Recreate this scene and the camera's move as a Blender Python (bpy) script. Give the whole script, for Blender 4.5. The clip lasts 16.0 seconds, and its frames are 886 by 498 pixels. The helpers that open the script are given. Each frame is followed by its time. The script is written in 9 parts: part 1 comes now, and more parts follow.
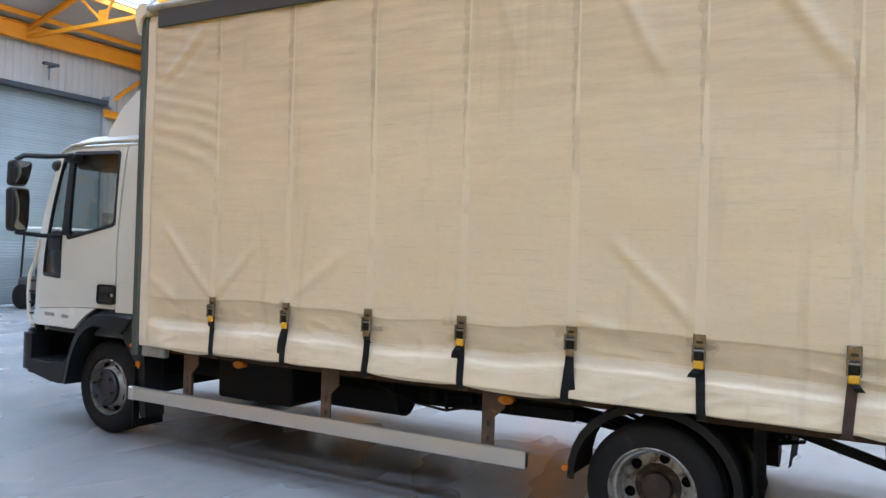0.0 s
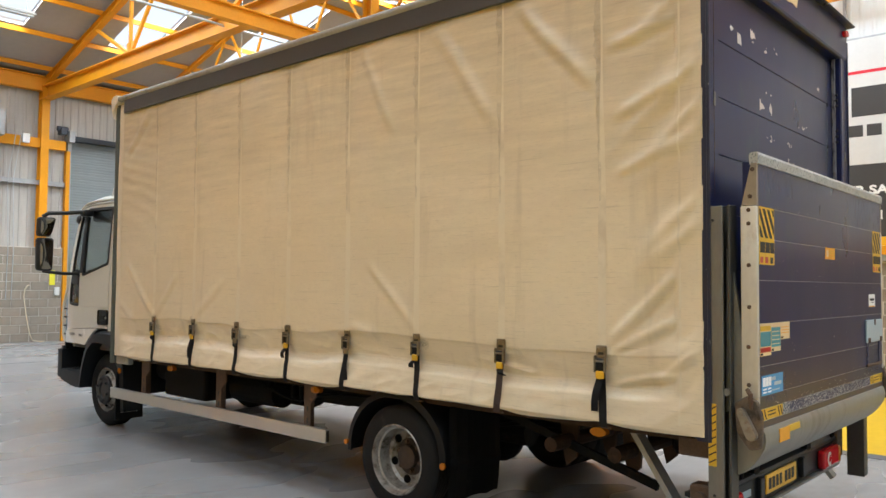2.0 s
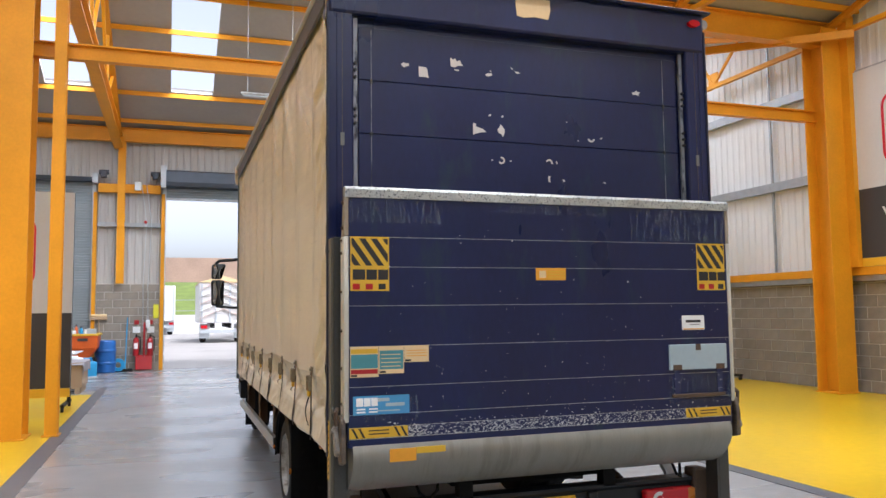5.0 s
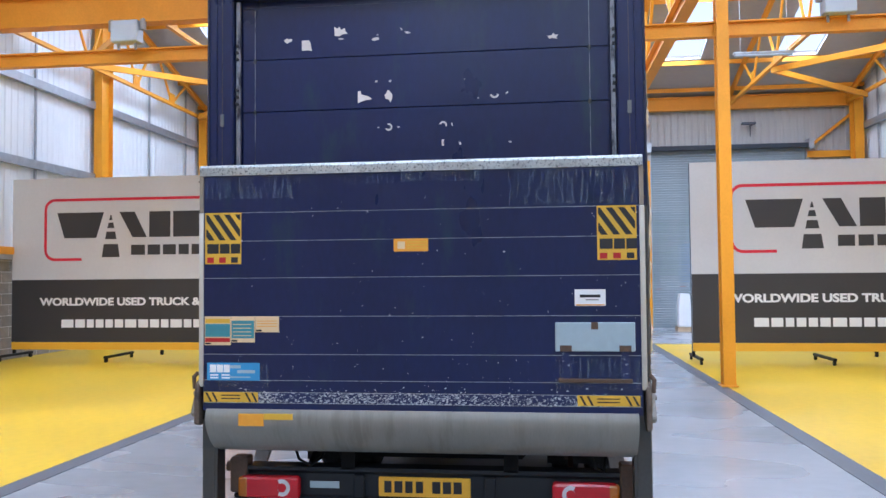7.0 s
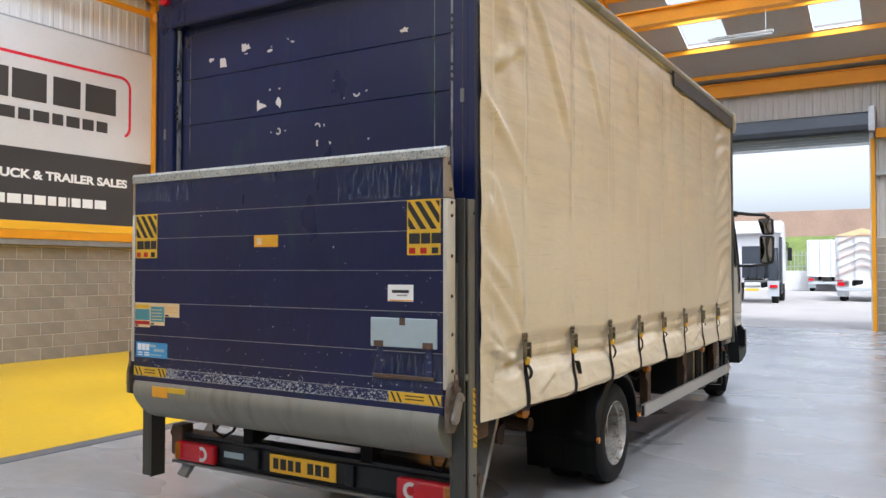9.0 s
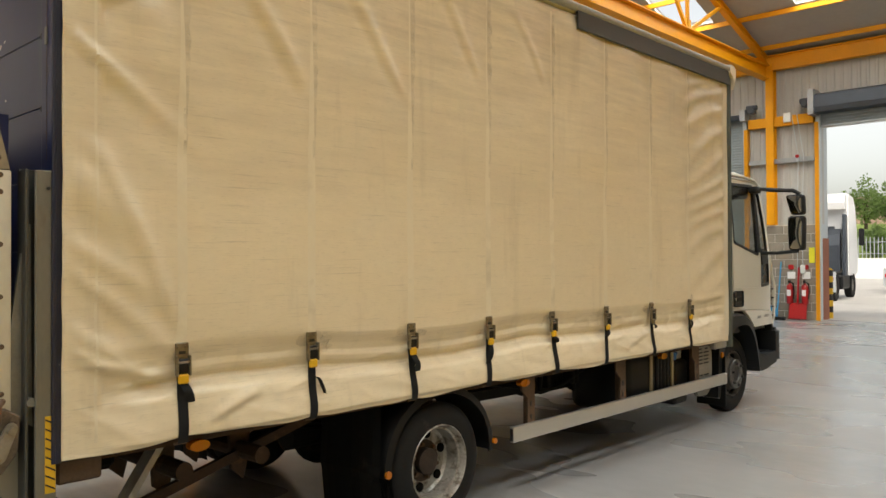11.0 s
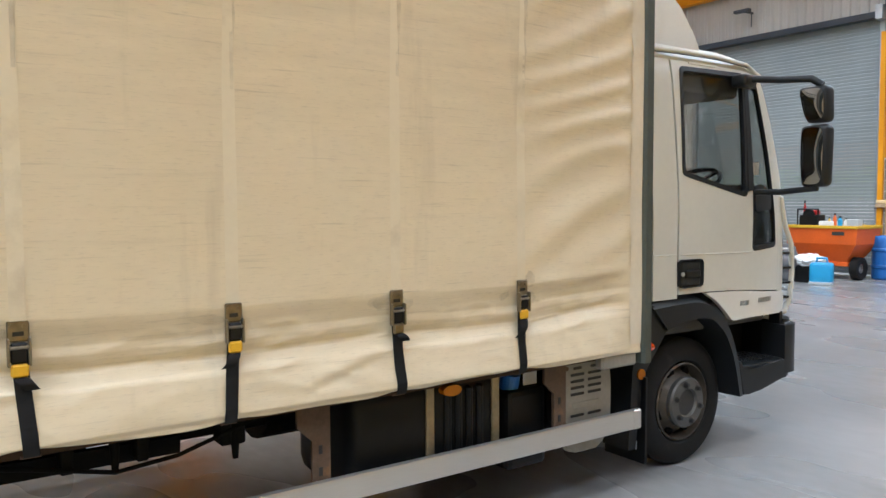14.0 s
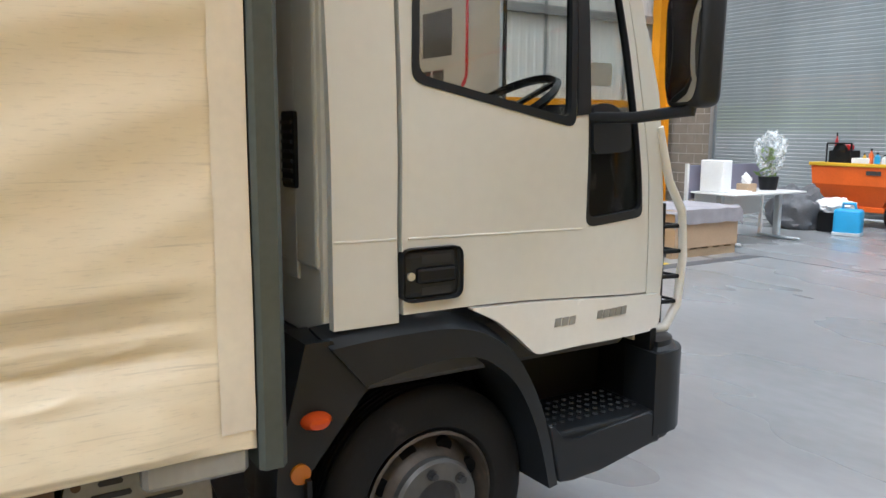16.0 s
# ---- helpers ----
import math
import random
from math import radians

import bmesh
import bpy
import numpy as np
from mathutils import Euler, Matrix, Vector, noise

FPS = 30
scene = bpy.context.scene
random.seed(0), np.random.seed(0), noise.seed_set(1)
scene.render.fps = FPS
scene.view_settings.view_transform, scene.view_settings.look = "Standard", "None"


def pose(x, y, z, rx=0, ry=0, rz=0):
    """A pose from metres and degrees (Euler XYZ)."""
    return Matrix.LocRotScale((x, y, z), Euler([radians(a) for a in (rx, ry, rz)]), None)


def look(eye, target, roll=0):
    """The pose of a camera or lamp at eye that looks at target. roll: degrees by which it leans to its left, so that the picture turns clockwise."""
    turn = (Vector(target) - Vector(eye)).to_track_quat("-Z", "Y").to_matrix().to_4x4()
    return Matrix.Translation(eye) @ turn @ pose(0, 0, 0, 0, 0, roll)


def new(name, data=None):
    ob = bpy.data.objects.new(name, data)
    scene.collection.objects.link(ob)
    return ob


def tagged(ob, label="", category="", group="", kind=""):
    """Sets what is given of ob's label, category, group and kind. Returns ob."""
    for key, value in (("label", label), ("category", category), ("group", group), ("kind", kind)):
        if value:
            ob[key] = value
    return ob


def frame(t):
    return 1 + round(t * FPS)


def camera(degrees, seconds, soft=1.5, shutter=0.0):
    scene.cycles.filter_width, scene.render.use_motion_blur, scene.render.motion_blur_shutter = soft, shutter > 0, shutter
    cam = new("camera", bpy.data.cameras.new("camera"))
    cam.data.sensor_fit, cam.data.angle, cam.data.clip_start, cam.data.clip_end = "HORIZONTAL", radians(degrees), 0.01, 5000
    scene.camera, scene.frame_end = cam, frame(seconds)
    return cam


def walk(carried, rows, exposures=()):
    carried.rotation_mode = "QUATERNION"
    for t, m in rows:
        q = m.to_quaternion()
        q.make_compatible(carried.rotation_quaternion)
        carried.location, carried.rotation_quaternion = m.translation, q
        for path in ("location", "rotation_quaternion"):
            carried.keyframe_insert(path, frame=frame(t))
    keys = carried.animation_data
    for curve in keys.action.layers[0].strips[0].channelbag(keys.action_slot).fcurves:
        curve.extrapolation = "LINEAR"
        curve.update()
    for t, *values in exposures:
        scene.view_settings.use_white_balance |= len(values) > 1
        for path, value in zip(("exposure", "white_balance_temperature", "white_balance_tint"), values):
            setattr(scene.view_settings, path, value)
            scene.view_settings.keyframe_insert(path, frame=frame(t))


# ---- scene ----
cam = camera(58.8, 16.0)
METRES, EYE, TILT, LEAN, TURN = 21.9, 1.6, 0.0, 0.0, 29.8
ROWS = [
    (0.0, 0.0, 0.0, 0.0, -0.01, 0.36, -1.83),
    (0.5, 0.0275, -0.018, 0.0003, 6.18, 1.11, -1.44),
    (1.0, 0.0563, -0.0276, -0.0009, 7.86, 1.87, -0.77),
    (1.5, 0.0867, -0.0398, -0.0007, 9.53, 2.43, -0.56),
    (2.0, 0.117, -0.0472, -0.0022, 11.9, 2.64, -0.48),
    (2.5, 0.1494, -0.0535, -0.0019, 15.22, 2.54, -0.16),
    (3.0, 0.1807, -0.05, -0.0028, 18.95, 2.64, 0.13),
    (5.5, 0.3064, 0.0343, -0.0018, 47.91, 4.44, 0.51),
    (6.0, 0.3233, 0.0595, -0.0015, 54.59, 3.75, 0.37),
    (6.5, 0.3369, 0.0865, -0.0019, 60.68, 2.88, 0.39),
    (7.0, 0.3532, 0.1138, -0.0009, 67.22, 2.1, 0.49),
    (7.5, 0.3636, 0.1428, -0.0012, 73.91, 1.85, 0.36),
    (8.0, 0.3749, 0.1728, -0.0001, 80.49, 1.92, 0.1),
    (10.5, 0.3383, 0.3125, -0.0012, 101.72, 0.78, 0.32),
    (11.0, 0.3157, 0.3355, -0.0003, 103.48, 0.78, 0.27),
    (11.5, 0.2886, 0.3544, -0.0007, 104.81, 0.65, 0.19),
    (12.0, 0.261, 0.3712, -0.0003, 106.11, 0.3, 0.24),
    (12.5, 0.2303, 0.3847, -0.0003, 107.71, -0.45, 0.22),
    (13.0, 0.2, 0.396, -0.0004, 109.95, -1.37, 0.3),
    (13.5, 0.17, 0.406, -0.0, 112.58, -2.47, 0.27),
    (14.0, 0.1394, 0.4128, -0.0002, 114.9, -3.41, 0.27),
    (14.5, 0.1086, 0.4207, 0.0003, 116.52, -4.1, 0.26),
    (15.0, 0.0773, 0.4267, 0.001, 117.16, -4.68, 0.18),
    (15.5, 0.0464, 0.4338, 0.0011, 117.5, -5.93, -0.01),
    (16.0, 0.0154, 0.4375, 0.0002, 118.63, -8.58, -0.26),
]
EXPO = [
    (0.0, 1.66, 5000, 10),
    (0.5, 1.51, 5750, 10),
    (1.0, 1.46, 5950, 10),
    (3.0, 1.34, 6300, 10),
    (5.5, 1.26, 5650, 16),
    (7.0, 1.48, 4980, 16),
    (8.0, 1.42, 5350, 14),
    (10.5, 1.10, 6700, 10),
    (11.0, 1.05, 7100, 8),
    (12.0, 0.83, 7300, 7),
    (12.5, 0.85, 7350, 7),
    (13.0, 0.90, 7450, 7),
    (13.5, 1.26, 6700, 9),
    (14.0, 1.42, 5800, 10),
    (14.5, 1.46, 5600, 10),
    (15.5, 1.52, 5750, 10),
    (16.0, 1.55, 5850, 10),
]
walk(cam, [(t, pose(-1.1, -5.375, EYE, TILT, LEAN, TURN) @ pose(METRES * x, METRES * y, METRES * z, 90 + pitch, roll, yaw)) for t, x, y, z, yaw, pitch, roll in ROWS], EXPO)

# ---- world and light ----
world = bpy.data.worlds.new("overcast_sky")
scene.world = world
world.use_nodes = True
wn = world.node_tree.nodes
sky = wn.new("ShaderNodeTexSky")
sky.sky_type = "NISHITA"
sky.sun_disc = False
sky.sun_elevation = radians(55)
sky.sun_rotation = radians(60)
sky.air_density, sky.dust_density, sky.ozone_density = 1.0, 4.0, 0.6
wn["Background"].inputs["Strength"].default_value = 0.13
cloud = wn.new("ShaderNodeHueSaturation")
cloud.inputs["Saturation"].default_value = 0.35
world.node_tree.links.new(sky.outputs["Color"], cloud.inputs["Color"])
world.node_tree.links.new(cloud.outputs["Color"], wn["Background"].inputs["Color"])

sun = new("sun", bpy.data.lights.new("sun", "SUN"))
sun.data.energy, sun.data.angle, sun.data.color = 0.8, radians(14), (1.0, 0.97, 0.93)
sun.matrix_world = look((-24, 8, 18), (-34, 2, 0))

# plan of the hall, metres: the lorry's rear frame is at x = 0, its nose towards -x
WALL_W, WALL_E, WALL_S, WALL_N = -19.9, 18.0, -10.1, 9.95
BAY, EAVE, RISE = 12.65, 6.95, 0.31
VALLEYS = (WALL_W, WALL_W + BAY, WALL_W + 2 * BAY, WALL_W + 3 * BAY)
SKY_Y = (-8.30, -5.22, -2.14, 0.94, 4.04, 7.10)
SKY_W = 1.08


def roof_z(x):
    """Height of the roof's lower face at x: pitched bays that meet in valleys."""
    u = (x - WALL_W) % BAY
    return EAVE + RISE * min(u, BAY - u)


def daylight(name, a, b, c, power, colour=(0.84, 0.94, 1.0)):
    """A daylight lamp that fills an opening: its centre a, half its width b, half its length c."""
    a, b, c = Vector(a), Vector(b), Vector(c)
    lamp = bpy.data.lights.new(name, "AREA")
    lamp.shape, lamp.size, lamp.size_y, lamp.energy, lamp.color = "RECTANGLE", 2 * b.length, 2 * c.length, power, colour
    ob = new(name, lamp)
    n = b.cross(c).normalized()
    m = Matrix((b.normalized(), c.normalized(), n)).transposed().to_4x4()
    m.translation = a
    ob.matrix_world = m
    return ob


SKYLIGHTS = []
# the third, east bay is unseen; its skylights are added to light the rear
for bay in range(3):
    for side in (0, 1):
        e = VALLEYS[bay] if side == 0 else VALLEYS[bay + 1]
        s = 1 if side == 0 else -1
        x0, x1 = e + s * 2.0, e + s * 5.9
        if max(x0, x1) < WALL_E:
            for y0 in SKY_Y:
                SKYLIGHTS.append((x0, x1, y0, y0 + SKY_W))
SKY_POWER = 56
for x0, x1, y0, y1 in SKYLIGHTS:
    xm, ym = (x0 + x1) / 2, (y0 + y1) / 2
    c = Vector((abs(x1 - x0) / 2, 0, (roof_z(max(x0, x1)) - roof_z(min(x0, x1))) / 2))
    daylight("skylight_daylight", (xm, ym, roof_z(xm) + 0.06), (0, (y1 - y0) / 2 - 0.01, 0), -c, SKY_POWER * (1 + 0.017 * ym) * (0.88 if xm > 3 else 1.0))

# ---- materials ----
def mat(name, base, rough=0.6, metal=0.0, var=0.12, scale=3.0, fine=40.0, bump=0.15, dist=0.004, stain=None, stain_at=0.62, stain_scale=1.3, spec=0.5, stretch=(1, 1, 1), each=0.0, rvar=0.1):
    """A painted, cast or woven surface: colour that drifts at two scales, stains of their own colour, uneven gloss and fine relief.
    each: how far pieces differ from one another."""
    m = bpy.data.materials.new(name)
    m.use_nodes = True
    nt = m.node_tree
    n, link = nt.nodes, nt.links.new
    b = n["Principled BSDF"]
    tc = n.new("ShaderNodeTexCoord")
    mp = n.new("ShaderNodeMapping")
    mp.inputs["Scale"].default_value = stretch
    link(tc.outputs["Object"], mp.inputs["Vector"])
    n1, n2 = n.new("ShaderNodeTexNoise"), n.new("ShaderNodeTexNoise")
    n1.inputs["Scale"].default_value, n1.inputs["Detail"].default_value = scale, 5
    n2.inputs["Scale"].default_value, n2.inputs["Detail"].default_value = fine, 3
    for q in (n1, n2):
        link(mp.outputs["Vector"], q.inputs["Vector"])
    mix = n.new("ShaderNodeMath")
    mix.operation = "MULTIPLY_ADD"
    link(n1.outputs["Fac"], mix.inputs[0])
    mix.inputs[1].default_value = 0.65
    half = n.new("ShaderNodeMath")
    half.operation = "MULTIPLY"
    link(n2.outputs["Fac"], half.inputs[0])
    half.inputs[1].default_value = 0.35
    link(half.outputs[0], mix.inputs[2])
    ramp = n.new("ShaderNodeValToRGB")
    ramp.color_ramp.elements[0].position, ramp.color_ramp.elements[1].position = 0.3, 0.7
    ramp.color_ramp.elements[0].color = (*[max(0, c * (1 - var)) for c in base], 1)
    ramp.color_ramp.elements[1].color = (*[min(1, c * (1 + var * 0.7)) for c in base], 1)
    link(mix.outputs[0], ramp.inputs["Fac"])
    colour = ramp.outputs["Color"]
    if each:
        info = n.new("ShaderNodeObjectInfo")
        hsv = n.new("ShaderNodeHueSaturation")
        mr = n.new("ShaderNodeMapRange")
        mr.inputs["To Min"].default_value, mr.inputs["To Max"].default_value = 1 - each, 1 + each
        link(info.outputs["Random"], mr.inputs["Value"])
        link(mr.outputs["Result"], hsv.inputs["Value"])
        link(colour, hsv.inputs["Color"])
        colour = hsv.outputs["Color"]
    if stain:
        n3 = n.new("ShaderNodeTexNoise")
        n3.inputs["Scale"].default_value, n3.inputs["Detail"].default_value, n3.inputs["Roughness"].default_value = stain_scale, 8, 0.65
        link(mp.outputs["Vector"], n3.inputs["Vector"])
        r3 = n.new("ShaderNodeValToRGB")
        r3.color_ramp.elements[0].position, r3.color_ramp.elements[1].position = stain_at, min(1, stain_at + 0.12)
        link(n3.outputs["Fac"], r3.inputs["Fac"])
        mc = n.new("ShaderNodeMix")
        mc.data_type = "RGBA"
        link(r3.outputs["Color"], mc.inputs["Factor"])
        link(colour, mc.inputs["A"])
        mc.inputs["B"].default_value = (*stain, 1)
        colour = mc.outputs["Result"]
    link(colour, b.inputs["Base Color"])
    rr = n.new("ShaderNodeMapRange")
    rr.inputs["To Min"].default_value, rr.inputs["To Max"].default_value = max(0.02, rough - rvar), min(1, rough + rvar)
    link(n1.outputs["Fac"], rr.inputs["Value"])
    link(rr.outputs["Result"], b.inputs["Roughness"])
    b.inputs["Metallic"].default_value = metal
    b.inputs["Specular IOR Level"].default_value = spec
    if bump:
        bp = n.new("ShaderNodeBump")
        bp.inputs["Strength"].default_value, bp.inputs["Distance"].default_value = bump, dist
        link(mix.outputs[0], bp.inputs["Height"])
        link(bp.outputs["Normal"], b.inputs["Normal"])
    return m


def glass(name, tint=(0.9, 0.95, 0.93), alpha=0.25, rough=0.02):
    m = bpy.data.materials.new(name)
    m.use_nodes = True
    n, link = m.node_tree.nodes, m.node_tree.links.new
    n.remove(n["Principled BSDF"])
    t, g, mx, f = n.new("ShaderNodeBsdfTransparent"), n.new("ShaderNodeBsdfGlossy"), n.new("ShaderNodeMixShader"), n.new("ShaderNodeLayerWeight")
    t.inputs["Color"].default_value = (*tint, 1)
    g.inputs["Roughness"].default_value = rough
    f.inputs["Blend"].default_value = 0.5
    pw, ad = n.new("ShaderNodeMath"), n.new("ShaderNodeMath")
    pw.operation, ad.operation = "POWER", "MULTIPLY_ADD"
    link(f.outputs["Facing"], pw.inputs[0])
    pw.inputs[1].default_value = 4.0
    link(pw.outputs[0], ad.inputs[0])
    ad.inputs[1].default_value, ad.inputs[2].default_value = 0.7, 0.035
    link(ad.outputs[0], mx.inputs[0])
    link(t.outputs[0], mx.inputs[1])
    link(g.outputs[0], mx.inputs[2])
    link(mx.outputs[0], n["Material Output"].inputs["Surface"])
    return m


ORANGE = mat("orange_steel_paint", (0.72, 0.30, 0.006), 0.48, spec=0.3, var=0.14, scale=1.6, fine=30, bump=0.06)
CONCRETE = mat("grey_floor_paint", (0.285, 0.284, 0.282), 0.27, var=0.2, scale=0.5, fine=7, bump=0.012, rvar=0.2, stretch=(1.5, 0.7, 1))
cn = CONCRETE.node_tree
patch, gloss = cn.nodes.new("ShaderNodeTexNoise"), cn.nodes.new("ShaderNodeMapRange")
patch.inputs["Scale"].default_value, patch.inputs["Detail"].default_value, patch.inputs["Roughness"].default_value = 0.7, 2, 0.4
cn.links.new(cn.nodes["Mapping"].outputs["Vector"], patch.inputs["Vector"])
cn.links.new(patch.outputs["Fac"], gloss.inputs["Value"])
for key, value in (("From Min", 0.30), ("From Max", 0.72), ("To Min", 0.20), ("To Max", 0.36)):
    gloss.inputs[key].default_value = value
cn.links.new(gloss.outputs["Result"], cn.nodes["Principled BSDF"].inputs["Roughness"])
YELLOW_FLOOR = mat("yellow_floor_paint", (0.66, 0.41, 0.008), 0.34, var=0.14, scale=0.6, fine=10, bump=0.05, stain=(0.62, 0.42, 0.05), stain_at=0.63)
LINE_PAINT = mat("dark_grey_line_paint", (0.10, 0.10, 0.105), 0.5, var=0.2, scale=2)
BLOCK = mat("grey_concrete_block", (0.255, 0.222, 0.178), 0.9, var=0.22, scale=5, fine=90, bump=0.6, each=0.13)
MORTAR = mat("pale_mortar", (0.56, 0.52, 0.45), 0.95, var=0.15, scale=6, bump=0.4)
CLAD = mat("white_ribbed_cladding", (0.72, 0.72, 0.70), 0.5, var=0.06, scale=0.9, fine=14, bump=0.05, stain=(0.6, 0.58, 0.54), stain_at=0.66, stretch=(1, 1, 0.25))
# the side walls' white cladding again, far wall's dimmer light put into its colour
SHADED_CLAD = mat("shaded_ribbed_cladding", (0.43, 0.415, 0.38), 0.55, var=0.08, scale=0.9, fine=14, bump=0.05, stain=(0.42, 0.40, 0.36), stain_at=0.6, stretch=(1, 1, 0.25))
ROOF = mat("pale_grey_roof_liner", (0.37, 0.36, 0.35), 0.6, var=0.1, scale=0.6, fine=8, bump=0.05)
GALV = mat("galvanised_steel", (0.40, 0.42, 0.43), 0.42, 0.7, var=0.2, scale=6, fine=60, bump=0.1)
SHUTTER = mat("grey_green_shutter_steel", (0.235, 0.265, 0.272), 0.75, 0.0, var=0.1, scale=2, fine=30, bump=0.05, each=0.04, spec=0.12)
DARKSTEEL = mat("dark_blue_grey_steel", (0.055, 0.065, 0.08), 0.45, 0.3, var=0.2, scale=3, bump=0.08)
SIGN_GREY = mat("silver_sign_vinyl", (0.64, 0.64, 0.63), 0.38, 0.1, var=0.06, scale=1.0, fine=20, bump=0.03)
SIGN_DARK = mat("charcoal_sign_vinyl", (0.042, 0.040, 0.039), 0.5, var=0.12, scale=1.0, bump=0.03)
SIGN_YELLOW = mat("yellow_sign_vinyl", (0.82, 0.44, 0.01), 0.5, var=0.08, scale=1.2, bump=0.03)
SIGN_RED = mat("red_sign_vinyl", (0.66, 0.012, 0.035), 0.5, var=0.08, bump=0.03)
SIGN_WHITE = mat("white_sign_vinyl", (0.82, 0.82, 0.80), 0.5, var=0.05, bump=0.03)
WHITE_PLASTIC = mat("white_plastic", (0.75, 0.75, 0.73), 0.4, var=0.07, bump=0.03)
RED = mat("red_enamel", (0.40, 0.010, 0.012), 0.3, var=0.12, bump=0.05)
BLUE_PLASTIC = mat("blue_plastic", (0.02, 0.13, 0.42), 0.4, var=0.12, bump=0.05)
CYAN_PLASTIC = mat("cyan_blue_plastic", (0.03, 0.32, 0.60), 0.4, var=0.1, bump=0.05)
ORANGE_HOPPER = mat("orange_hopper_paint", (0.75, 0.13, 0.015), 0.42, var=0.14, bump=0.06)
BLACK_PLASTIC = mat("black_plastic", (0.005, 0.0052, 0.0058), 0.5, var=0.25, scale=5, fine=120, bump=0.12, spec=0.28)
CARD = mat("brown_cardboard", (0.42, 0.29, 0.18), 0.85, var=0.12, bump=0.1)
WOOD = mat("raw_pine", (0.42, 0.30, 0.18), 0.75, var=0.22, scale=4, fine=30, stretch=(0.4, 4, 4), bump=0.2)
GREY_CLOTH = mat("grey_blanket", (0.30, 0.28, 0.29), 0.95, var=0.2, scale=6, fine=150, bump=0.5)
LAMP_GREY = mat("pale_grey_fitting", (0.48, 0.52, 0.54), 0.45, 0.2, var=0.08, bump=0.04)
DESK = mat("pale_laminate", (0.66, 0.65, 0.62), 0.4, var=0.05, bump=0.03)
TARMAC = mat("pale_worn_concrete_yard", (0.42, 0.40, 0.37), 0.85, var=0.15, scale=0.4, fine=12, bump=0.2, stain=(0.33, 0.31, 0.29), stain_at=0.58, stain_scale=0.3)
GRASS = mat("rough_grass", (0.17, 0.23, 0.05), 0.9, var=0.4, scale=0.9, fine=25, bump=0.5, dist=0.05)
LEAF = mat("hedge_leaf", (0.21, 0.28, 0.13), 0.6, var=0.4, scale=2, fine=30, bump=0.2)
ln = LEAF.node_tree
through_leaf, leaf_mix = ln.nodes.new("ShaderNodeBsdfTranslucent"), ln.nodes.new("ShaderNodeMixShader")
through_leaf.inputs["Color"].default_value = (0.22, 0.32, 0.09, 1)
leaf_mix.inputs[0].default_value = 0.6
ln.links.new(ln.nodes["Principled BSDF"].outputs[0], leaf_mix.inputs[1])
ln.links.new(through_leaf.outputs[0], leaf_mix.inputs[2])
ln.links.new(leaf_mix.outputs[0], ln.nodes["Material Output"].inputs["Surface"])
BARK = mat("brown_bark", (0.09, 0.065, 0.045), 0.9, var=0.3, scale=6, bump=0.6)
BRICK_RED = mat("red_brick", (0.30, 0.11, 0.065), 0.9, var=0.25, scale=2, fine=40, bump=0.4)
FAR_BRICK = mat("weathered_far_brick", (0.40, 0.27, 0.21), 0.9, var=0.2, scale=0.4, fine=5, bump=0.2)
YARD_GREY = mat("grey_tractor_paint", (0.20, 0.215, 0.225), 0.5, var=0.15, scale=1.5, bump=0.05)
FADED_STRIPE = mat("faded_pink_stripe", (0.62, 0.44, 0.38), 0.6, var=0.1, bump=0.03)
TRUCK_WHITE = mat("white_truck_paint", (0.74, 0.74, 0.74), 0.35, var=0.06, bump=0.03)
TRAILER_BLUE = mat("blue_trailer_curtain", (0.02, 0.16, 0.45), 0.5, var=0.15, bump=0.06)


# ---- builders ----
def mesh_of(name, bm, material, smooth=0.0):
    me = bpy.data.meshes.new(name)
    bmesh.ops.recalc_face_normals(bm, faces=bm.faces)
    bm.to_mesh(me)
    bm.free()
    for q in (material if isinstance(material, (list, tuple)) else [material]):
        me.materials.append(q)
    if smooth:
        me.polygons.foreach_set("use_smooth", [True] * len(me.polygons))
        me.set_sharp_from_angle(angle=radians(smooth))
    return me


def part(name, bm, material, parent=None, label="", smooth=0.0):
    ob = new(name, mesh_of(name, bm, material, smooth))
    if parent is not None:
        ob.parent = parent
    if label:
        ob["label"] = label
    return ob


def piece(name, me, parent, loc=(0, 0, 0), rz=0.0):
    """A repeat on shared mesh data."""
    ob = new(name, me)
    ob.parent = parent
    ob.location = loc
    ob.rotation_euler = (0, 0, rz)
    return ob


def thing(name, label, category, group="", kind="", at=(0, 0, 0), rz=0.0):
    ob = new(name)
    ob.empty_display_size = 0.1
    ob.matrix_world = pose(*at, 0, 0, rz)
    return tagged(ob, label, category, group, kind)


def box(bm, x0, x1, y0, y1, z0, z1, bevel=0.0, seg=1, m=None):
    r = bmesh.ops.create_cube(bm, size=1)
    vs = r["verts"]
    mm = Matrix.Translation(((x0 + x1) / 2, (y0 + y1) / 2, (z0 + z1) / 2)) @ Matrix.Diagonal((abs(x1 - x0), abs(y1 - y0), abs(z1 - z0), 1))
    bmesh.ops.transform(bm, matrix=mm, verts=vs)
    if bevel:
        es = list({e for v in vs for e in v.link_edges})
        out = bmesh.ops.bevel(bm, geom=es, offset=bevel, segments=seg, affect="EDGES", profile=0.5)
        vs = list({v for f in out["faces"] for v in f.verts} | {v for v in vs if v.is_valid})
    if m is not None:
        bmesh.ops.transform(bm, matrix=m, verts=vs)
    return bm


def B(x0, x1, y0, y1, z0, z1, bevel=0.0, seg=1, m=None):
    return box(bmesh.new(), x0, x1, y0, y1, z0, z1, bevel, seg, m)


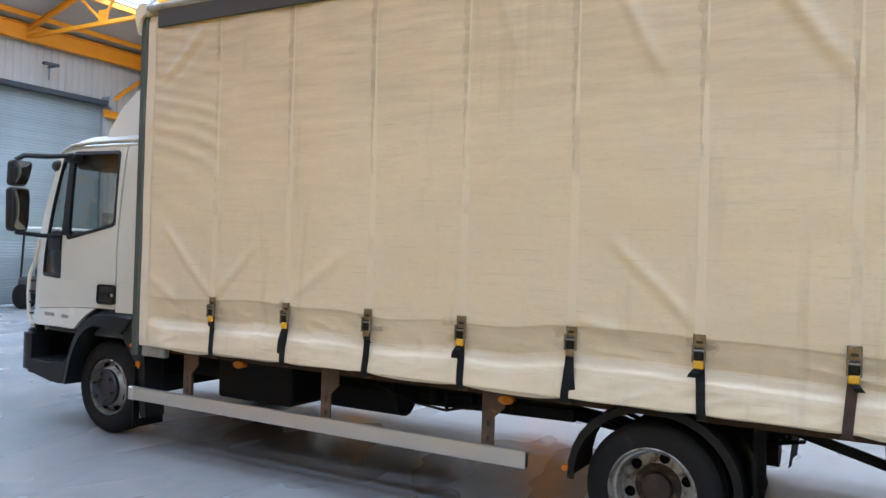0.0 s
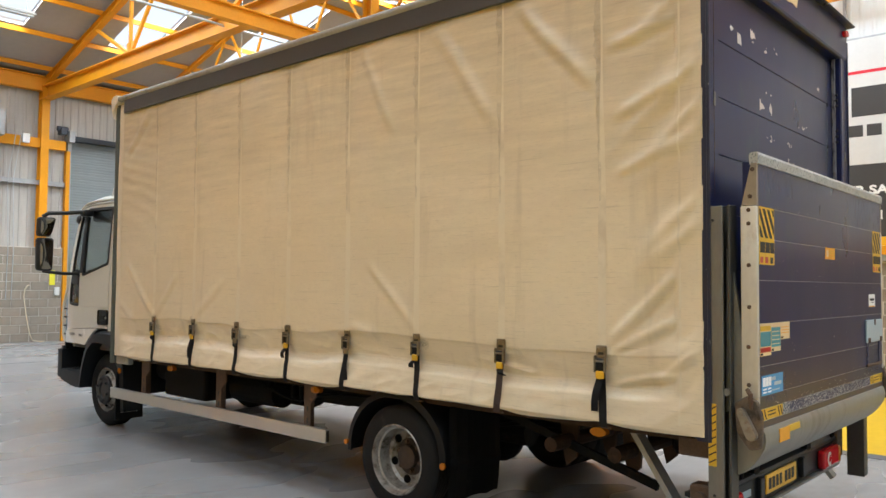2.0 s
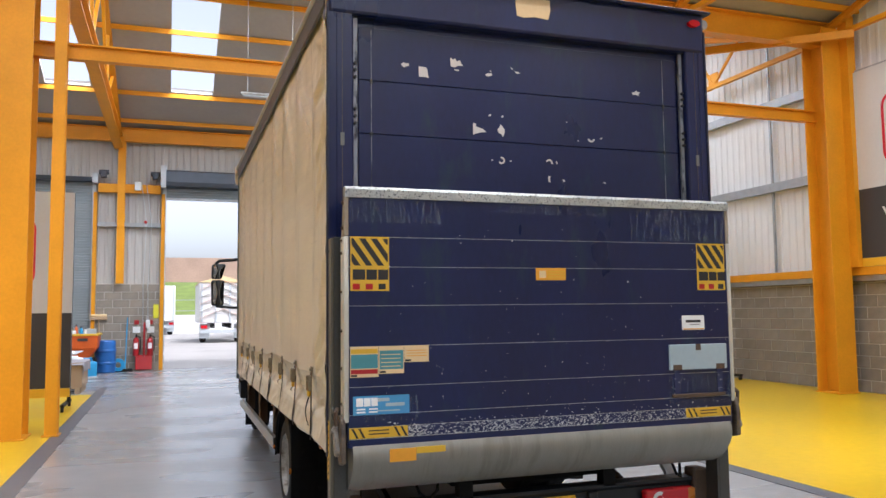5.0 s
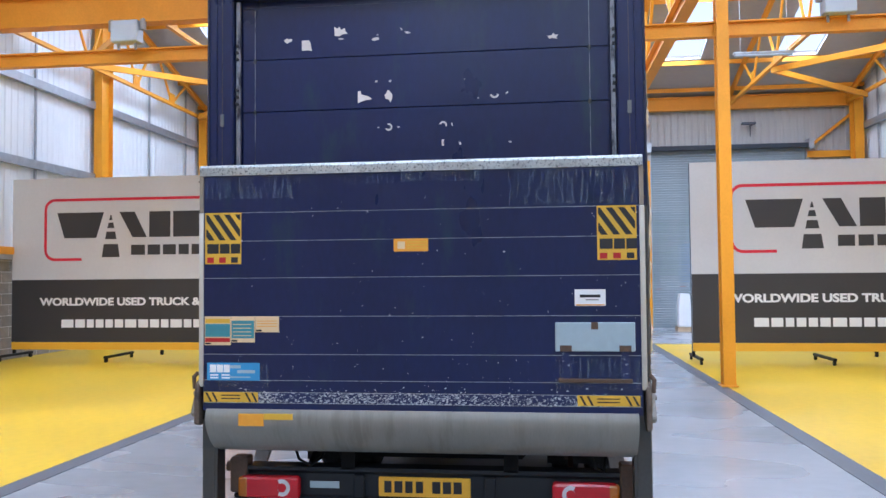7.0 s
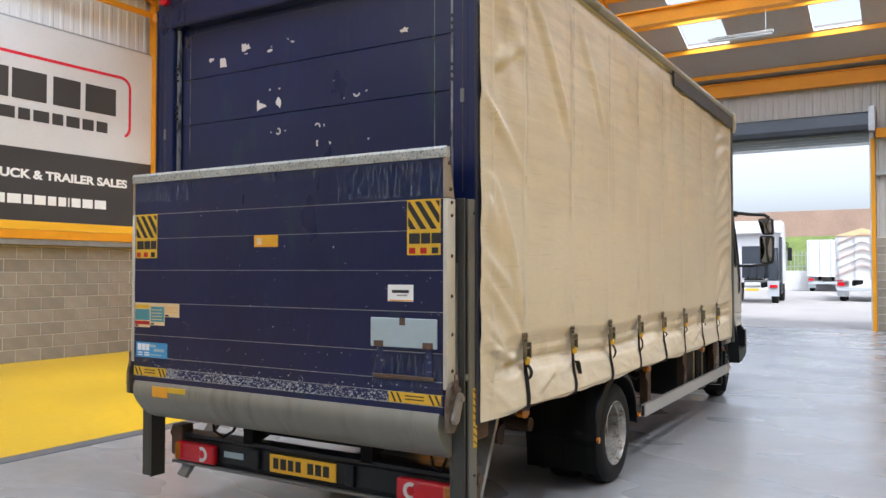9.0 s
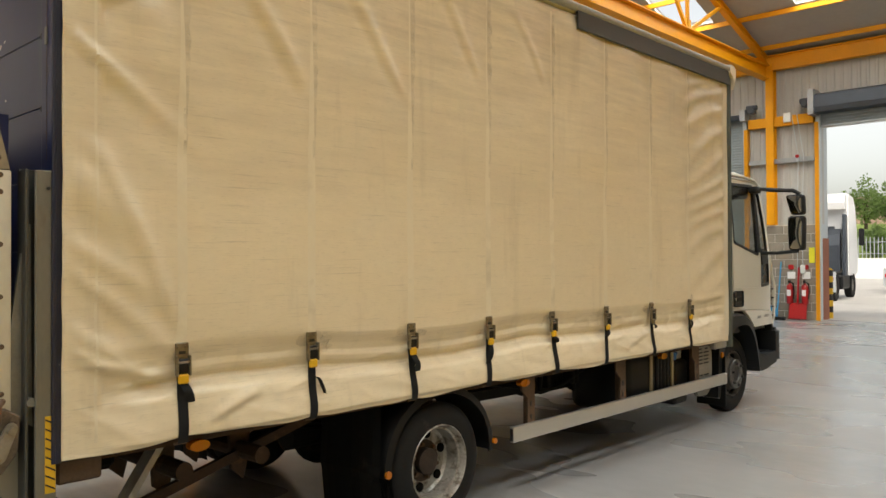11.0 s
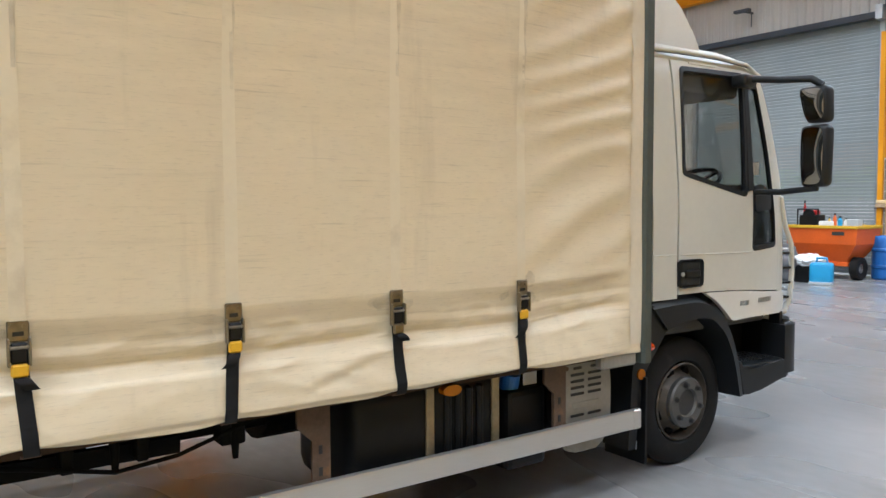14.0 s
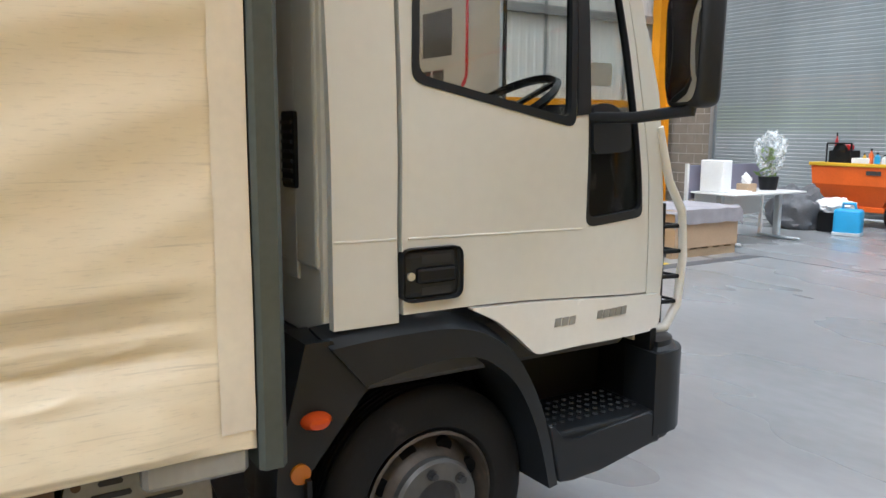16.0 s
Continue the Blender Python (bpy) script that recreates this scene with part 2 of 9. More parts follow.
def tube(bm, p, q, r, r2=None, seg=14, caps=True):
    p, q = Vector(p), Vector(q)
    d = q - p
    m = Matrix.Translation((p + q) / 2) @ d.to_track_quat("Z", "Y").to_matrix().to_4x4()
    bmesh.ops.create_cone(bm, cap_ends=caps, segments=seg, radius1=r, radius2=r if r2 is None else r2, depth=d.length, matrix=m)
    return bm


def pipe(bm, pts, r, seg=8):
    """A round bar through points, with mitred bends."""
    pts = [Vector(p) for p in pts]
    rings = []
    ref = None
    for i, p in enumerate(pts):
        a = (p - pts[i - 1]).normalized() if i else (pts[1] - p).normalized()
        b = (pts[i + 1] - p).normalized() if i < len(pts) - 1 else a
        t = (a + b).normalized()
        if ref is None:
            ref = t.orthogonal().normalized()
        u = (ref - t * ref.dot(t)).normalized()
        ref = u
        w = t.cross(u)
        k = 1 / max(0.5, t.dot(a))
        rings.append([bm.verts.new(p + r * k * (math.cos(2 * math.pi * j / seg) * u + math.sin(2 * math.pi * j / seg) * w)) for j in range(seg)])
    for a, b in zip(rings, rings[1:]):
        for j in range(seg):
            bm.faces.new((a[j], a[(j + 1) % seg], b[(j + 1) % seg], b[j]))
    bm.faces.new(rings[0][::-1])
    bm.faces.new(rings[-1])
    return bm


def beam(bm, p, q, w, h, up=(0, 0, 1)):
    """A rectangular bar from p to q, w wide and h deep."""
    p, q = Vector(p), Vector(q)
    d = (q - p).normalized()
    s = d.cross(Vector(up)).normalized()
    u = s.cross(d)
    vs = []
    for e in (p, q):
        for a, b in ((-1, -1), (1, -1), (1, 1), (-1, 1)):
            vs.append(bm.verts.new(e + s * (a * w / 2) + u * (b * h / 2)))
    for f in ((0, 1, 2, 3), (7, 6, 5, 4), (0, 4, 5, 1), (1, 5, 6, 2), (2, 6, 7, 3), (3, 7, 4, 0)):
        bm.faces.new([vs[i] for i in f])
    return bm


def ibeam(bm, p, q, w, h, t=0.02, up=(0, 0, 1)):
    """A rolled I-section from p to q."""
    p, q = Vector(p), Vector(q)
    d = (q - p).normalized()
    s = d.cross(Vector(up)).normalized()
    u = s.cross(d)
    beam(bm, p + u * (h / 2 - t / 2), q + u * (h / 2 - t / 2), w, t, up)
    beam(bm, p - u * (h / 2 - t / 2), q - u * (h / 2 - t / 2), w, t, up)
    beam(bm, p, q, t * 0.7, h - 2 * t, up)
    return bm


def prism(bm, pts, axis, a, b):
    """Sweeps a flat outline along an axis; pts are the two other coordinates in order."""
    def put(p, c):
        return {"x": (c, p[0], p[1]), "y": (p[0], c, p[1]), "z": (p[0], p[1], c)}[axis]
    lo = [bm.verts.new(put(p, a)) for p in pts]
    hi = [bm.verts.new(put(p, b)) for p in pts]
    n = len(pts)
    bm.faces.new(lo[::-1])
    bm.faces.new(hi)
    for i in range(n):
        bm.faces.new((lo[i], lo[(i + 1) % n], hi[(i + 1) % n], hi[i]))
    return bm


def lathe(bm, prof, centre, axis="y", seg=40, close=False, cap=True):
    """Turns a profile of (radius, along) round an axis through centre."""
    c = Vector(centre)
    rings = []
    for r, a in prof:
        ring = []
        for j in range(seg):
            t = 2 * math.pi * j / seg
            u, v = r * math.cos(t), r * math.sin(t)
            ring.append(bm.verts.new(c + Vector({"y": (u, a, v), "z": (u, v, a), "x": (a, u, v)}[axis])))
        rings.append(ring)
    pairs = list(zip(rings, rings[1:])) + ([(rings[-1], rings[0])] if close else [])
    for p, q in pairs:
        for j in range(seg):
            bm.faces.new((p[j], p[(j + 1) % seg], q[(j + 1) % seg], q[j]))
    if cap and not close:
        for ring in (rings[0], rings[-1]):
            if (ring[0].co - ring[seg // 2].co).length > 1e-4:
                bm.faces.new(ring)
    return bm


def text(name, words, parent, size, m, material, width=None, bold=0.0):
    """Lettering in the built-in font, lying on the plane that m gives; width squeezes or widens it to that length."""
    cu = bpy.data.curves.new(name, "FONT")
    cu.body, cu.size, cu.extrude, cu.offset = words, size, 0.0015, bold
    cu.materials.append(material)
    ob = new(name, cu)
    ob.parent = parent
    k = 1.0
    if width:
        bpy.context.view_layer.update()
        k = width / max(1e-3, ob.dimensions.x)
    ob.matrix_local = m @ Matrix.Diagonal((k, 1, 1, 1))
    return ob

# ---- the hall: floor ----
floor = part("floor", B(WALL_W - 0.3, WALL_E + 0.3, WALL_S - 0.3, WALL_N + 0.3, -0.3, 0.0), CONCRETE)
tagged(floor, "worn grey painted concrete floor with stains", "floor", kind="structure")
LANE_S, LANE_N, ZONE_W = -3.5, 3.25, -14.4
for a, b, name in ((WALL_S, LANE_S, "yellow_zone_south"), (LANE_N, WALL_N, "yellow_zone_north")):
    z = part(name, B(ZONE_W if a > 0 else -12.9, WALL_E, a, b, 0.0, 0.004), YELLOW_FLOOR)
    tagged(z, "glossy yellow painted floor bay beside the lane", "floor", kind="structure")
for a, b in ((LANE_S, LANE_S + 0.2), (LANE_N - 0.2, LANE_N)):
    tagged(part("floor_line", B(ZONE_W, WALL_E, a + 0.003, b - 0.003, 0.0, 0.005), LINE_PAINT), "dark grey painted line along the floor", "floor line", kind="structure")
tagged(part("floor_joint", B(ZONE_W - 0.03, ZONE_W - 0.005, WALL_S, WALL_N, 0.0, 0.003), LINE_PAINT), "thin dark expansion joint across the floor", "floor joint", kind="structure")


# ---- ribbed cladding ----
def ribs(bm, a, b, fix, z0, z1, axis, depth=0.022, pitch=0.2, out=1):
    """A sheet of upright trapezoid ribs along an axis, from a to b, at fix on the other."""
    prof = []
    x = a
    while x < b - 1e-6:
        for du, dv in ((0, 0), (0.11, 0), (0.13, 1), (0.18, 1)):
            if x + du <= b:
                prof.append((x + du, dv * depth))
        x += pitch
    prof.append((b, 0))
    lo, hi = [], []
    for u, v in prof:
        p = (u, fix + out * v) if axis == "x" else (fix + out * v, u)
        lo.append(bm.verts.new((*p, z0)))
        hi.append(bm.verts.new((*p, z1)))
    for i in range(len(prof) - 1):
        bm.faces.new((lo[i], lo[i + 1], hi[i + 1], hi[i]))


CAP = 2.18
# side walls: a block dado, ribbed sheets above it, and an outer skin
for name, y, out in (("wall_south", WALL_S, 1), ("wall_north", WALL_N, -1)):
    bm = bmesh.new()
    pts = [(VALLEYS[0] - 0.2, CAP), (WALL_E + 0.2, CAP)]
    x = WALL_E
    prof = [(WALL_E + 0.2, roof_z(WALL_E) + 0.3)]
    for k in ((VALLEYS[2] + VALLEYS[3]) / 2, VALLEYS[2], (VALLEYS[1] + VALLEYS[2]) / 2, VALLEYS[1], (VALLEYS[0] + VALLEYS[1]) / 2, VALLEYS[0] + 0.001):
        prof.append((k, roof_z(k) + 0.1))
    prism(bm, pts + prof + [(VALLEYS[0] - 0.2, EAVE)], "y", y - out * 0.06, y - out * 0.2)
    ribs(bm, WALL_W, WALL_E, y - out * 0.04, CAP, EAVE + 2.2, "x", depth=0.012, out=out)
    w = part(name, bm, CLAD)
    tagged(w, "white ribbed metal cladding wall above concrete blocks", "wall", kind="structure")
END_WALL_BOUNCE = mat("pale_end_wall", (0.58, 0.57, 0.55), 0.6, var=0.12, scale=0.7, bump=0.06)
# unseen end wall behind the walk, with closed sheets, added pale to bounce light
bm = B(WALL_E + 0.02, WALL_E + 0.25, WALL_S - 0.2, WALL_N + 0.2, 0, 11.5)
ribs(bm, WALL_S, WALL_N, WALL_E, 0.0, 11.0, "y", out=-1)
tagged(part("wall_east", bm, END_WALL_BOUNCE), "unseen pale ribbed end wall, added to bounce light", "wall", kind="structure")

# far wall: three door openings with piers between them
DOORS = ((-8.70, -4.18), (-2.25, 2.06), (3.98, 8.48))
HEAD = 5.24
bm = bmesh.new()
edges = [WALL_S - 0.2] + [v for d in DOORS for v in d] + [WALL_N + 0.2]
for a, b in zip(edges[::2], edges[1::2]):
    box(bm, WALL_W - 0.22, WALL_W - 0.06, a, b, 2.46, HEAD)
    ribs(bm, a, b, WALL_W - 0.05, 2.46, HEAD, "y", out=1)
box(bm, WALL_W - 0.22, WALL_W - 0.06, WALL_S - 0.2, WALL_N + 0.2, HEAD, EAVE + 0.25)
ribs(bm, WALL_S, WALL_N, WALL_W - 0.05, HEAD, EAVE + 0.1, "y", out=1)
tagged(part("wall_west", bm, SHADED_CLAD), "white ribbed metal wall above concrete block piers", "wall", kind="structure")

# ---- roof: liner sheets with openings for the skylights ----
bm = bmesh.new()
ys = sorted({WALL_S - 0.2, WALL_N + 0.2, *SKY_Y, *[y + SKY_W for y in SKY_Y]})
for bay in range(3):
    for side in (0, 1):
        e = VALLEYS[bay] if side == 0 else VALLEYS[bay + 1]
        s = 1 if side == 0 else -1
        xs = [e, e + s * 2.0, e + s * 5.9, e + s * BAY / 2]
        if min(xs) > WALL_E:
            continue
        for i in range(3):
            for j in range(len(ys) - 1):
                if i == 1 and any(abs(ys[j] - q) < 1e-6 for q in SKY_Y):
                    continue
                a, b = min(xs[i], xs[i + 1]), max(xs[i], xs[i + 1])
                b = min(b, WALL_E + 0.25)
                if a >= b:
                    continue
                za, zb = roof_z(a + 1e-4), roof_z(b - 1e-4)
                prism(bm, [(a, za), (b, zb), (b, zb + 0.12), (a, za + 0.12)], "y", ys[j], ys[j + 1])
tagged(part("ceiling", bm, ROOF), "pale grey pitched roof liner with skylight openings", "ceiling", kind="structure")

# purlins under the liner, one thing each
purlin_group = "orange purlins under the roof"
for bay in range(3):
    for side in (0, 1):
        e = VALLEYS[bay] if side == 0 else VALLEYS[bay + 1]
        s = 1 if side == 0 else -1
        for k in (0.55, 1.95, 3.3, 4.65, 5.95):
            x = e + s * k
            if x > WALL_E - 0.2:
                continue
            z = roof_z(x)
            bm = bmesh.new()
            box(bm, x - 0.025, x + 0.025, WALL_S, WALL_N, z - 0.13, z - 0.012)
            tagged(part("purlin", bm, ORANGE), "orange painted steel purlin under the roof", "purlin", purlin_group, "structure")

# trusses across each bay, on the lines of the columns
TRUSS_Y = (WALL_S + 0.32, -6.6, -3.54, 3.3, 6.25, WALL_N - 0.32)


def truss(y, x0):
    t = thing("roof_truss", "orange painted steel roof truss with fanned web bars", "roof truss", "orange roof trusses", "structure")
    x1 = x0 + BAY
    xm = x0 + BAY / 2
    bm = bmesh.new()
    slim = abs(y) > 5
    if slim:
        beam(bm, (x0, y, EAVE - 0.33), (x1, y, EAVE - 0.33), 0.09, 0.09)
    else:
        ibeam(bm, (x0, y, EAVE - 0.45), (x1, y, EAVE - 0.45), 0.24, 0.36, 0.025)
    part("bottom_chord", bm, ORANGE, t)
    for xa in (x0, x1):
        bm = bmesh.new()
        s = 1 if xa == x0 else -1
        ibeam(bm, (xa + s * 0.1, y, EAVE - 0.16), (xm, y, EAVE - 0.28 + RISE * BAY / 2), 0.10 if slim else 0.14, 0.12 if slim else 0.18, 0.018)
        part("rafter", bm, ORANGE, t)
    for node in (x0 + 3.0, x0 + 5.0, x1 - 5.5, x1 - 3.2) if slim else (x0 + 4.7, x1 - 4.2):
        for top in (node - 0.85, node + 0.85) if slim else (node - 1.7, node, node + 1.7):
            zt = roof_z(top) - 0.3
            bm = bmesh.new()
            beam(bm, (node, y, EAVE - 0.3), (top, y, zt), 0.05 if slim else 0.07, 0.05 if slim else 0.07, up=(0, 1, 0))
            part("web_bar", bm, ORANGE, t)
        part("gusset", B(node - 0.16, node + 0.16, y - 0.012, y + 0.012, EAVE - 0.3, EAVE - 0.02), ORANGE, t)


for x0 in VALLEYS[:3]:
    for y in TRUSS_Y:
        truss(y, x0)

# flat wind bracing between the slim trusses
for s in (-1, 1):
    wall_y, inner_y = s * 9.6, 6.25 if s > 0 else -6.6
    for wall_x, inner_x in ((-18.3, -15.2), (-12.25, -15.2), (-12.25, -9.25), (-6.5, -9.25)):
        bm = beam(bmesh.new(), (wall_x, wall_y, EAVE - 0.44), (inner_x, inner_y, EAVE - 0.44), 0.07, 0.14)
        tagged(part("wind_brace", bm, ORANGE), "orange steel wind brace between the trusses", "brace", "orange wind braces", "structure")

# eaves beam on the far wall and light rails between columns
bm = bmesh.new()
ibeam(bm, (WALL_W + 0.16, WALL_S, EAVE - 0.23), (WALL_W + 0.16, WALL_N, EAVE - 0.23), 0.2, 0.4, 0.025)
tagged(part("eaves_beam", bm, ORANGE), "orange steel eaves beam along the wall", "beam", kind="structure")
for xv in VALLEYS[1:3]:
    bm = bmesh.new()
    ibeam(bm, (xv, WALL_S, EAVE - 0.24), (xv, WALL_N, EAVE - 0.24), 0.24, 0.46, 0.025)
    tagged(part("valley_beam", bm, ORANGE), "orange steel valley beam under the roof gutter", "beam", kind="structure")


def column(x, y, w, d, z1, label, name="column"):
    """An I-section stanchion with a base plate; w along y (flange), d along x."""
    t = thing(name, label, "column", "orange steel columns", "structure", at=(x, y, 0))
    bm = bmesh.new()
    ibeam(bm, (0, 0, 0.02), (0, 0, z1), w, d, 0.022, up=(1, 0, 0))
    part("stanchion", bm, ORANGE, t)
    part("base_plate", B(-d / 2 - 0.03, d / 2 + 0.03, -w / 2 - 0.03, w / 2 + 0.03, 0.004, 0.024, 0.004), ORANGE, t)
    return t


MID = WALL_W + BAY
for y in (-3.44, 3.27):
    bm = bmesh.new()
    ibeam(bm, (WALL_W + 0.12, y, 2.46), (WALL_W + 0.12, y, EAVE - 0.2), 0.2, 0.24, 0.022, up=(1, 0, 0))
    tagged(part("column", bm, ORANGE), "orange steel column standing on the block pier", "column", "orange steel columns", "structure")
column(MID - 0.03, -3.5, 0.15, 0.2, EAVE - 0.45, "slim orange steel column at the lane's edge")
column(MID - 0.05, 3.28, 0.17, 0.2, EAVE - 0.45, "slim orange steel column at the lane's edge")
column(MID + 0.02, -4.02, 0.44, 0.5, EAVE - 0.25, "broad orange steel column at the lane's edge")
for y, s in ((WALL_S + 0.28, 1), (WALL_N - 0.28, -1)):
    column(MID + 0.07, y + s * 0.17, 0.44, 0.5, EAVE - 0.2, "broad orange steel column against the side wall")
    tagged(part("wall_post", B(MID + 0.3, MID + 0.5, y - s * 0.2, y - s * 0.02, CAP + 0.1, EAVE), ORANGE), "orange steel post standing on the block wall", "column", "orange steel columns", "structure")
    xc = -13.6 if s > 0 else -13.95
    column(xc, y - s * 0.1, 0.2, 0.5, roof_z(xc) - 0.3, "orange steel column against the side wall")
    column(WALL_W + 0.55, y - s * 0.05, 0.24, 0.4, EAVE - 0.1, "orange steel column in the corner")
    column(0.0, y - s * 0.1, 0.2, 0.28, roof_z(0.0) - 0.3, "orange steel column against the side wall")
# cross beams at the middle columns
for a, b, z, h, w in ((WALL_S + 0.1, WALL_N - 0.1, 5.17, 0.22, 0.14), (WALL_S + 0.4, -4.25, 5.88, 0.5, 0.24)):
    bm = bmesh.new()
    ibeam(bm, (MID - 0.16 if h < 0.3 else MID, a, z), (MID - 0.16 if h < 0.3 else MID, b, z), w, h, 0.022)
    tagged(part("cross_beam", bm, ORANGE), "orange steel cross beam between columns", "beam", "orange cross beams", "structure")
# grey sheeting rails, stays and the orange cap over the blocks, on the side walls
for y, out in ((WALL_S, 1), (WALL_N, -1)):
    for z in (4.07, 5.82):
        tagged(part("sheeting_rail", B(WALL_W, WALL_E, y + out * 0.01, y + out * 0.12, z - 0.09, z + 0.09), GALV), "grey galvanised sheeting rail along the wall", "rail", "grey sheeting rails", "structure")
    for x in (-18.4, -16.15, -11.2, -9.05, -2.2, 2.2, 5.0):
        for z0, z1 in ((CAP + 0.12, 3.98), (4.16, 5.73), (5.91, 7.4)):
            tagged(part("rail_stay", B(x - 0.025, x + 0.025, y + out * 0.012, y + out * 0.05, z0, z1), GALV), "thin grey upright stay on the wall", "stay", "grey wall stays", "structure")
    tagged(part("dado_cap", B(WALL_W, WALL_E, y - 0.02, y + out * 0.16, CAP - 0.05, CAP + 0.1), ORANGE), "orange steel capping over the block wall", "trim", kind="structure")
    tagged(part("dado_flashing", B(WALL_W, WALL_E, y - 0.02, y + out * 0.13, CAP - 0.15, CAP - 0.053), GALV), "grey metal flashing over the block wall", "trim", kind="structure")
# pier framing on the far wall: orange jambs and rail, grey rail
for a, b in ((DOORS[0][1], DOORS[1][0]), (DOORS[1][1], DOORS[2][0])):
    for y in (a + 0.06, b - 0.06):
        tagged(part("door_jamb", B(WALL_W - 0.02, WALL_W + 0.13, y - 0.05, y + 0.05, 0, 5.05), ORANGE), "orange steel door jamb post", "door jamb", "orange door jambs", "structure")
    tagged(part("pier_rail", B(WALL_W - 0.0, WALL_W + 0.14, a + 0.13, b - 0.13, 5.05, 5.3), ORANGE), "orange steel rail across the pier", "rail", kind="structure")
    tagged(part("pier_rail", B(WALL_W, WALL_W + 0.1, a + 0.13, b - 0.13, 4.08, 4.2), GALV), "grey steel rail across the pier", "rail", kind="structure")
for a, b in ((WALL_S, DOORS[0][0]), (DOORS[2][1], WALL_N)):
    tagged(part("pier_rail", B(WALL_W, WALL_W + 0.14, a, b, 5.03, 5.22), ORANGE), "orange steel rail across the corner pier", "rail", kind="structure")
    bm = bmesh.new()
    m = (a + b) / 2
    far = b if a == WALL_S else a
    near = a if a == WALL_S else b
    beam(bm, (WALL_W + 0.07, near, EAVE - 0.5), (WALL_W + 0.07, far, 5.28), 0.08, 0.1, up=(1, 0, 0))
    tagged(part("knee_brace", bm, ORANGE), "orange diagonal brace in the corner", "brace", kind="structure")


# ---- roller shutters ----
def shutter(a, b, open_, name):
    t = thing(name, "open grey roller shutter rolled up over the doorway" if open_ else "closed grey-green steel roller shutter door", "roller shutter", kind="structure")
    z0 = 4.96 if open_ else 0.02
    bm = bmesh.new()
    prof = [(0.0, 0.002), (0.004, 0.006), (0.006, 0.036), (0.004, 0.066), (0.0, 0.071), (-0.012, 0.071), (-0.012, 0.002)]
    prism(bm, prof, "y", a + 0.02, b - 0.02)
    me = mesh_of("slat", bm, SHUTTER)
    z = z0
    while z < 5.38:
        piece("slat", me, t, (WALL_W + 0.03, 0, z))
        z += 0.073
    bm = bmesh.new()
    h0, h1, d = (5.24, 5.72, 0.5) if open_ else (5.32, 5.46, 0.3)
    prism(bm, [(WALL_W + 0.06, h0), (WALL_W + d, h0), (WALL_W + d + 0.03, h0 + 0.12), (WALL_W + d, h1 - 0.06), (WALL_W + d - 0.12, h1), (WALL_W + 0.06, h1)], "y", a - 0.06, b + 0.06)
    part("roll_housing", bm, DARKSTEEL, t, "dark blue-grey roll housing")
    for y in (a - 0.03, b + 0.03):
        part("guide_rail", B(WALL_W + 0.0, WALL_W + 0.12, y - 0.05, y + 0.05, 0.006, h0), GALV if not open_ else LAMP_GREY, t)
        part("end_plate", B(WALL_W + 0.03, WALL_W + d + 0.06, y - (0.1 if y < a else 0.04), y + (0.04 if y < a else 0.1), h0 - 0.05, h1 + 0.1), GALV, t)
    if open_:
        part("bottom_rail", B(WALL_W + 0.0, WALL_W + 0.07, a + 0.02, b - 0.02, 4.89, 4.95), GALV, t)
    # drive motor at one end
    ym = b + 0.28 if name.endswith("1") else a - 0.28
    bm = B(WALL_W + 0.12, WALL_W + 0.36, ym - 0.08, ym + 0.08, 5.44, 5.64, 0.02)
    tube(bm, (WALL_W + 0.24, ym - 0.13, 5.60), (WALL_W + 0.24, ym + 0.13, 5.60), 0.07)
    part("drive_motor", bm, DARKSTEEL, t)
    return t


shutter(*DOORS[0], False, "door_1")
shutter(*DOORS[1], True, "door_2")
shutter(*DOORS[2], False, "door_3")

# ---- lorry materials ----
CREAM = mat("white_cab_paint", (0.60, 0.595, 0.535), 0.32, var=0.05, scale=1.5, fine=25, bump=0.02, spec=0.5)
WHITE_GLOSS = mat("glossy_white_paint", (0.68, 0.67, 0.62), 0.25, var=0.04, scale=2, bump=0.02)
PVC = mat("dirty_cream_curtain", (0.70, 0.61, 0.44), 0.35, var=0.07, scale=0.9, fine=26, bump=0.08, dist=0.003, stain=(0.66, 0.572, 0.41), stain_at=0.50, stain_scale=1.6, stretch=(0.5, 1, 1.3))
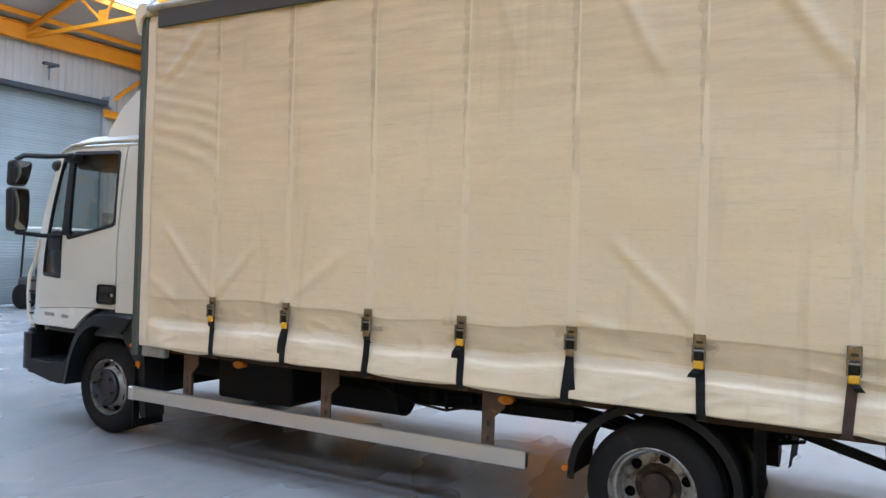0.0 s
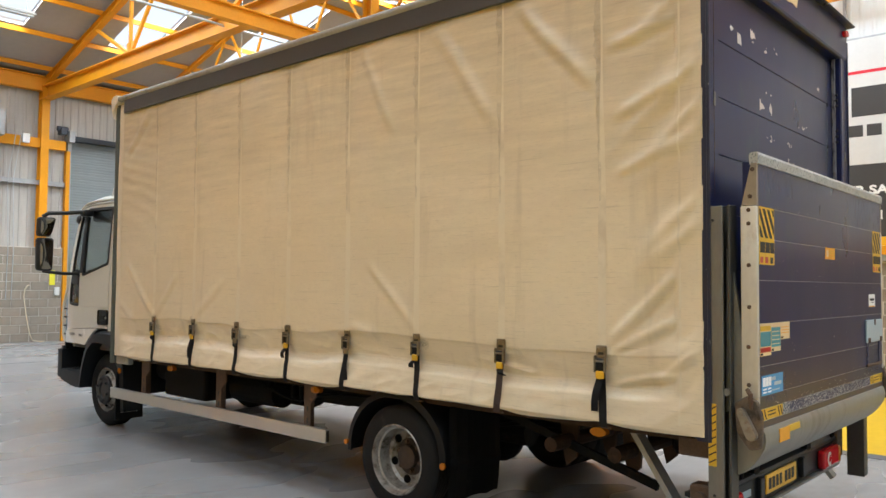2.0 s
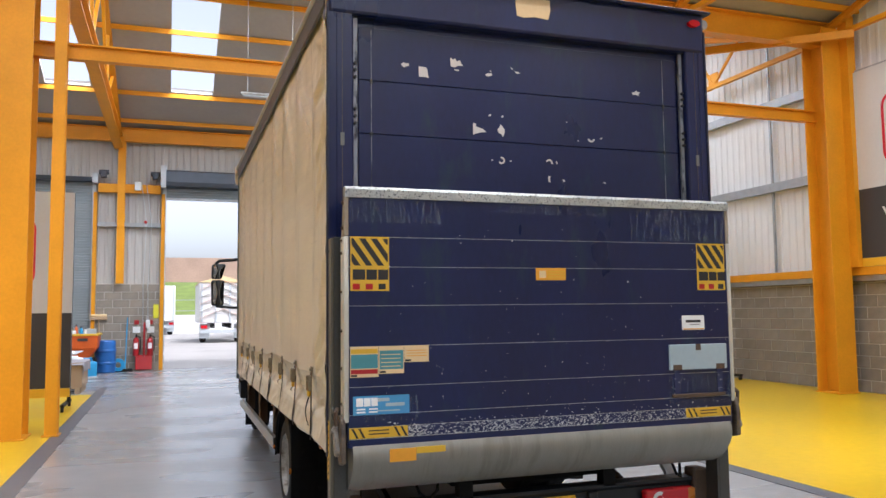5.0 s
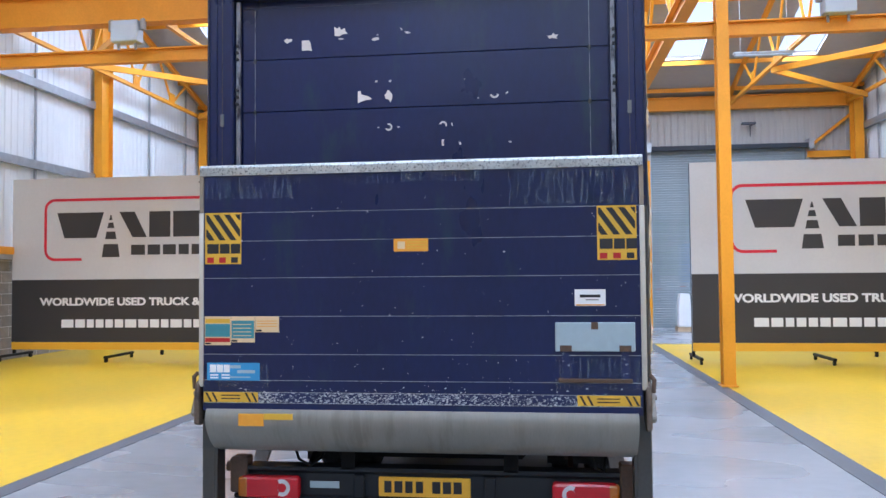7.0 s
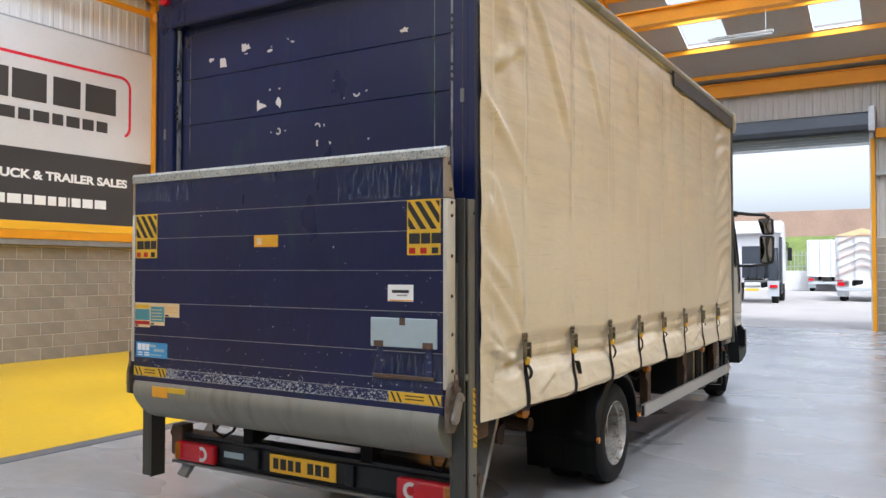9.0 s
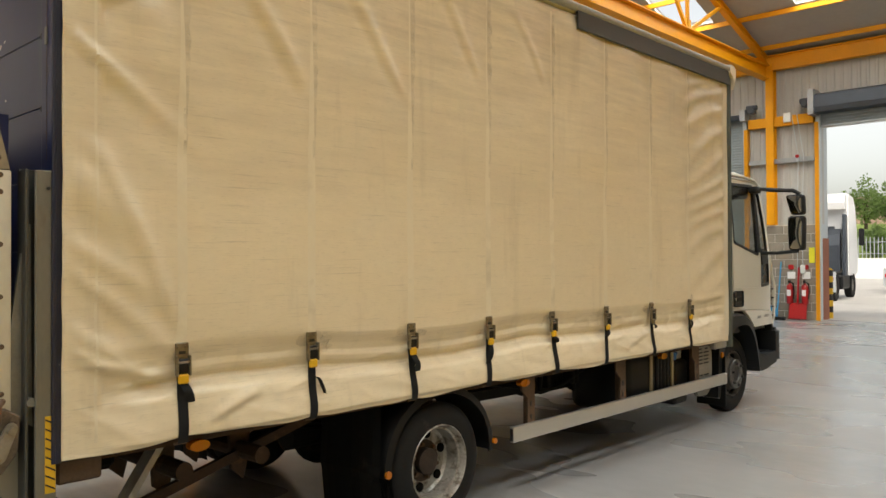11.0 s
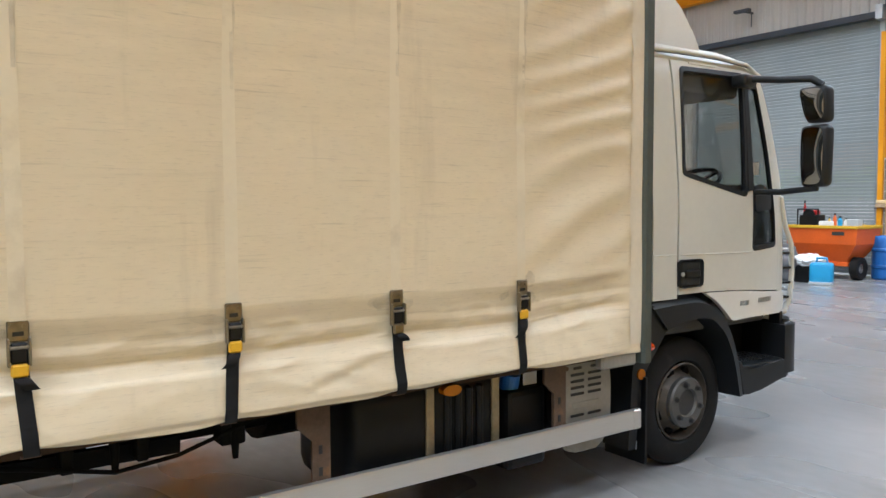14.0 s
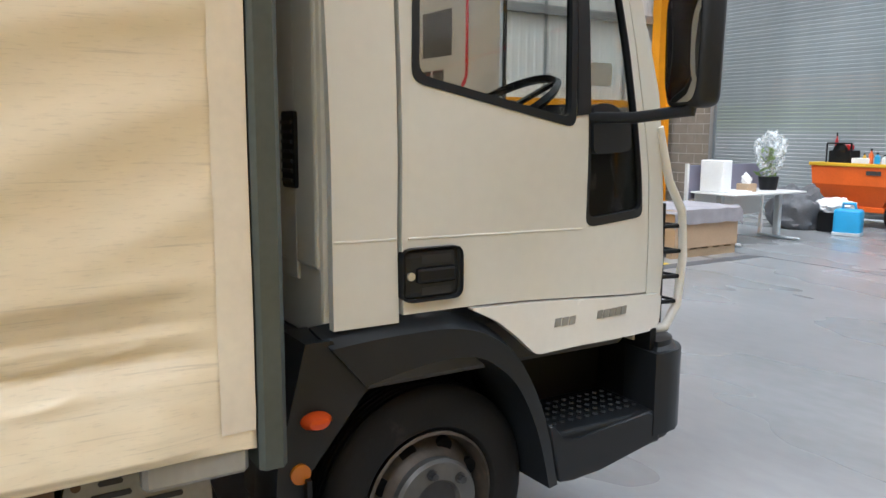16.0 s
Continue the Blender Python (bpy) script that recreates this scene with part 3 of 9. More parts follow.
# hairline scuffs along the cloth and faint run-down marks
nt = PVC.node_tree
pb = nt.nodes["Principled BSDF"]
base_link = pb.inputs["Base Color"].links[0].from_socket
tc = nt.nodes.new("ShaderNodeTexCoord")
for scl, at, strength, tone in (((1.6, 1, 60), 0.59, 0.42, (0.25, 0.205, 0.15, 1)), ((3.6, 1, 0.45), 0.57, 0.26, (0.33, 0.27, 0.19, 1)), ((0.5, 1, 12.0), 0.60, 0.20, (0.40, 0.335, 0.235, 1)), ((14, 1, 110), 0.55, 0.27, (0.34, 0.29, 0.21, 1))):
    mp = nt.nodes.new("ShaderNodeMapping")
    mp.inputs["Scale"].default_value = scl
    mp.inputs["Rotation"].default_value = (0, 0.02, 0)
    nz = nt.nodes.new("ShaderNodeTexNoise")
    nz.inputs["Scale"].default_value, nz.inputs["Detail"].default_value, nz.inputs["Roughness"].default_value = 1.6, 6, 0.6
    rp = nt.nodes.new("ShaderNodeValToRGB")
    rp.color_ramp.elements[0].position, rp.color_ramp.elements[1].position = at, at + 0.14
    rp.color_ramp.elements[1].color = (strength, strength, strength, 1)
    mx = nt.nodes.new("ShaderNodeMix")
    mx.data_type = "RGBA"
    nt.links.new(tc.outputs["Object"], mp.inputs["Vector"])
    nt.links.new(mp.outputs["Vector"], nz.inputs["Vector"])
    nt.links.new(nz.outputs["Fac"], rp.inputs["Fac"])
    nt.links.new(rp.outputs["Color"], mx.inputs["Factor"])
    nt.links.new(base_link, mx.inputs["A"])
    mx.inputs["B"].default_value = tone
    base_link = mx.outputs["Result"]
# grime near the top, strengthened upwards to paint in the dimmer light there
sep, grime_and_shade = nt.nodes.new("ShaderNodeSeparateXYZ"), nt.nodes.new("ShaderNodeMapRange")
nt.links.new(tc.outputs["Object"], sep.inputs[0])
nt.links.new(sep.outputs["Z"], grime_and_shade.inputs["Value"])
grime_and_shade.inputs["From Min"].default_value, grime_and_shade.inputs["From Max"].default_value = 1.6, 3.45
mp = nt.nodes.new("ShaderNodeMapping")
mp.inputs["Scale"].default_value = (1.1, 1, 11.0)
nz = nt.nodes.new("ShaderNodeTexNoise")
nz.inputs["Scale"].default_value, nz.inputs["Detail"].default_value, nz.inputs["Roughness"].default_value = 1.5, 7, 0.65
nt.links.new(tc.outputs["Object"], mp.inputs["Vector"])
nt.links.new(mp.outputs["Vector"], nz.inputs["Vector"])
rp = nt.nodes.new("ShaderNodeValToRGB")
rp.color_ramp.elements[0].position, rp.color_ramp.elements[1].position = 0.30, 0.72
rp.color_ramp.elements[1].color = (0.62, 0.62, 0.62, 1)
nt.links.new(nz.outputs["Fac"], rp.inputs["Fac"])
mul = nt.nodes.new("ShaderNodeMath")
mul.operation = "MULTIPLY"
nt.links.new(grime_and_shade.outputs["Result"], mul.inputs[0])
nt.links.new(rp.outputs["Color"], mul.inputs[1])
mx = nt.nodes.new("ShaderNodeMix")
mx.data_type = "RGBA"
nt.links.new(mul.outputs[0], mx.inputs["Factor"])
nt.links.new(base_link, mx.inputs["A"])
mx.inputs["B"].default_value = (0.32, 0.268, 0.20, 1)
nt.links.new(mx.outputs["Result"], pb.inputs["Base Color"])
STRIP = mat("curtain_welded_strip", (0.70, 0.625, 0.47), 0.36, var=0.06, scale=2.0, fine=40, bump=0.08, stain=(0.58, 0.505, 0.37), stain_at=0.52, stain_scale=2)
POST = mat("dark_green_grey_post", (0.075, 0.088, 0.078), 0.5, 0.3, var=0.2, scale=4, bump=0.1)
RAVE = mat("rust_brown_side_rail", (0.055, 0.032, 0.019), 0.75, 0.2, var=0.35, scale=6, fine=60, bump=0.3, stain=(0.11, 0.06, 0.03), stain_at=0.58, stain_scale=7, spec=0.3)
BEAM_ALU = mat("streaked_dull_aluminium", (0.26, 0.25, 0.212), 0.5, 0.4, var=0.14, scale=3, fine=40, bump=0.1, stain=(0.21, 0.196, 0.16), stain_at=0.54, stain_scale=2.2, stretch=(1, 4, 0.5))
SMUDGE = mat("thin_brown_grime", (0.26, 0.19, 0.12), 0.5, var=0.25, scale=9, fine=60, bump=0.1)


def grime_film(m, stretch, lo, hi, most):
    """Thin the surface out to a patchy film of dirt."""
    nt = m.node_tree
    film, fade, blot = nt.nodes.new("ShaderNodeBsdfTransparent"), nt.nodes.new("ShaderNodeMixShader"), nt.nodes.new("ShaderNodeTexNoise")
    blot.inputs["Scale"].default_value, blot.inputs["Detail"].default_value = 1, 4
    thin, spot, grow = nt.nodes.new("ShaderNodeMapRange"), nt.nodes.new("ShaderNodeTexCoord"), nt.nodes.new("ShaderNodeMapping")
    thin.inputs["From Min"].default_value, thin.inputs["From Max"].default_value, thin.inputs["To Max"].default_value = lo, hi, most
    grow.inputs["Scale"].default_value = stretch
    nt.links.new(spot.outputs["Object"], grow.inputs["Vector"])
    nt.links.new(grow.outputs["Vector"], blot.inputs["Vector"])
    nt.links.new(blot.outputs["Fac"], thin.inputs["Value"])
    nt.links.new(thin.outputs["Result"], fade.inputs[0])
    nt.links.new(film.outputs[0], fade.inputs[1])
    nt.links.new(nt.nodes["Principled BSDF"].outputs[0], fade.inputs[2])
    nt.links.new(fade.outputs[0], nt.nodes["Material Output"].inputs["Surface"])


grime_film(SMUDGE, (7, 7, 7), 0.34, 0.85, 0.27)
COLUMN = mat("dull_grey_lift_column", (0.065, 0.066, 0.06), 0.5, 0.4, var=0.25, scale=5, fine=60, bump=0.15, stain=(0.06, 0.05, 0.04), stain_at=0.56, stain_scale=5)
GUIDE = mat("worn_grey_door_guide", (0.26, 0.27, 0.29), 0.45, 0.4, var=0.3, scale=9, fine=80, bump=0.2, stain=(0.03, 0.03, 0.04), stain_at=0.52, stain_scale=22, stretch=(1, 1, 0.3))
EDGE_DARK = mat("dark_edge_with_few_chips", (0.012, 0.015, 0.035), 0.45, var=0.2, scale=8, fine=90, bump=0.3, stain=(0.42, 0.42, 0.38), stain_at=0.64, stain_scale=38, stretch=(1, 1, 0.5))
EDGE_PALE = mat("pale_worn_side_edge", (0.56, 0.53, 0.44), 0.5, 0.2, var=0.14, scale=4, fine=50, bump=0.1, stain=(0.36, 0.28, 0.18), stain_at=0.60, stain_scale=4, stretch=(1, 1, 0.4))
GUSSET = mat("dull_brown_gusset_steel", (0.30, 0.25, 0.185), 0.55, 0.3, var=0.2, scale=8, fine=60, bump=0.15)
PIN_PALE = mat("worn_hinge_link_steel", (0.27, 0.24, 0.195), 0.5, 0.4, var=0.25, scale=9, fine=70, bump=0.25, stain=(0.20, 0.13, 0.08), stain_at=0.60, stain_scale=14)
STEEL_PALE = mat("pale_scraped_steel", (0.17, 0.166, 0.142), 0.48, 0.4, var=0.2, scale=4, fine=60, bump=0.12, stain=(0.15, 0.13, 0.10), stain_at=0.58, stain_scale=5, stretch=(1, 1, 0.3))
HINGE = mat("greasy_brown_hinge_steel", (0.15, 0.115, 0.085), 0.6, 0.4, var=0.35, scale=9, fine=70, bump=0.4, stain=(0.06, 0.045, 0.035), stain_at=0.52, stain_scale=12)
SCRAPE = mat("pale_worn_paint_streaks", (0.30, 0.38, 0.42), 0.5, var=0.25, scale=9, fine=60, bump=0.1)
grime_film(SCRAPE, (1, 70, 12), 0.48, 0.84, 0.22)
SEAM = mat("dirty_seam", (0.19, 0.155, 0.118), 0.8, var=0.2, bump=0.1)
grime_film(SEAM, (9, 1, 16), 0.30, 0.80, 0.28)
PVC_CLEAN = mat("clean_cream_cloth", (0.68, 0.615, 0.49), 0.40, var=0.09, scale=2.0, fine=40, bump=0.08, stain=(0.55, 0.46, 0.33), stain_at=0.62)
NAVY = mat("navy_painted_panel", (0.006, 0.0112, 0.058), 0.30, var=0.3, scale=1.2, fine=30, bump=0.05, dist=0.002, stain=(0.011, 0.026, 0.052), stain_at=0.57, stain_scale=3, spec=0.42, stretch=(1, 1.6, 0.6))
CHIPPED = mat("chipped_navy_edge", (0.009, 0.016, 0.075), 0.45, var=0.2, scale=8, fine=90, bump=0.3, stain=(0.52, 0.55, 0.57), stain_at=0.565, stain_scale=70, stretch=(1, 0.5, 1))
SCUFFED = mat("scuffed_aluminium_edge", (0.46, 0.48, 0.46), 0.45, 0.5, var=0.25, scale=9, fine=90, bump=0.3, stain=(0.10, 0.11, 0.11), stain_at=0.52, stain_scale=75)
ALU = mat("brushed_aluminium", (0.56, 0.56, 0.54), 0.38, 0.75, var=0.08, scale=2, fine=60, stretch=(0.2, 4, 4), bump=0.06)
DULL_ALU = mat("dull_aluminium", (0.33, 0.325, 0.30), 0.5, 0.4, var=0.2, scale=3, fine=40, bump=0.1, stain=(0.20, 0.19, 0.165), stain_at=0.56, stain_scale=2.2, stretch=(1, 1, 0.35))
STEEL_GREY = mat("worn_grey_steel", (0.20, 0.20, 0.185), 0.5, 0.5, var=0.25, scale=5, fine=60, bump=0.15, stain=(0.20, 0.10, 0.05), stain_at=0.66, stain_scale=7)
RUST = mat("rusty_steel", (0.11, 0.07, 0.045), 0.8, 0.2, var=0.35, scale=7, fine=70, bump=0.4, stain=(0.19, 0.10, 0.045), stain_at=0.60, stain_scale=9)
CHASSIS = mat("dirty_chassis_steel", (0.007, 0.0065, 0.006), 0.75, 0.2, var=0.35, scale=5, fine=60, bump=0.3, stain=(0.04, 0.025, 0.016), stain_at=0.6, stain_scale=4, spec=0.2)
RUBBER = mat("dusty_tyre_rubber", (0.0095, 0.009, 0.0085), 0.7, var=0.3, scale=5, fine=80, bump=0.25, stain=(0.036, 0.031, 0.027), stain_at=0.62, stain_scale=6, spec=0.25)
RIM = mat("dirty_silver_rim", (0.36, 0.345, 0.312), 0.48, 0.55, var=0.35, scale=12, fine=60, bump=0.25, stain=(0.10, 0.075, 0.055), stain_at=0.50, stain_scale=9)
RIM_DARK = mat("grimy_brown_rim", (0.085, 0.07, 0.055), 0.55, 0.4, var=0.3, scale=9, fine=60, bump=0.2, stain=(0.17, 0.12, 0.08), stain_at=0.6, stain_scale=11)
HUB_PALE = mat("grey_hub_cover", (0.10, 0.098, 0.092), 0.5, 0.3, var=0.2, scale=9, bump=0.2)
# near black that paints in shade inside vent holes, also on door seals
HOLE = mat("hole_black", (0.003, 0.003, 0.003), 0.9, var=0.2, bump=0.0, spec=0.1)
HUB_RUST = mat("rusty_brown_hub", (0.055, 0.038, 0.028), 0.7, 0.3, var=0.35, scale=12, bump=0.4)
HUB = mat("dark_grey_hub", (0.04, 0.04, 0.042), 0.5, 0.3, var=0.25, scale=9, bump=0.2)
TRIM = mat("dark_grey_moulded_plastic", (0.013, 0.0145, 0.0165), 0.42, var=0.15, scale=6, fine=180, bump=0.15, spec=0.3)
COVER = mat("charcoal_pelmet_rubber", (0.045, 0.043, 0.04), 0.55, var=0.15, scale=3, bump=0.06)
WEB = mat("black_webbing", (0.02, 0.02, 0.022), 0.8, var=0.25, scale=10, fine=300, bump=0.3)
WEB_BROWN = mat("faded_brown_webbing", (0.11, 0.075, 0.065), 0.8, var=0.25, scale=10, fine=300, bump=0.3)
BUCKLE = mat("tarnished_buckle_steel", (0.25, 0.215, 0.16), 0.38, 0.85, var=0.3, scale=20, bump=0.2)
TAB = mat("yellow_tab", (0.70, 0.40, 0.015), 0.5, var=0.15, bump=0.05)
AMBER = mat("amber_lens", (0.42, 0.13, 0.006), 0.25, var=0.08, bump=0.02)
RED_LENS = mat("red_lamp_lens", (0.50, 0.008, 0.015), 0.15, var=0.08, bump=0.02)
CLEAR_LENS = mat("pale_lamp_lens", (0.68, 0.62, 0.60), 0.2, var=0.05, bump=0.02)
PLATE_YELLOW = mat("yellow_plate", (0.75, 0.42, 0.015), 0.4, var=0.06, bump=0.02)
STICKER_YELLOW = mat("yellow_warning_sticker", (0.66, 0.40, 0.02), 0.5, var=0.12, scale=6, bump=0.03)
STICKER_ORANGE = mat("orange_sticker", (0.74, 0.33, 0.015), 0.5, var=0.1, bump=0.03)
STICKER_CREAM = mat("cream_sticker", (0.70, 0.52, 0.28), 0.5, var=0.08, bump=0.03)
STICKER_TEAL = mat("teal_sticker", (0.06, 0.24, 0.27), 0.5, var=0.1, bump=0.03)
STICKER_BLUE = mat("blue_sticker", (0.06, 0.28, 0.52), 0.5, var=0.1, bump=0.03)
PALE_BLUE = mat("pale_blue_grey_plate", (0.36, 0.45, 0.48), 0.4, var=0.08, bump=0.03, stain=(0.22, 0.11, 0.05), stain_at=0.70, stain_scale=12)
INK = mat("black_print", (0.015, 0.015, 0.015), 0.6, var=0.05, bump=0.0)
PEEL = mat("pale_bare_patch", (0.62, 0.57, 0.52), 0.6, var=0.1, bump=0.05)
SEAT = mat("dark_seat_cloth", (0.05, 0.045, 0.045), 0.9, var=0.2, fine=200, bump=0.3)
RED_CLOTH = mat("dark_red_trim", (0.14, 0.02, 0.025), 0.8, var=0.2, bump=0.2)
CAB_IN = mat("grey_cab_lining", (0.07, 0.067, 0.064), 0.8, var=0.15, bump=0.2)
SHIELD = mat("grey_cast_shield", (0.27, 0.26, 0.225), 0.6, 0.2, var=0.2, scale=6, bump=0.3)
STRAP_METAL = mat("worn_brassy_strap", (0.30, 0.25, 0.16), 0.42, 0.6, var=0.3, scale=6, fine=60, bump=0.15, stain=(0.12, 0.09, 0.06), stain_at=0.56, stain_scale=9)
DEEP_AMBER = mat("deep_orange_lens", (0.46, 0.055, 0.006), 0.22, var=0.1, bump=0.02)
WINDOW = glass("clear_window_glass", (0.80, 0.81, 0.79))
MIRROR = bpy.data.materials.new("mirror_glass")
MIRROR.use_nodes = True
for key, value in (("Base Color", (0.34, 0.345, 0.35, 1)), ("Metallic", 1.0), ("Roughness", 0.03)):
    MIRROR.node_tree.nodes["Principled BSDF"].inputs[key].default_value = value

# ---- the lorry ----
lorry = thing("lorry", "cream curtain-sided box lorry with blue tail lift, standing in the lane", "lorry")
BL, BF = 0.0, -6.19          # body's rear and front
BW = 1.245                   # half the body's width
NEAR_STRAPS = (-5.386, -4.694, -4.004, -3.327, -2.637, -1.946, -1.244, -0.56)
OFF_STRAPS = (-5.333, -4.65, -3.957, -3.266, -2.57, -1.88, -1.185, -0.482)


def smooth_line(x, z, x0, z0, x1, z1, w):
    """1 on the line from (x0, z0) to (x1, z1), falling off over w, and towards its ends."""
    dx, dz = x1 - x0, z1 - z0
    L = math.hypot(dx, dz)
    s = ((x - x0) * dx + (z - z0) * dz) / L
    d = ((x - x0) * dz - (z - z0) * dx) / L
    u = np.clip(s / L, 0, 1)
    end = np.clip(np.minimum(u, 1 - u) * 5, 0, 1)
    return np.exp(-(d / w) ** 2) * end * ((s > 0) & (s < L))


def cloth_noise(x, y, seed):
    """Smooth noise from 0 to 1 over a plane."""
    xi, yi = np.floor(x), np.floor(y)
    u, v = x - xi, y - yi
    u, v = u * u * (3 - 2 * u), v * v * (3 - 2 * v)

    def grain(a, b):
        h = np.sin(a * 127.1 + b * 311.7 + seed * 74.7) * 43758.5453
        return h - np.floor(h)

    top = grain(xi, yi) * (1 - u) + grain(xi + 1, yi) * u
    low = grain(xi, yi + 1) * (1 - u) + grain(xi + 1, yi + 1) * u
    return top * (1 - v) + low * v


def ridge(x, y, seed):
    return 1 - np.abs(2 * cloth_noise(x, y, seed) - 1) * 1.6


def curtain_out(x, z, straps, folds, seed):
    """How far the curtain stands out of its plane: the pull of the straps, slack folds, pleats at both ends, and waves."""
    out = np.zeros_like(x)
    near = np.zeros_like(x)
    for s in straps:
        near = np.maximum(near, np.exp(-((x - s) / 0.07) ** 2))
    # a hem flap, a shelf where the cloth turns in over the bed's edge, slack up to the crease at the buckles
    zz = z - 0.012 * np.sin(x * 2.3 + seed) - 0.03 * (cloth_noise(x * 2.6, z * 0 + 1, seed) - 0.5)
    if seed < 2:
        fold = np.interp(zz, (0.80, 0.86, 0.94, 0.972, 0.982, 1.028, 1.045, 1.10, 1.16, 1.192, 1.204, 1.3), (0.032, 0.027, 0.014, 0.005, -0.002, -0.050, -0.055, -0.040, -0.022, -0.010, 0.0, 0.0))
    else:
        fold = np.interp(zz, (0.80, 0.86, 0.94, 0.982, 0.996, 1.036, 1.052, 1.078, 1.10, 1.13, 1.165, 1.205, 1.225, 1.3), (0.032, 0.027, 0.014, 0.004, -0.004, -0.048, -0.053, -0.037, -0.030, -0.034, -0.023, -0.006, 0.0, 0.0))
    ends = np.clip((-0.06 - x) / 0.25, 0, 1) * np.clip((x - BF - 0.08) / 0.2, 0, 1)
    out += fold * (0.62 + 0.70 * cloth_noise(x * 1.9, z * 4, seed + 3)) * (1 - 0.25 * near) * ends
    low = np.exp(-((z - 1.06) / 0.10) ** 2)
    out += low * 0.010 * (ridge(x * 6.5, z * 13 + x * 2, seed) - 0.4) * ends
    flap = np.exp(-((z - 0.89) / 0.05) ** 2)
    out += flap * 0.005 * (ridge(x * 5, z * 10 - x * 3, seed + 5) - 0.4)
    # gentle belly between straps over the whole height
    for a, b in zip(straps, straps[1:]):
        a, b = min(a, b), max(a, b)
        u = np.clip((x - a) / (b - a), 0, 1)
        out += 0.008 * np.sin(math.pi * u) ** 2 * np.clip((z - 1.2) / 0.5, 0, 1)
        out += 0.010 * np.sin(math.pi * u) ** 2 * np.exp(-((z - 3.2) / 0.5) ** 2)
    for x0, z0, x1, z1, w, amp in folds:
        w *= 0.7
        bend = 0.05 * (cloth_noise(x * 3, z * 3, seed + x0) - 0.5)
        k = 1.9 if x0 > -1.3 else 1.15
        out += k * amp * smooth_line(x, z + bend, x0, z0, x1, z1, w)
        out -= 0.52 * k * amp * smooth_line(x, z + bend + 1.5 * w, x0, z0, x1, z1, 0.8 * w)
    # slanting creases that run down from both edges
    rear = np.exp(-((x + 0.06) / 0.32) ** 2) * np.clip((0.0 - x) / 0.05, 0.25, 1)
    out += 0.038 * rear * (ridge((z - 0.71 * x) * 6.2, x * 1.1, seed + 7) - 0.45) * np.clip((z - 0.95) / 0.3, 0.3, 1)
    out += 0.005 * np.exp(-((x + 0.08) / 0.05) ** 2) * (ridge((z - 0.2 * x) * 19, x * 3, seed + 9) - 0.5)
    front = np.clip((-5.22 - x) / 0.35, 0, 1) * np.clip((x - BF - 0.09) / 0.06, 0, 1) * (1.0 if seed > 2 else 0.4)
    sweep = (z + (0.34 + 0.16 * cloth_noise(z * 0.9, x * 0, seed + 25)) * x) / 0.19 + 1.7 * cloth_noise(z * 1.7, x * 0.9, seed + 21)
    out += (0.021 if seed > 2 else 0.014) * front * ((0.5 + 0.5 * np.cos(2 * math.pi * sweep)) ** 1.6 - 0.4) * np.clip((z - 1.25) / 0.2, 0, 1) * (0.1 + 1.2 * cloth_noise(z * 2.6, x * 1.1, seed + 23))
    out += 0.007 * front * (ridge((z + 0.45 * x) * 6.0, x * 0.7, seed + 11) - 0.45) * np.clip((z - 1.2) / 0.3, 0.1, 1) * (0.4 + 1.2 * cloth_noise(z * 1.6, x * 0, seed + 4))
    # small waves
    for k in range(4):
        a, b = math.cos(k * 1.9 + seed), math.sin(k * 1.9 + seed)
        out += 0.002 / (1 + 0.25 * k) * np.sin((x * a * 2.1 + z * b * 3.3) * (1 + 0.9 * k) + k * 2.2 + seed)
    out += 0.004 * (cloth_noise(x * 3.3, z * 2.4, seed + 13) - 0.5) + 0.0016 * (cloth_noise(x * 9, z * 7, seed + 15) - 0.5)
    out *= np.clip((z - 0.80) / 0.03, 0.4, 1) * np.clip((3.36 - z) / 0.12, 0.15, 1)
    return np.where(x > -0.13, np.maximum(out, -0.005), out)


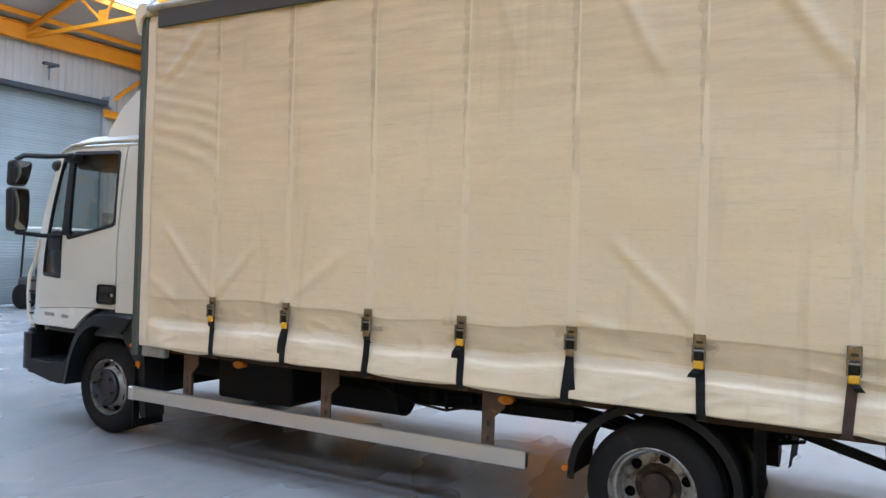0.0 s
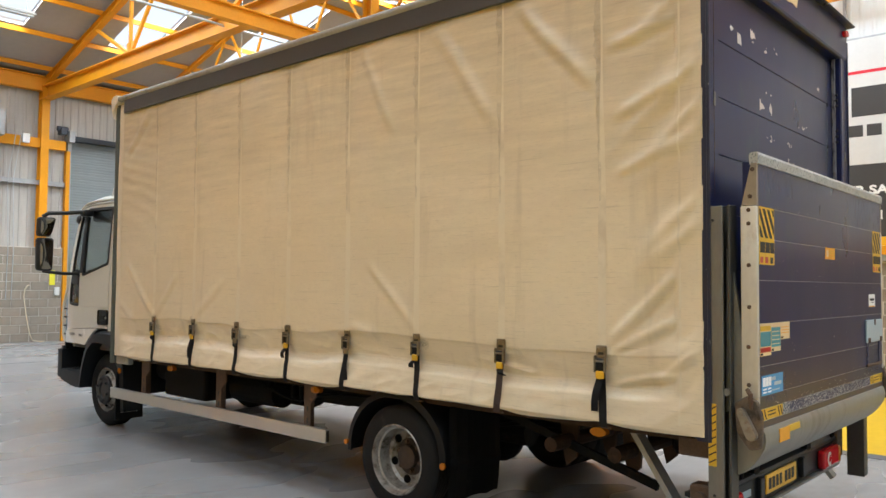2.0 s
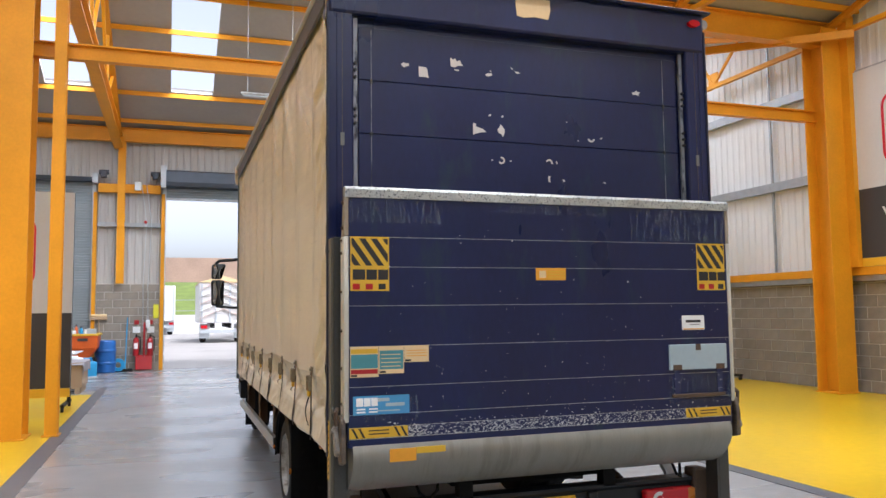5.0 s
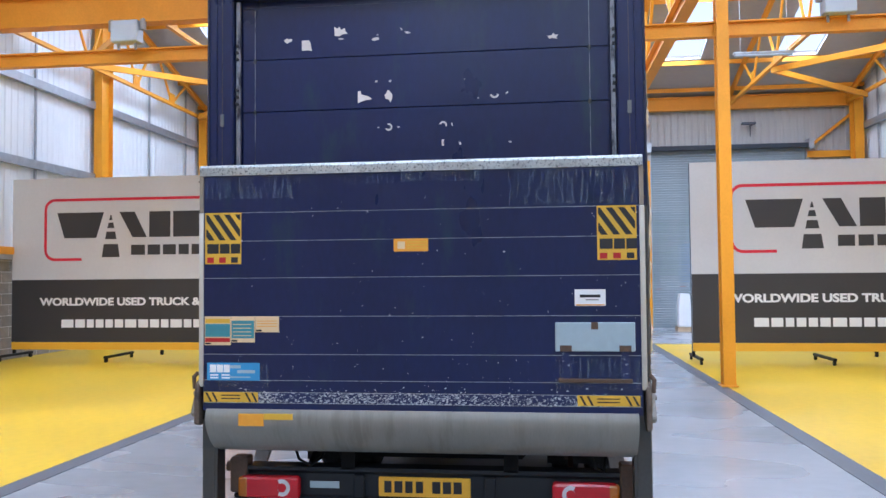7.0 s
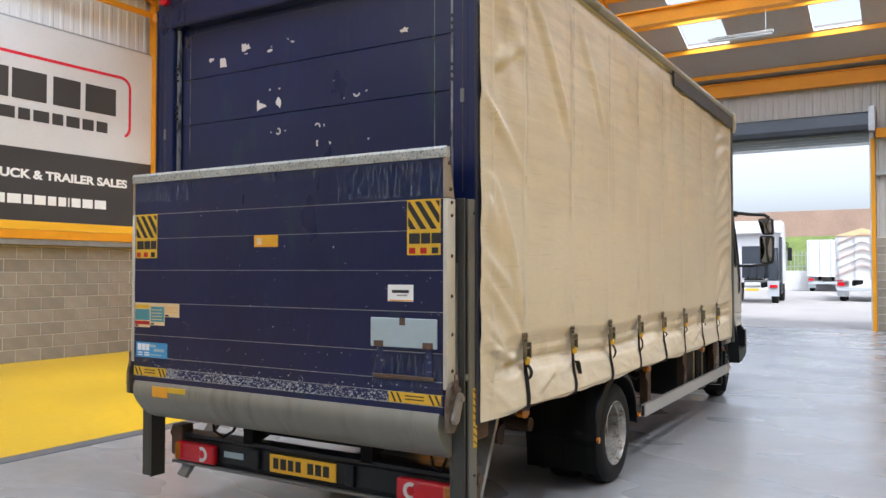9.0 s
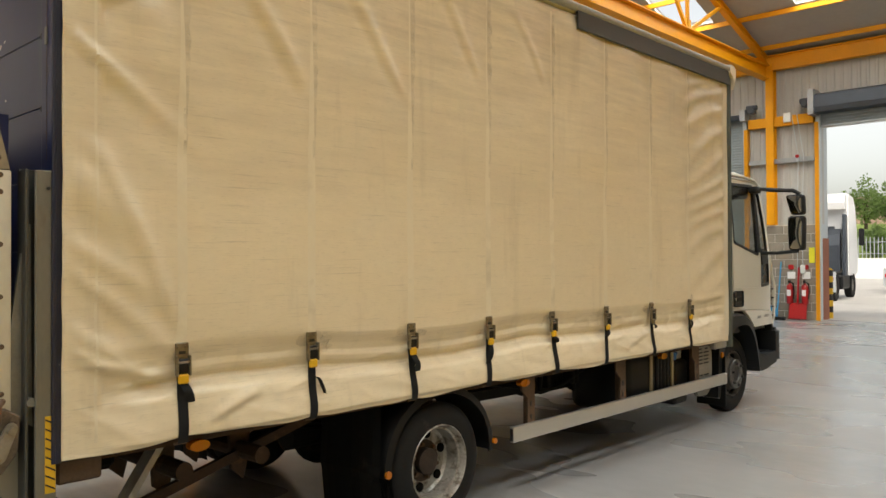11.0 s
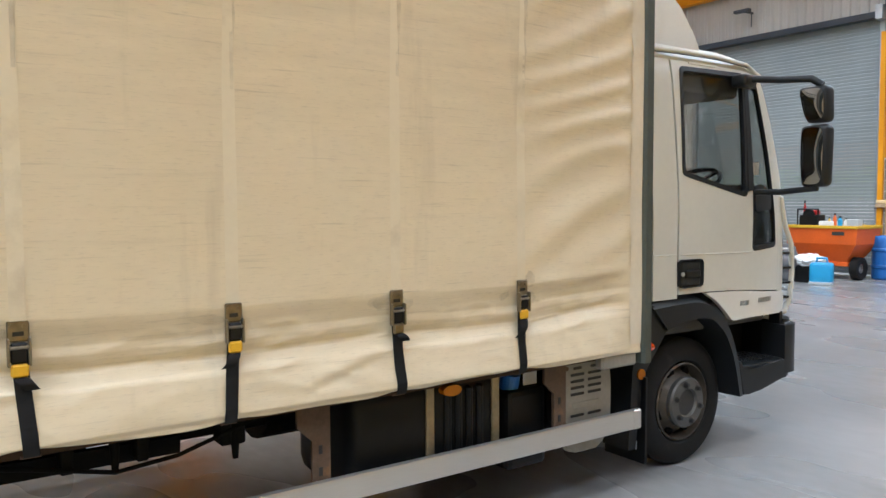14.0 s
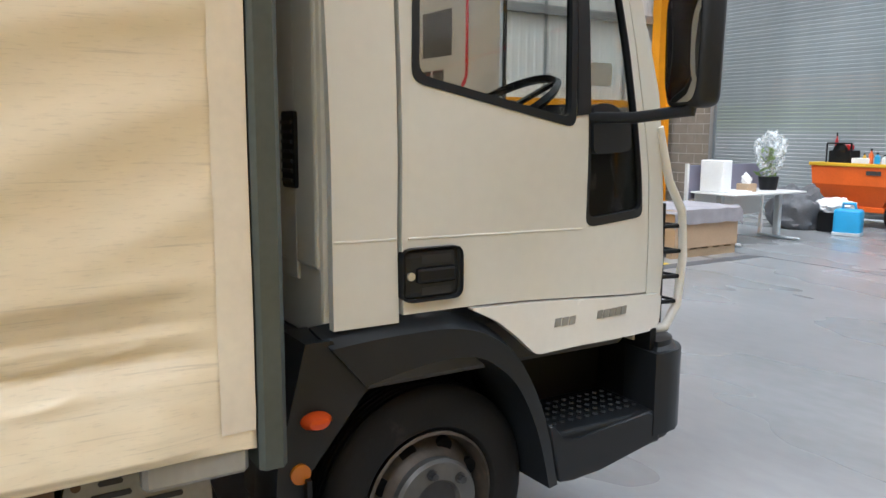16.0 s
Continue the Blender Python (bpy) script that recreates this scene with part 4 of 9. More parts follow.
def curtain(side, straps, folds, seed, name_label):
    """One tautened curtain with hem, welded strips, ratchet buckles and straps."""
    nx, nz = 420, 190
    xs = np.linspace(BF + 0.022, BL + 0.022, nx)
    ts = np.interp(np.linspace(0, 1, nz), (0, 0.5, 1), (0, 0.165, 1))
    hem = (0.815 if side < 0 else 0.806) + 0.0 * xs
    for s in straps:
        hem += 0.012 * np.exp(-((xs - s) / 0.09) ** 2)
    hem += 0.008 * np.sin(xs * 2.7 + seed) + 0.006 * np.sin(xs * 7.1)
    X, T = np.meshgrid(xs, ts, indexing="ij")
    Z = hem[:, None] + T * (3.37 - hem[:, None])
    tuck = 0.010 if side > 0 else -0.034
    Y = side * (BW - 0.012 - tuck * np.clip((X + 0.28) / 0.28, 0, 1) ** 1.5 + curtain_out(X, Z, straps, folds, seed))
    verts = np.stack([X, Y, Z], -1).reshape(-1, 3)
    idx = np.arange(nx * nz).reshape(nx, nz)
    faces = np.stack([idx[:-1, :-1], idx[1:, :-1], idx[1:, 1:], idx[:-1, 1:]], -1).reshape(-1, 4)
    if side > 0:
        faces = faces[:, ::-1]
    me = bpy.data.meshes.new("curtain")
    me.from_pydata(verts.tolist(), [], faces.tolist())
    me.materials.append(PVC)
    me.polygons.foreach_set("use_smooth", [True] * len(me.polygons))
    ob = new("curtain", me)
    ob.parent = lorry
    ob["label"] = name_label
    sol = ob.modifiers.new("thickness", "SOLIDIFY")
    sol.thickness, sol.offset = 0.003, -1

    def at(x, z, lift):
        x, z = np.array([x]), np.array([z])
        return (float(x[0]), float(side * (BW - 0.012 - tuck * max(0.0, min(1.0, (x[0] + 0.28) / 0.28)) ** 1.5 + lift + curtain_out(x, z, straps, folds, seed)[0])), float(z[0]))

    for i, s in enumerate(straps):
        # welded strip above the buckle
        bm = bmesh.new()
        prev = None
        for k in range(85):
            z = 1.2 + (3.33 - 1.2) * k / 84
            g = 0.28 + 0.72 * max(0, min(1, (2.75 - z) / 0.75))
            row = [bm.verts.new(at(s + d * g, z, 0.002 + 0.001 * (1 - g))) for d in (-0.024, -0.02, 0.0, 0.02, 0.024)]
            if prev:
                for j in range(4):
                    bm.faces.new((prev[j], prev[j + 1], row[j + 1], row[j]))
            prev = row
        part("welded_strip", bm, STRIP, ob, smooth=60)
        # dirt caught along the seam, thinning out downwards
        rnd = random.Random(int(seed * 10) + i)
        bm = bmesh.new()
        prev = None
        z = 2.0 + 0.2 * rnd.random()
        while z < 3.32:
            c = 0.012 + 0.034 * max(0, min(1, (z - 2.0) / 0.9)) * rnd.uniform(0.45, 1.1)
            row = [bm.verts.new(at(s - 0.007 - c * u, z, 0.0022)) for u in (0, 0.5, 1)]
            if prev:
                for j in (0, 1):
                    bm.faces.new((prev[j], prev[j + 1], row[j + 1], row[j]))
            prev = row
            z += 0.03
        part("seam", bm, SEAM, ob, "grimy welded seam")["kind"] = "stuff"
        # strap down to the side rail
        lean = 0.012 * math.sin(i * 2.7 + seed)
        bm = bmesh.new()
        prev = None
        top_y, low_y = abs(at(s, 1.13, 0.024)[1]), BW + 0.006
        for k in range(15):
            z = 1.13 - (1.13 - 0.80) * k / 14
            row = []
            for d in (-0.024, 0.024):
                x = s + d + lean * k / 7
                row.append(bm.verts.new((x, side * max(abs(at(x, z, 0.005)[1]), top_y + (low_y - top_y) * k / 14), z)))
            if prev:
                bm.faces.new((prev[0], prev[1], row[1], row[0]))
            prev = row
        bmesh.ops.solidify(bm, geom=bm.faces[:], thickness=0.003)
        brown = side < 0 and i == 6
        part("strap", bm, WEB_BROWN if brown else WEB, ob, "faded brown webbing strap" if brown else "black webbing strap")
        # grubby hand marks on the cloth round the buckle
        for q in range(3):
            u, v, w, h = s + rnd.uniform(-0.10, 0.10), 1.16 + rnd.uniform(-0.06, 0.07), rnd.uniform(0.04, 0.10), rnd.uniform(0.02, 0.05)
            bm = bmesh.new()
            ring = []
            for k in range(12):
                a = 2 * math.pi * k / 12
                g = rnd.uniform(0.6, 1.1)
                ring.append(bm.verts.new(at(u + w * g * math.cos(a), v + h * g * math.sin(a), 0.0012)))
            mid = bm.verts.new(at(u, v, 0.0012))
            for k in range(12):
                bm.faces.new((ring[k], ring[(k + 1) % 12], mid))
            part("grime_mark", bm, SMUDGE, ob, smooth=60)
        # overcentre buckle: a plate riveted to the strip, a frame, a lever
        x, y, z = at(s, 1.2, 0.006)
        o = side
        bm = B(x - 0.032, x + 0.032, y, y + o * 0.006, 1.165, 1.235, 0.004)
        for d in (-0.018, 0.018):
            tube(bm, (x + d, y + o * 0.004, 1.215), (x + d, y + o * 0.012, 1.215), 0.007, seg=8)
        part("buckle_plate", bm, BUCKLE, ob)
        part("plate_slot", B(x - 0.016, x + 0.016, y + o * 0.006, y + o * 0.0075, 1.184, 1.198), INK, ob)
        bm = B(x - 0.034, x - 0.026, y + o * 0.004, y + o * 0.03, 1.09, 1.18, 0.003)
        box(bm, x + 0.026, x + 0.034, y + o * 0.004, y + o * 0.03, 1.09, 1.18, 0.003)
        tube(bm, (x - 0.03, y + o * 0.02, 1.15), (x + 0.03, y + o * 0.02, 1.15), 0.007, seg=8)
        part("buckle_frame", bm, BUCKLE, ob)
        part("buckle_lever", B(x - 0.025, x + 0.025, y + o * 0.008, y + o * 0.024, 1.10, 1.165, 0.006), BLACK_PLASTIC, ob)
        tab = not ((side < 0 and i in (2, 4)) or (side > 0 and i in (1,)))
        part("buckle_tab", B(x - 0.026, x + 0.026, y + o * 0.010, y + o * 0.026, 1.055, 1.098, 0.007), TAB if tab else BUCKLE, ob)
        # loose tail of the webbing
        bm = bmesh.new()
        L = (0.05, 0.2, 0.04, 0.08, 0.26, 0.05, 0.04, 0.18)[i] if side < 0 else (0.09, 0.04, 0.06, 0.05, 0.12, 0.1, 0.16, 0.09)[i]
        w = 0.022
        dx = -0.035 if i % 2 else 0.03
        prev = None
        for k in range(13):
            u = k / 12
            if side > 0 and i == 6:
                # this tail hangs in a loop
                c, a = 0.050 * math.sin(math.pi * u), 2 * math.pi * u
                row = [bm.verts.new((x - 0.008 - c * 1.1, y + o * (0.022 + d), 0.965 + 0.045 * math.cos(a) + 0.01 * d)) for d in (-0.012, 0.022)]
            else:
                row = [bm.verts.new((x + d + dx * u, y + o * (0.014 + 0.02 * math.sin(math.pi * u)), 1.06 - L * u)) for d in (-w, w)]
            if prev:
                bm.faces.new((prev[0], prev[1], row[1], row[0]))
            prev = row
        bmesh.ops.solidify(bm, geom=bm.faces[:], thickness=0.003)
        part("strap_tail", bm, WEB, ob)
        # hook under the hem
        bm = bmesh.new()
        tube(bm, (x + lean * 2 - 0.03, o * (BW - 0.02), 0.795), (x + lean * 2 + 0.03, o * (BW - 0.02), 0.795), 0.006, seg=8)
        part("strap_hook", bm, RUST, ob)
    # vertical tensioner rod and hemmed front edge
    bm = bmesh.new()
    prev = None
    for k in range(64):
        z = 0.85 + 2.48 * k / 63
        row = [bm.verts.new(at(BF + d, z, 0.004)) for d in (0.024, 0.05, 0.09, 0.112)]
        if prev:
            for j in range(3):
                bm.faces.new((prev[j], prev[j + 1], row[j + 1], row[j]))
        prev = row
    part("edge_hem", bm, PVC_CLEAN, ob, smooth=50)
    bm = bmesh.new()
    prev = None
    for k in range(120):
        z = 0.86 + 2.46 * k / 119
        row = [bm.verts.new(at(-0.108 + d, z, 0.0015)) for d in (-0.006, 0.006)]
        if prev:
            bm.faces.new((prev[0], prev[1], row[1], row[0]))
        prev = row
    part("stitched_hem", bm, STRIP, ob, smooth=50)
    return ob


NEAR_FOLDS = [(-2.55, 3.3, -2.15, 2.55, 0.06, 0.013), (-1.85, 3.3, -1.28, 2.5, 0.07, 0.016), (-1.15, 3.25, -0.62, 2.65, 0.06, 0.013),
              (-3.2, 3.3, -3.0, 2.75, 0.05, 0.008), (-0.5, 3.25, -0.12, 3.05, 0.05, 0.010), (-0.52, 1.25, -0.1, 1.66, 0.045, 0.014), (-0.5, 1.22, -0.1, 1.40, 0.04, 0.012),
              (-0.5, 2.45, -0.08, 2.62, 0.04, 0.010), (-0.5, 2.15, -0.08, 2.3, 0.035, 0.008), (-0.55, 2.85, -0.1, 2.98, 0.04, 0.010), (-1.95, 1.24, -2.45, 1.75, 0.05, 0.010), (-2.62, 1.27, -2.3, 1.2, 0.05, 0.010),
              (-5.38, 1.22, -5.95, 1.75, 0.05, 0.010), (-5.36, 1.22, -4.95, 1.65, 0.05, 0.007), (-6.0, 2.85, -5.5, 3.25, 0.06, 0.012), (-4.69, 1.25, -4.15, 1.62, 0.05, 0.006),
              (-0.55, 1.02, -0.12, 1.10, 0.03, 0.010), (-6.1, 1.35, -5.75, 1.18, 0.05, 0.008)]
OFF_FOLDS = [(-1.15, 2.45, -0.52, 3.25, 0.07, 0.015), (-1.85, 2.5, -1.28, 3.25, 0.06, 0.015), (-2.5, 2.75, -2.1, 3.28, 0.055, 0.012), (-0.48, 1.25, -0.06, 2.15, 0.06, 0.014), (-0.45, 1.1, -0.06, 1.2, 0.035, 0.010),
             (-0.5, 2.9, -0.06, 2.65, 0.06, 0.010), (-3.2, 2.8, -2.8, 3.28, 0.05, 0.008), (-6.05, 1.24, -5.4, 1.22, 0.035, 0.006), (-0.9, 1.0, -0.6, 0.86, 0.04, 0.006), (-4.6, 1.02, -4.2, 0.9, 0.04, 0.006)]
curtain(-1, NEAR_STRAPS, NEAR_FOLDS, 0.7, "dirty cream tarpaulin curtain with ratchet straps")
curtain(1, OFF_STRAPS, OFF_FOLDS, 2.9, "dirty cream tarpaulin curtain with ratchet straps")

# roof, cant rails and pelmets
bm = bmesh.new()
prism(bm, [(-BW - 0.0, 3.40), (-BW + 0.02, 3.45), (0, 3.48), (BW - 0.02, 3.45), (BW + 0.0, 3.40), (BW - 0.06, 3.37), (-BW + 0.06, 3.37)], "x", BF - 0.02, BL - 0.13)
part("roof", bm, PVC_CLEAN, lorry, "pale translucent body roof")
for s in (-1, 1):
    bm = bmesh.new()
    pipe(bm, [(BF - 0.04, s * (BW + 0.005), 3.425), (BL + 0.0, s * (BW + 0.005), 3.425)], 0.032, 12)
    part("cant_rail", bm, DULL_ALU, lorry, "grey roof edge rail", smooth=50)
    x0, x1 = (BF + 0.16, BL - 0.02) if s < 0 else (BF + 0.04, -3.56)
    bm = bmesh.new()
    prism(bm, [(s * (BW + 0.004), 3.41), (s * (BW + 0.022), 3.40), (s * (BW + 0.026), 3.27), (s * (BW + 0.012), 3.262)], "x", x0, x1)
    part("pelmet", bm, COVER, lorry, "charcoal rubber pelmet over the curtain")
    # wrapped front corner
    bm = bmesh.new()
    prism(bm, [(BF - 0.09, 3.33), (BF - 0.10, 3.43), (BF - 0.04, 3.475), (BF + 0.05, 3.46), (BF + 0.05, 3.38), (BF - 0.03, 3.36), (BF - 0.05, 3.22)], "y", s * (BW - 0.10), s * (BW + 0.04))
    bmesh.ops.bevel(bm, geom=bm.edges[:], offset=0.012, segments=2, affect="EDGES")
    part("corner_wrap", bm, PVC_CLEAN, lorry, "cream cloth wrapped over the roof corner")
    # front corner post
    bm = bmesh.new()
    prism(bm, [(BF - 0.06, s * (BW - 0.12)), (BF + 0.018, s * (BW - 0.12)), (BF + 0.018, s * (BW - 0.012)), (BF + 0.006, s * (BW + 0.004)), (BF - 0.042, s * (BW + 0.004)), (BF - 0.06, s * (BW - 0.02))], "z", 0.74, 3.40)
    part("front_post", bm, POST, lorry, "grey steel front corner post")
    part("corner_bracket", B(BF + 0.04, BF + 0.30, s * (BW - 0.08), s * (BW - 0.02), 0.735, 0.83, 0.012), DULL_ALU, lorry)
part("front_bulkhead", B(BF - 0.05, BF, -BW + 0.1, BW - 0.1, 0.8, 3.40), DULL_ALU, lorry, "dull aluminium front bulkhead")
# load bed: side raves, cross bearers
bm = B(BF, BL, -BW + 0.13, BW - 0.13, 0.94, 1.0)
part("load_floor", bm, CHASSIS, lorry)
for s in (-1, 1):
    part("side_rave", B(BF + 0.02, BL - 0.03, s * (BW - 0.10), s * (BW - 0.125), 0.77, 0.935), RAVE, lorry)
for k in range(13):
    x = BF + 0.3 + k * 0.46
    part("cross_bearer", B(x - 0.03, x + 0.03, -BW + 0.11, BW - 0.11, 0.86, 0.938), CHASSIS, lorry)

# ---- chassis and running gear ----
for s in (-1, 1):
    bm = bmesh.new()
    ibeam(bm, (-7.55, s * 0.42, 0.75), (-0.12, s * 0.42, 0.75), 0.08, 0.21, 0.012)
    part("chassis_rail", bm, CHASSIS, lorry)
for x in (-5.9, -4.9, -3.6, -1.5, -0.3):
    part("crossmember", B(x - 0.04, x + 0.04, -0.4, 0.4, 0.68, 0.82), CHASSIS, lorry)
bm = B(-4.55, -3.75, -0.22, 0.22, 0.44, 0.8, 0.06, 2)
tube(bm, (-5.6, 0, 0.6), (-4.5, 0, 0.6), 0.26, seg=20)
part("gearbox", bm, CHASSIS, lorry)
bm = bmesh.new()
tube(bm, (-3.75, 0.0, 0.58), (-2.4, 0.0, 0.42), 0.055)
part("prop_shaft", bm, CHASSIS, lorry)
RX, FX, WR = -2.185, -6.832, 0.366
for x in (RX, FX):
    bm = bmesh.new()
    tube(bm, (x, -0.85, WR), (x, 0.85, WR), 0.07)
    if x == RX:
        bmesh.ops.create_uvsphere(bm, u_segments=16, v_segments=10, radius=0.19, matrix=Matrix.Translation((x, 0, WR)))
    part("axle", bm, CHASSIS, lorry)
for s in (-1, 1):
    for x in (RX, FX):
        bm = bmesh.new()
        for k in range(4):
            pts = [(x + u * (0.68 - 0.1 * k), s * 0.46, 0.60 - 0.09 * (1 - u * u) + 0.025 * k * 0.6) for u in (-1, -0.5, 0, 0.5, 1)]
            for p, q in zip(pts, pts[1:]):
                beam(bm, p, q, 0.06, 0.014)
        part("leaf_spring", bm, CHASSIS, lorry)

# tyres are turned once and shared; rims differ between the axles
TW = 0.205


def tyre_mesh():
    prof = [(0.235, 0.02), (0.25, 0.0), (0.30, -0.008), (0.345, 0.002), (0.368, 0.02), (0.38, 0.035)]
    for k in range(5):
        a = 0.045 + k * 0.026
        prof += [(0.38, a), (0.38, a + 0.016), (0.371, a + 0.018), (0.371, a + 0.024)]
    prof += [(0.38, 0.172), (0.368, 0.187), (0.345, 0.203), (0.30, 0.213), (0.25, 0.205), (0.235, 0.185)]
    bm = bmesh.new()
    lathe(bm, prof, (0, 0, 0), "y", 64, close=True)
    return mesh_of("tyre", bm, RUBBER, 40)


TYRE = tyre_mesh()


def wheel(x, y, s, front):
    """A road wheel; s is +1 where its outer face looks to +y."""
    hub = part("wheel", lathe(bmesh.new(), [(0.0, -0.12), (0.11, -0.12), (0.11, 0.02), (0.0, 0.02)] if front else [(0.0, -0.20), (0.082, -0.2), (0.082, -0.10), (0.06, -0.088), (0.0, -0.088)], (0, 0, 0), "y", 24), HUB if front else HUB_RUST, lorry, smooth=40)
    hub.location = (x, y, 0.386 if front else WR)
    hub.rotation_euler = (0, 0, math.pi if s < 0 else 0)
    hub.scale = (WR / 0.38, 1, WR / 0.38)
    t = piece("tyre", TYRE, hub, (0, -TW, 0))
    t.scale = (1.054, 1, 1.054) if front else (1, 1, 1)
    # local +y is outwards; the tyre's outer wall lies near y = 0
    if front:
        prof = [(0.238, -0.02), (0.246, -0.006), (0.236, 0.0), (0.225, -0.03), (0.215, -0.075), (0.19, -0.05), (0.155, 0.0), (0.14, 0.022)]
    else:
        prof = [(0.238, -0.02), (0.248, -0.004), (0.240, 0.002), (0.232, -0.012), (0.226, -0.04), (0.213, -0.046), (0.207, -0.10), (0.205, -0.132), (0.190, -0.150), (0.150, -0.150), (0.09, -0.142)]
    bm = bmesh.new()
    lathe(bm, prof, (0, 0, 0), "y", 56, cap=False)
    grimy = front and s > 0
    part("rim", bm, RIM_DARK if grimy else RIM, hub, "grimy brown steel rim" if grimy else "dirty silver steel rim", smooth=35)
    ring, depth = (0.187, -0.048) if front else (0.168, -0.152)
    holes = 8 if front else 6
    for k in range(holes):
        a = 2 * math.pi * (k + 0.5) / holes + (0 if front else 0.2)
        bm = bmesh.new()
        c = Vector((ring * math.cos(a), depth, ring * math.sin(a)))
        tube(bm, c - Vector((0, 0.01, 0)), c + Vector((0, 0.012, 0)), 0.03, seg=18)
        # solid black stub in place of an opening and its shade
        part("vent_hole", bm, HOLE, hub)
    if front:
        bm = bmesh.new()
        lathe(bm, [(0.158, -0.01), (0.16, 0.024), (0.15, 0.036), (0.09, 0.038), (0.085, 0.03), (0.07, -0.01), (0.0, -0.012)], (0, 0, 0), "y", 40)
        part("hub_cover", bm, HUB_PALE if grimy else HUB, hub, "grey hub cover" if grimy else "dark grey plastic hub cover", smooth=35)
    else:
        bm = bmesh.new()
        lathe(bm, [(0.133, -0.155), (0.131, -0.144), (0.124, -0.142), (0.09, -0.142), (0.0, -0.142)], (0, 0, 0), "y", 40)
        part("wheel_centre", bm, HUB_RUST, hub, "rusty brown bolt ring", smooth=35)
    n, rad, d = (6, 0.118, 0.038) if front else (6, 0.108, -0.143)
    for k in range(n):
        a = 2 * math.pi * k / n + 0.3
        bm = bmesh.new()
        c = Vector((rad * math.cos(a), d, rad * math.sin(a)))
        lathe(bm, [(0.020, 0.0), (0.020, 0.004), (0.014, 0.004), (0.013, 0.024), (0.0, 0.026)], c, "y", 10)
        part("wheel_nut", bm, HUB if front else RUST, hub)
    return hub


for s in (-1, 1):
    wheel(FX, s * 0.995, s, True)
    wheel(RX, s * 1.175, s, False)
    t = piece("inner_tyre", TYRE, lorry, (RX, s * (1.175 - 0.26) - (TW if s > 0 else 0), WR))
    t.scale = (WR / 0.38, 1, WR / 0.38)
    # rear mudguard: a thin arch with a flap behind
    bm = bmesh.new()
    pts = []
    for k in range(17):
        a = radians(185 - k * 190 / 16)
        pts.append((RX + 0.475 * math.cos(a), WR + 0.43 * math.sin(a) + 0.045))
    rows = []
    for k, (x, z) in enumerate(pts):
        d = Vector((RX - x, 0, WR - z)).normalized()
        c = Vector((x, 0, z))
        rows.append([bm.verts.new(c + d * i + Vector((0, s * y, 0))) for y, i in ((0.78, 0.0), (1.17, 0.0), (1.195, 0.008), (1.205, 0.05), (1.19, 0.05), (1.18, 0.014), (0.78, 0.012))])
    for p, q in zip(rows, rows[1:]):
        for i in range(7):
            bm.faces.new((p[i], p[(i + 1) % 7], q[(i + 1) % 7], q[i]))
    bm.faces.new(rows[0])
    bm.faces.new(rows[-1])
    part("mudguard", bm, BLACK_PLASTIC, lorry, "black plastic rear mudguard", smooth=40)
    bm = bmesh.new()
    rows = []
    for k in range(14):
        z = 0.165 + 0.047 * k
        bow = 0.022 * math.sin((min(z, 0.6) - 0.165) * 5.2) + (0.012 if 0.385 < z < 0.42 else 0)
        rows.append([bm.verts.new((-1.705 + bow + 0.012 * math.sin(j * 1.1), s * (0.67 + 0.0665 * j), z + (0.006 * math.sin(j * 2.3) if k == 0 else 0))) for j in range(9)])
    for p, q in zip(rows, rows[1:]):
        for j in range(8):
            bm.faces.new((p[j], p[j + 1], q[j + 1], q[j]))
    bmesh.ops.solidify(bm, geom=bm.faces[:], thickness=0.008)
    part("mudflap", bm, RUBBER, lorry, "black rubber mudflap behind the rear wheel")
    bm = bmesh.new()
    tube(bm, (RX - 0.475, s * 1.195, 0.43), (RX - 0.475, s * 1.213, 0.43), 0.018, seg=14)
    part("reflector", bm, AMBER, lorry, "amber reflector")
    bm = bmesh.new()
    tube(bm, (-1.735, s * 1.195, 0.395), (-1.735, s * 1.21, 0.395), 0.022, seg=14)
    part("reflector", bm, AMBER, lorry, "amber reflector")

# ---- side guards ----
for s, x0, x1, posts in ((-1, -6.32, -2.91, (-5.71, -4.39, -3.17)), (1, -6.22, -2.88, (-5.66, -4.34, -3.12))):
    y0, y1 = s * 1.155, s * 1.185
    bm = bmesh.new()
    prism(bm, [(y0, 0.375), (y1, 0.375), (y1 + s * 0.002, 0.385), (y1 + s * 0.002, 0.465), (y1, 0.475), (y0, 0.475)], "x", x0, x1)
    g = part("side_guard", bm, ALU, lorry, "aluminium side guard rail")
    part("end_cap", B(x0 - 0.012, x0 + 0.05, y0, y1 + s * 0.005, 0.372, 0.478, 0.006), ALU, g)
    part("rail_end", B(x1, x1 + 0.006, y0 + s * 0.004, y1 - s * 0.004, 0.385, 0.465), INK, g)
    for x in posts:
        bm = bmesh.new()
        prism(bm, [(x - 0.045, 0.40), (x + 0.035, 0.40), (x + 0.035, 0.64), (x + 0.10, 0.70), (x + 0.10, 0.80), (x - 0.045, 0.80)], "y", s * 1.135, s * 1.15)
        box(bm, x - 0.045, x - 0.03, s * 1.06, s * 1.135, 0.40, 0.80)
        b = part("guard_bracket", bm, RUST, g, "rusty steel guard bracket")
        for z in (0.51, 0.60):
            part("slot", B(x - 0.008, x + 0.008, s * 1.15, s * 1.153, z - 0.018, z + 0.018), INK, g)
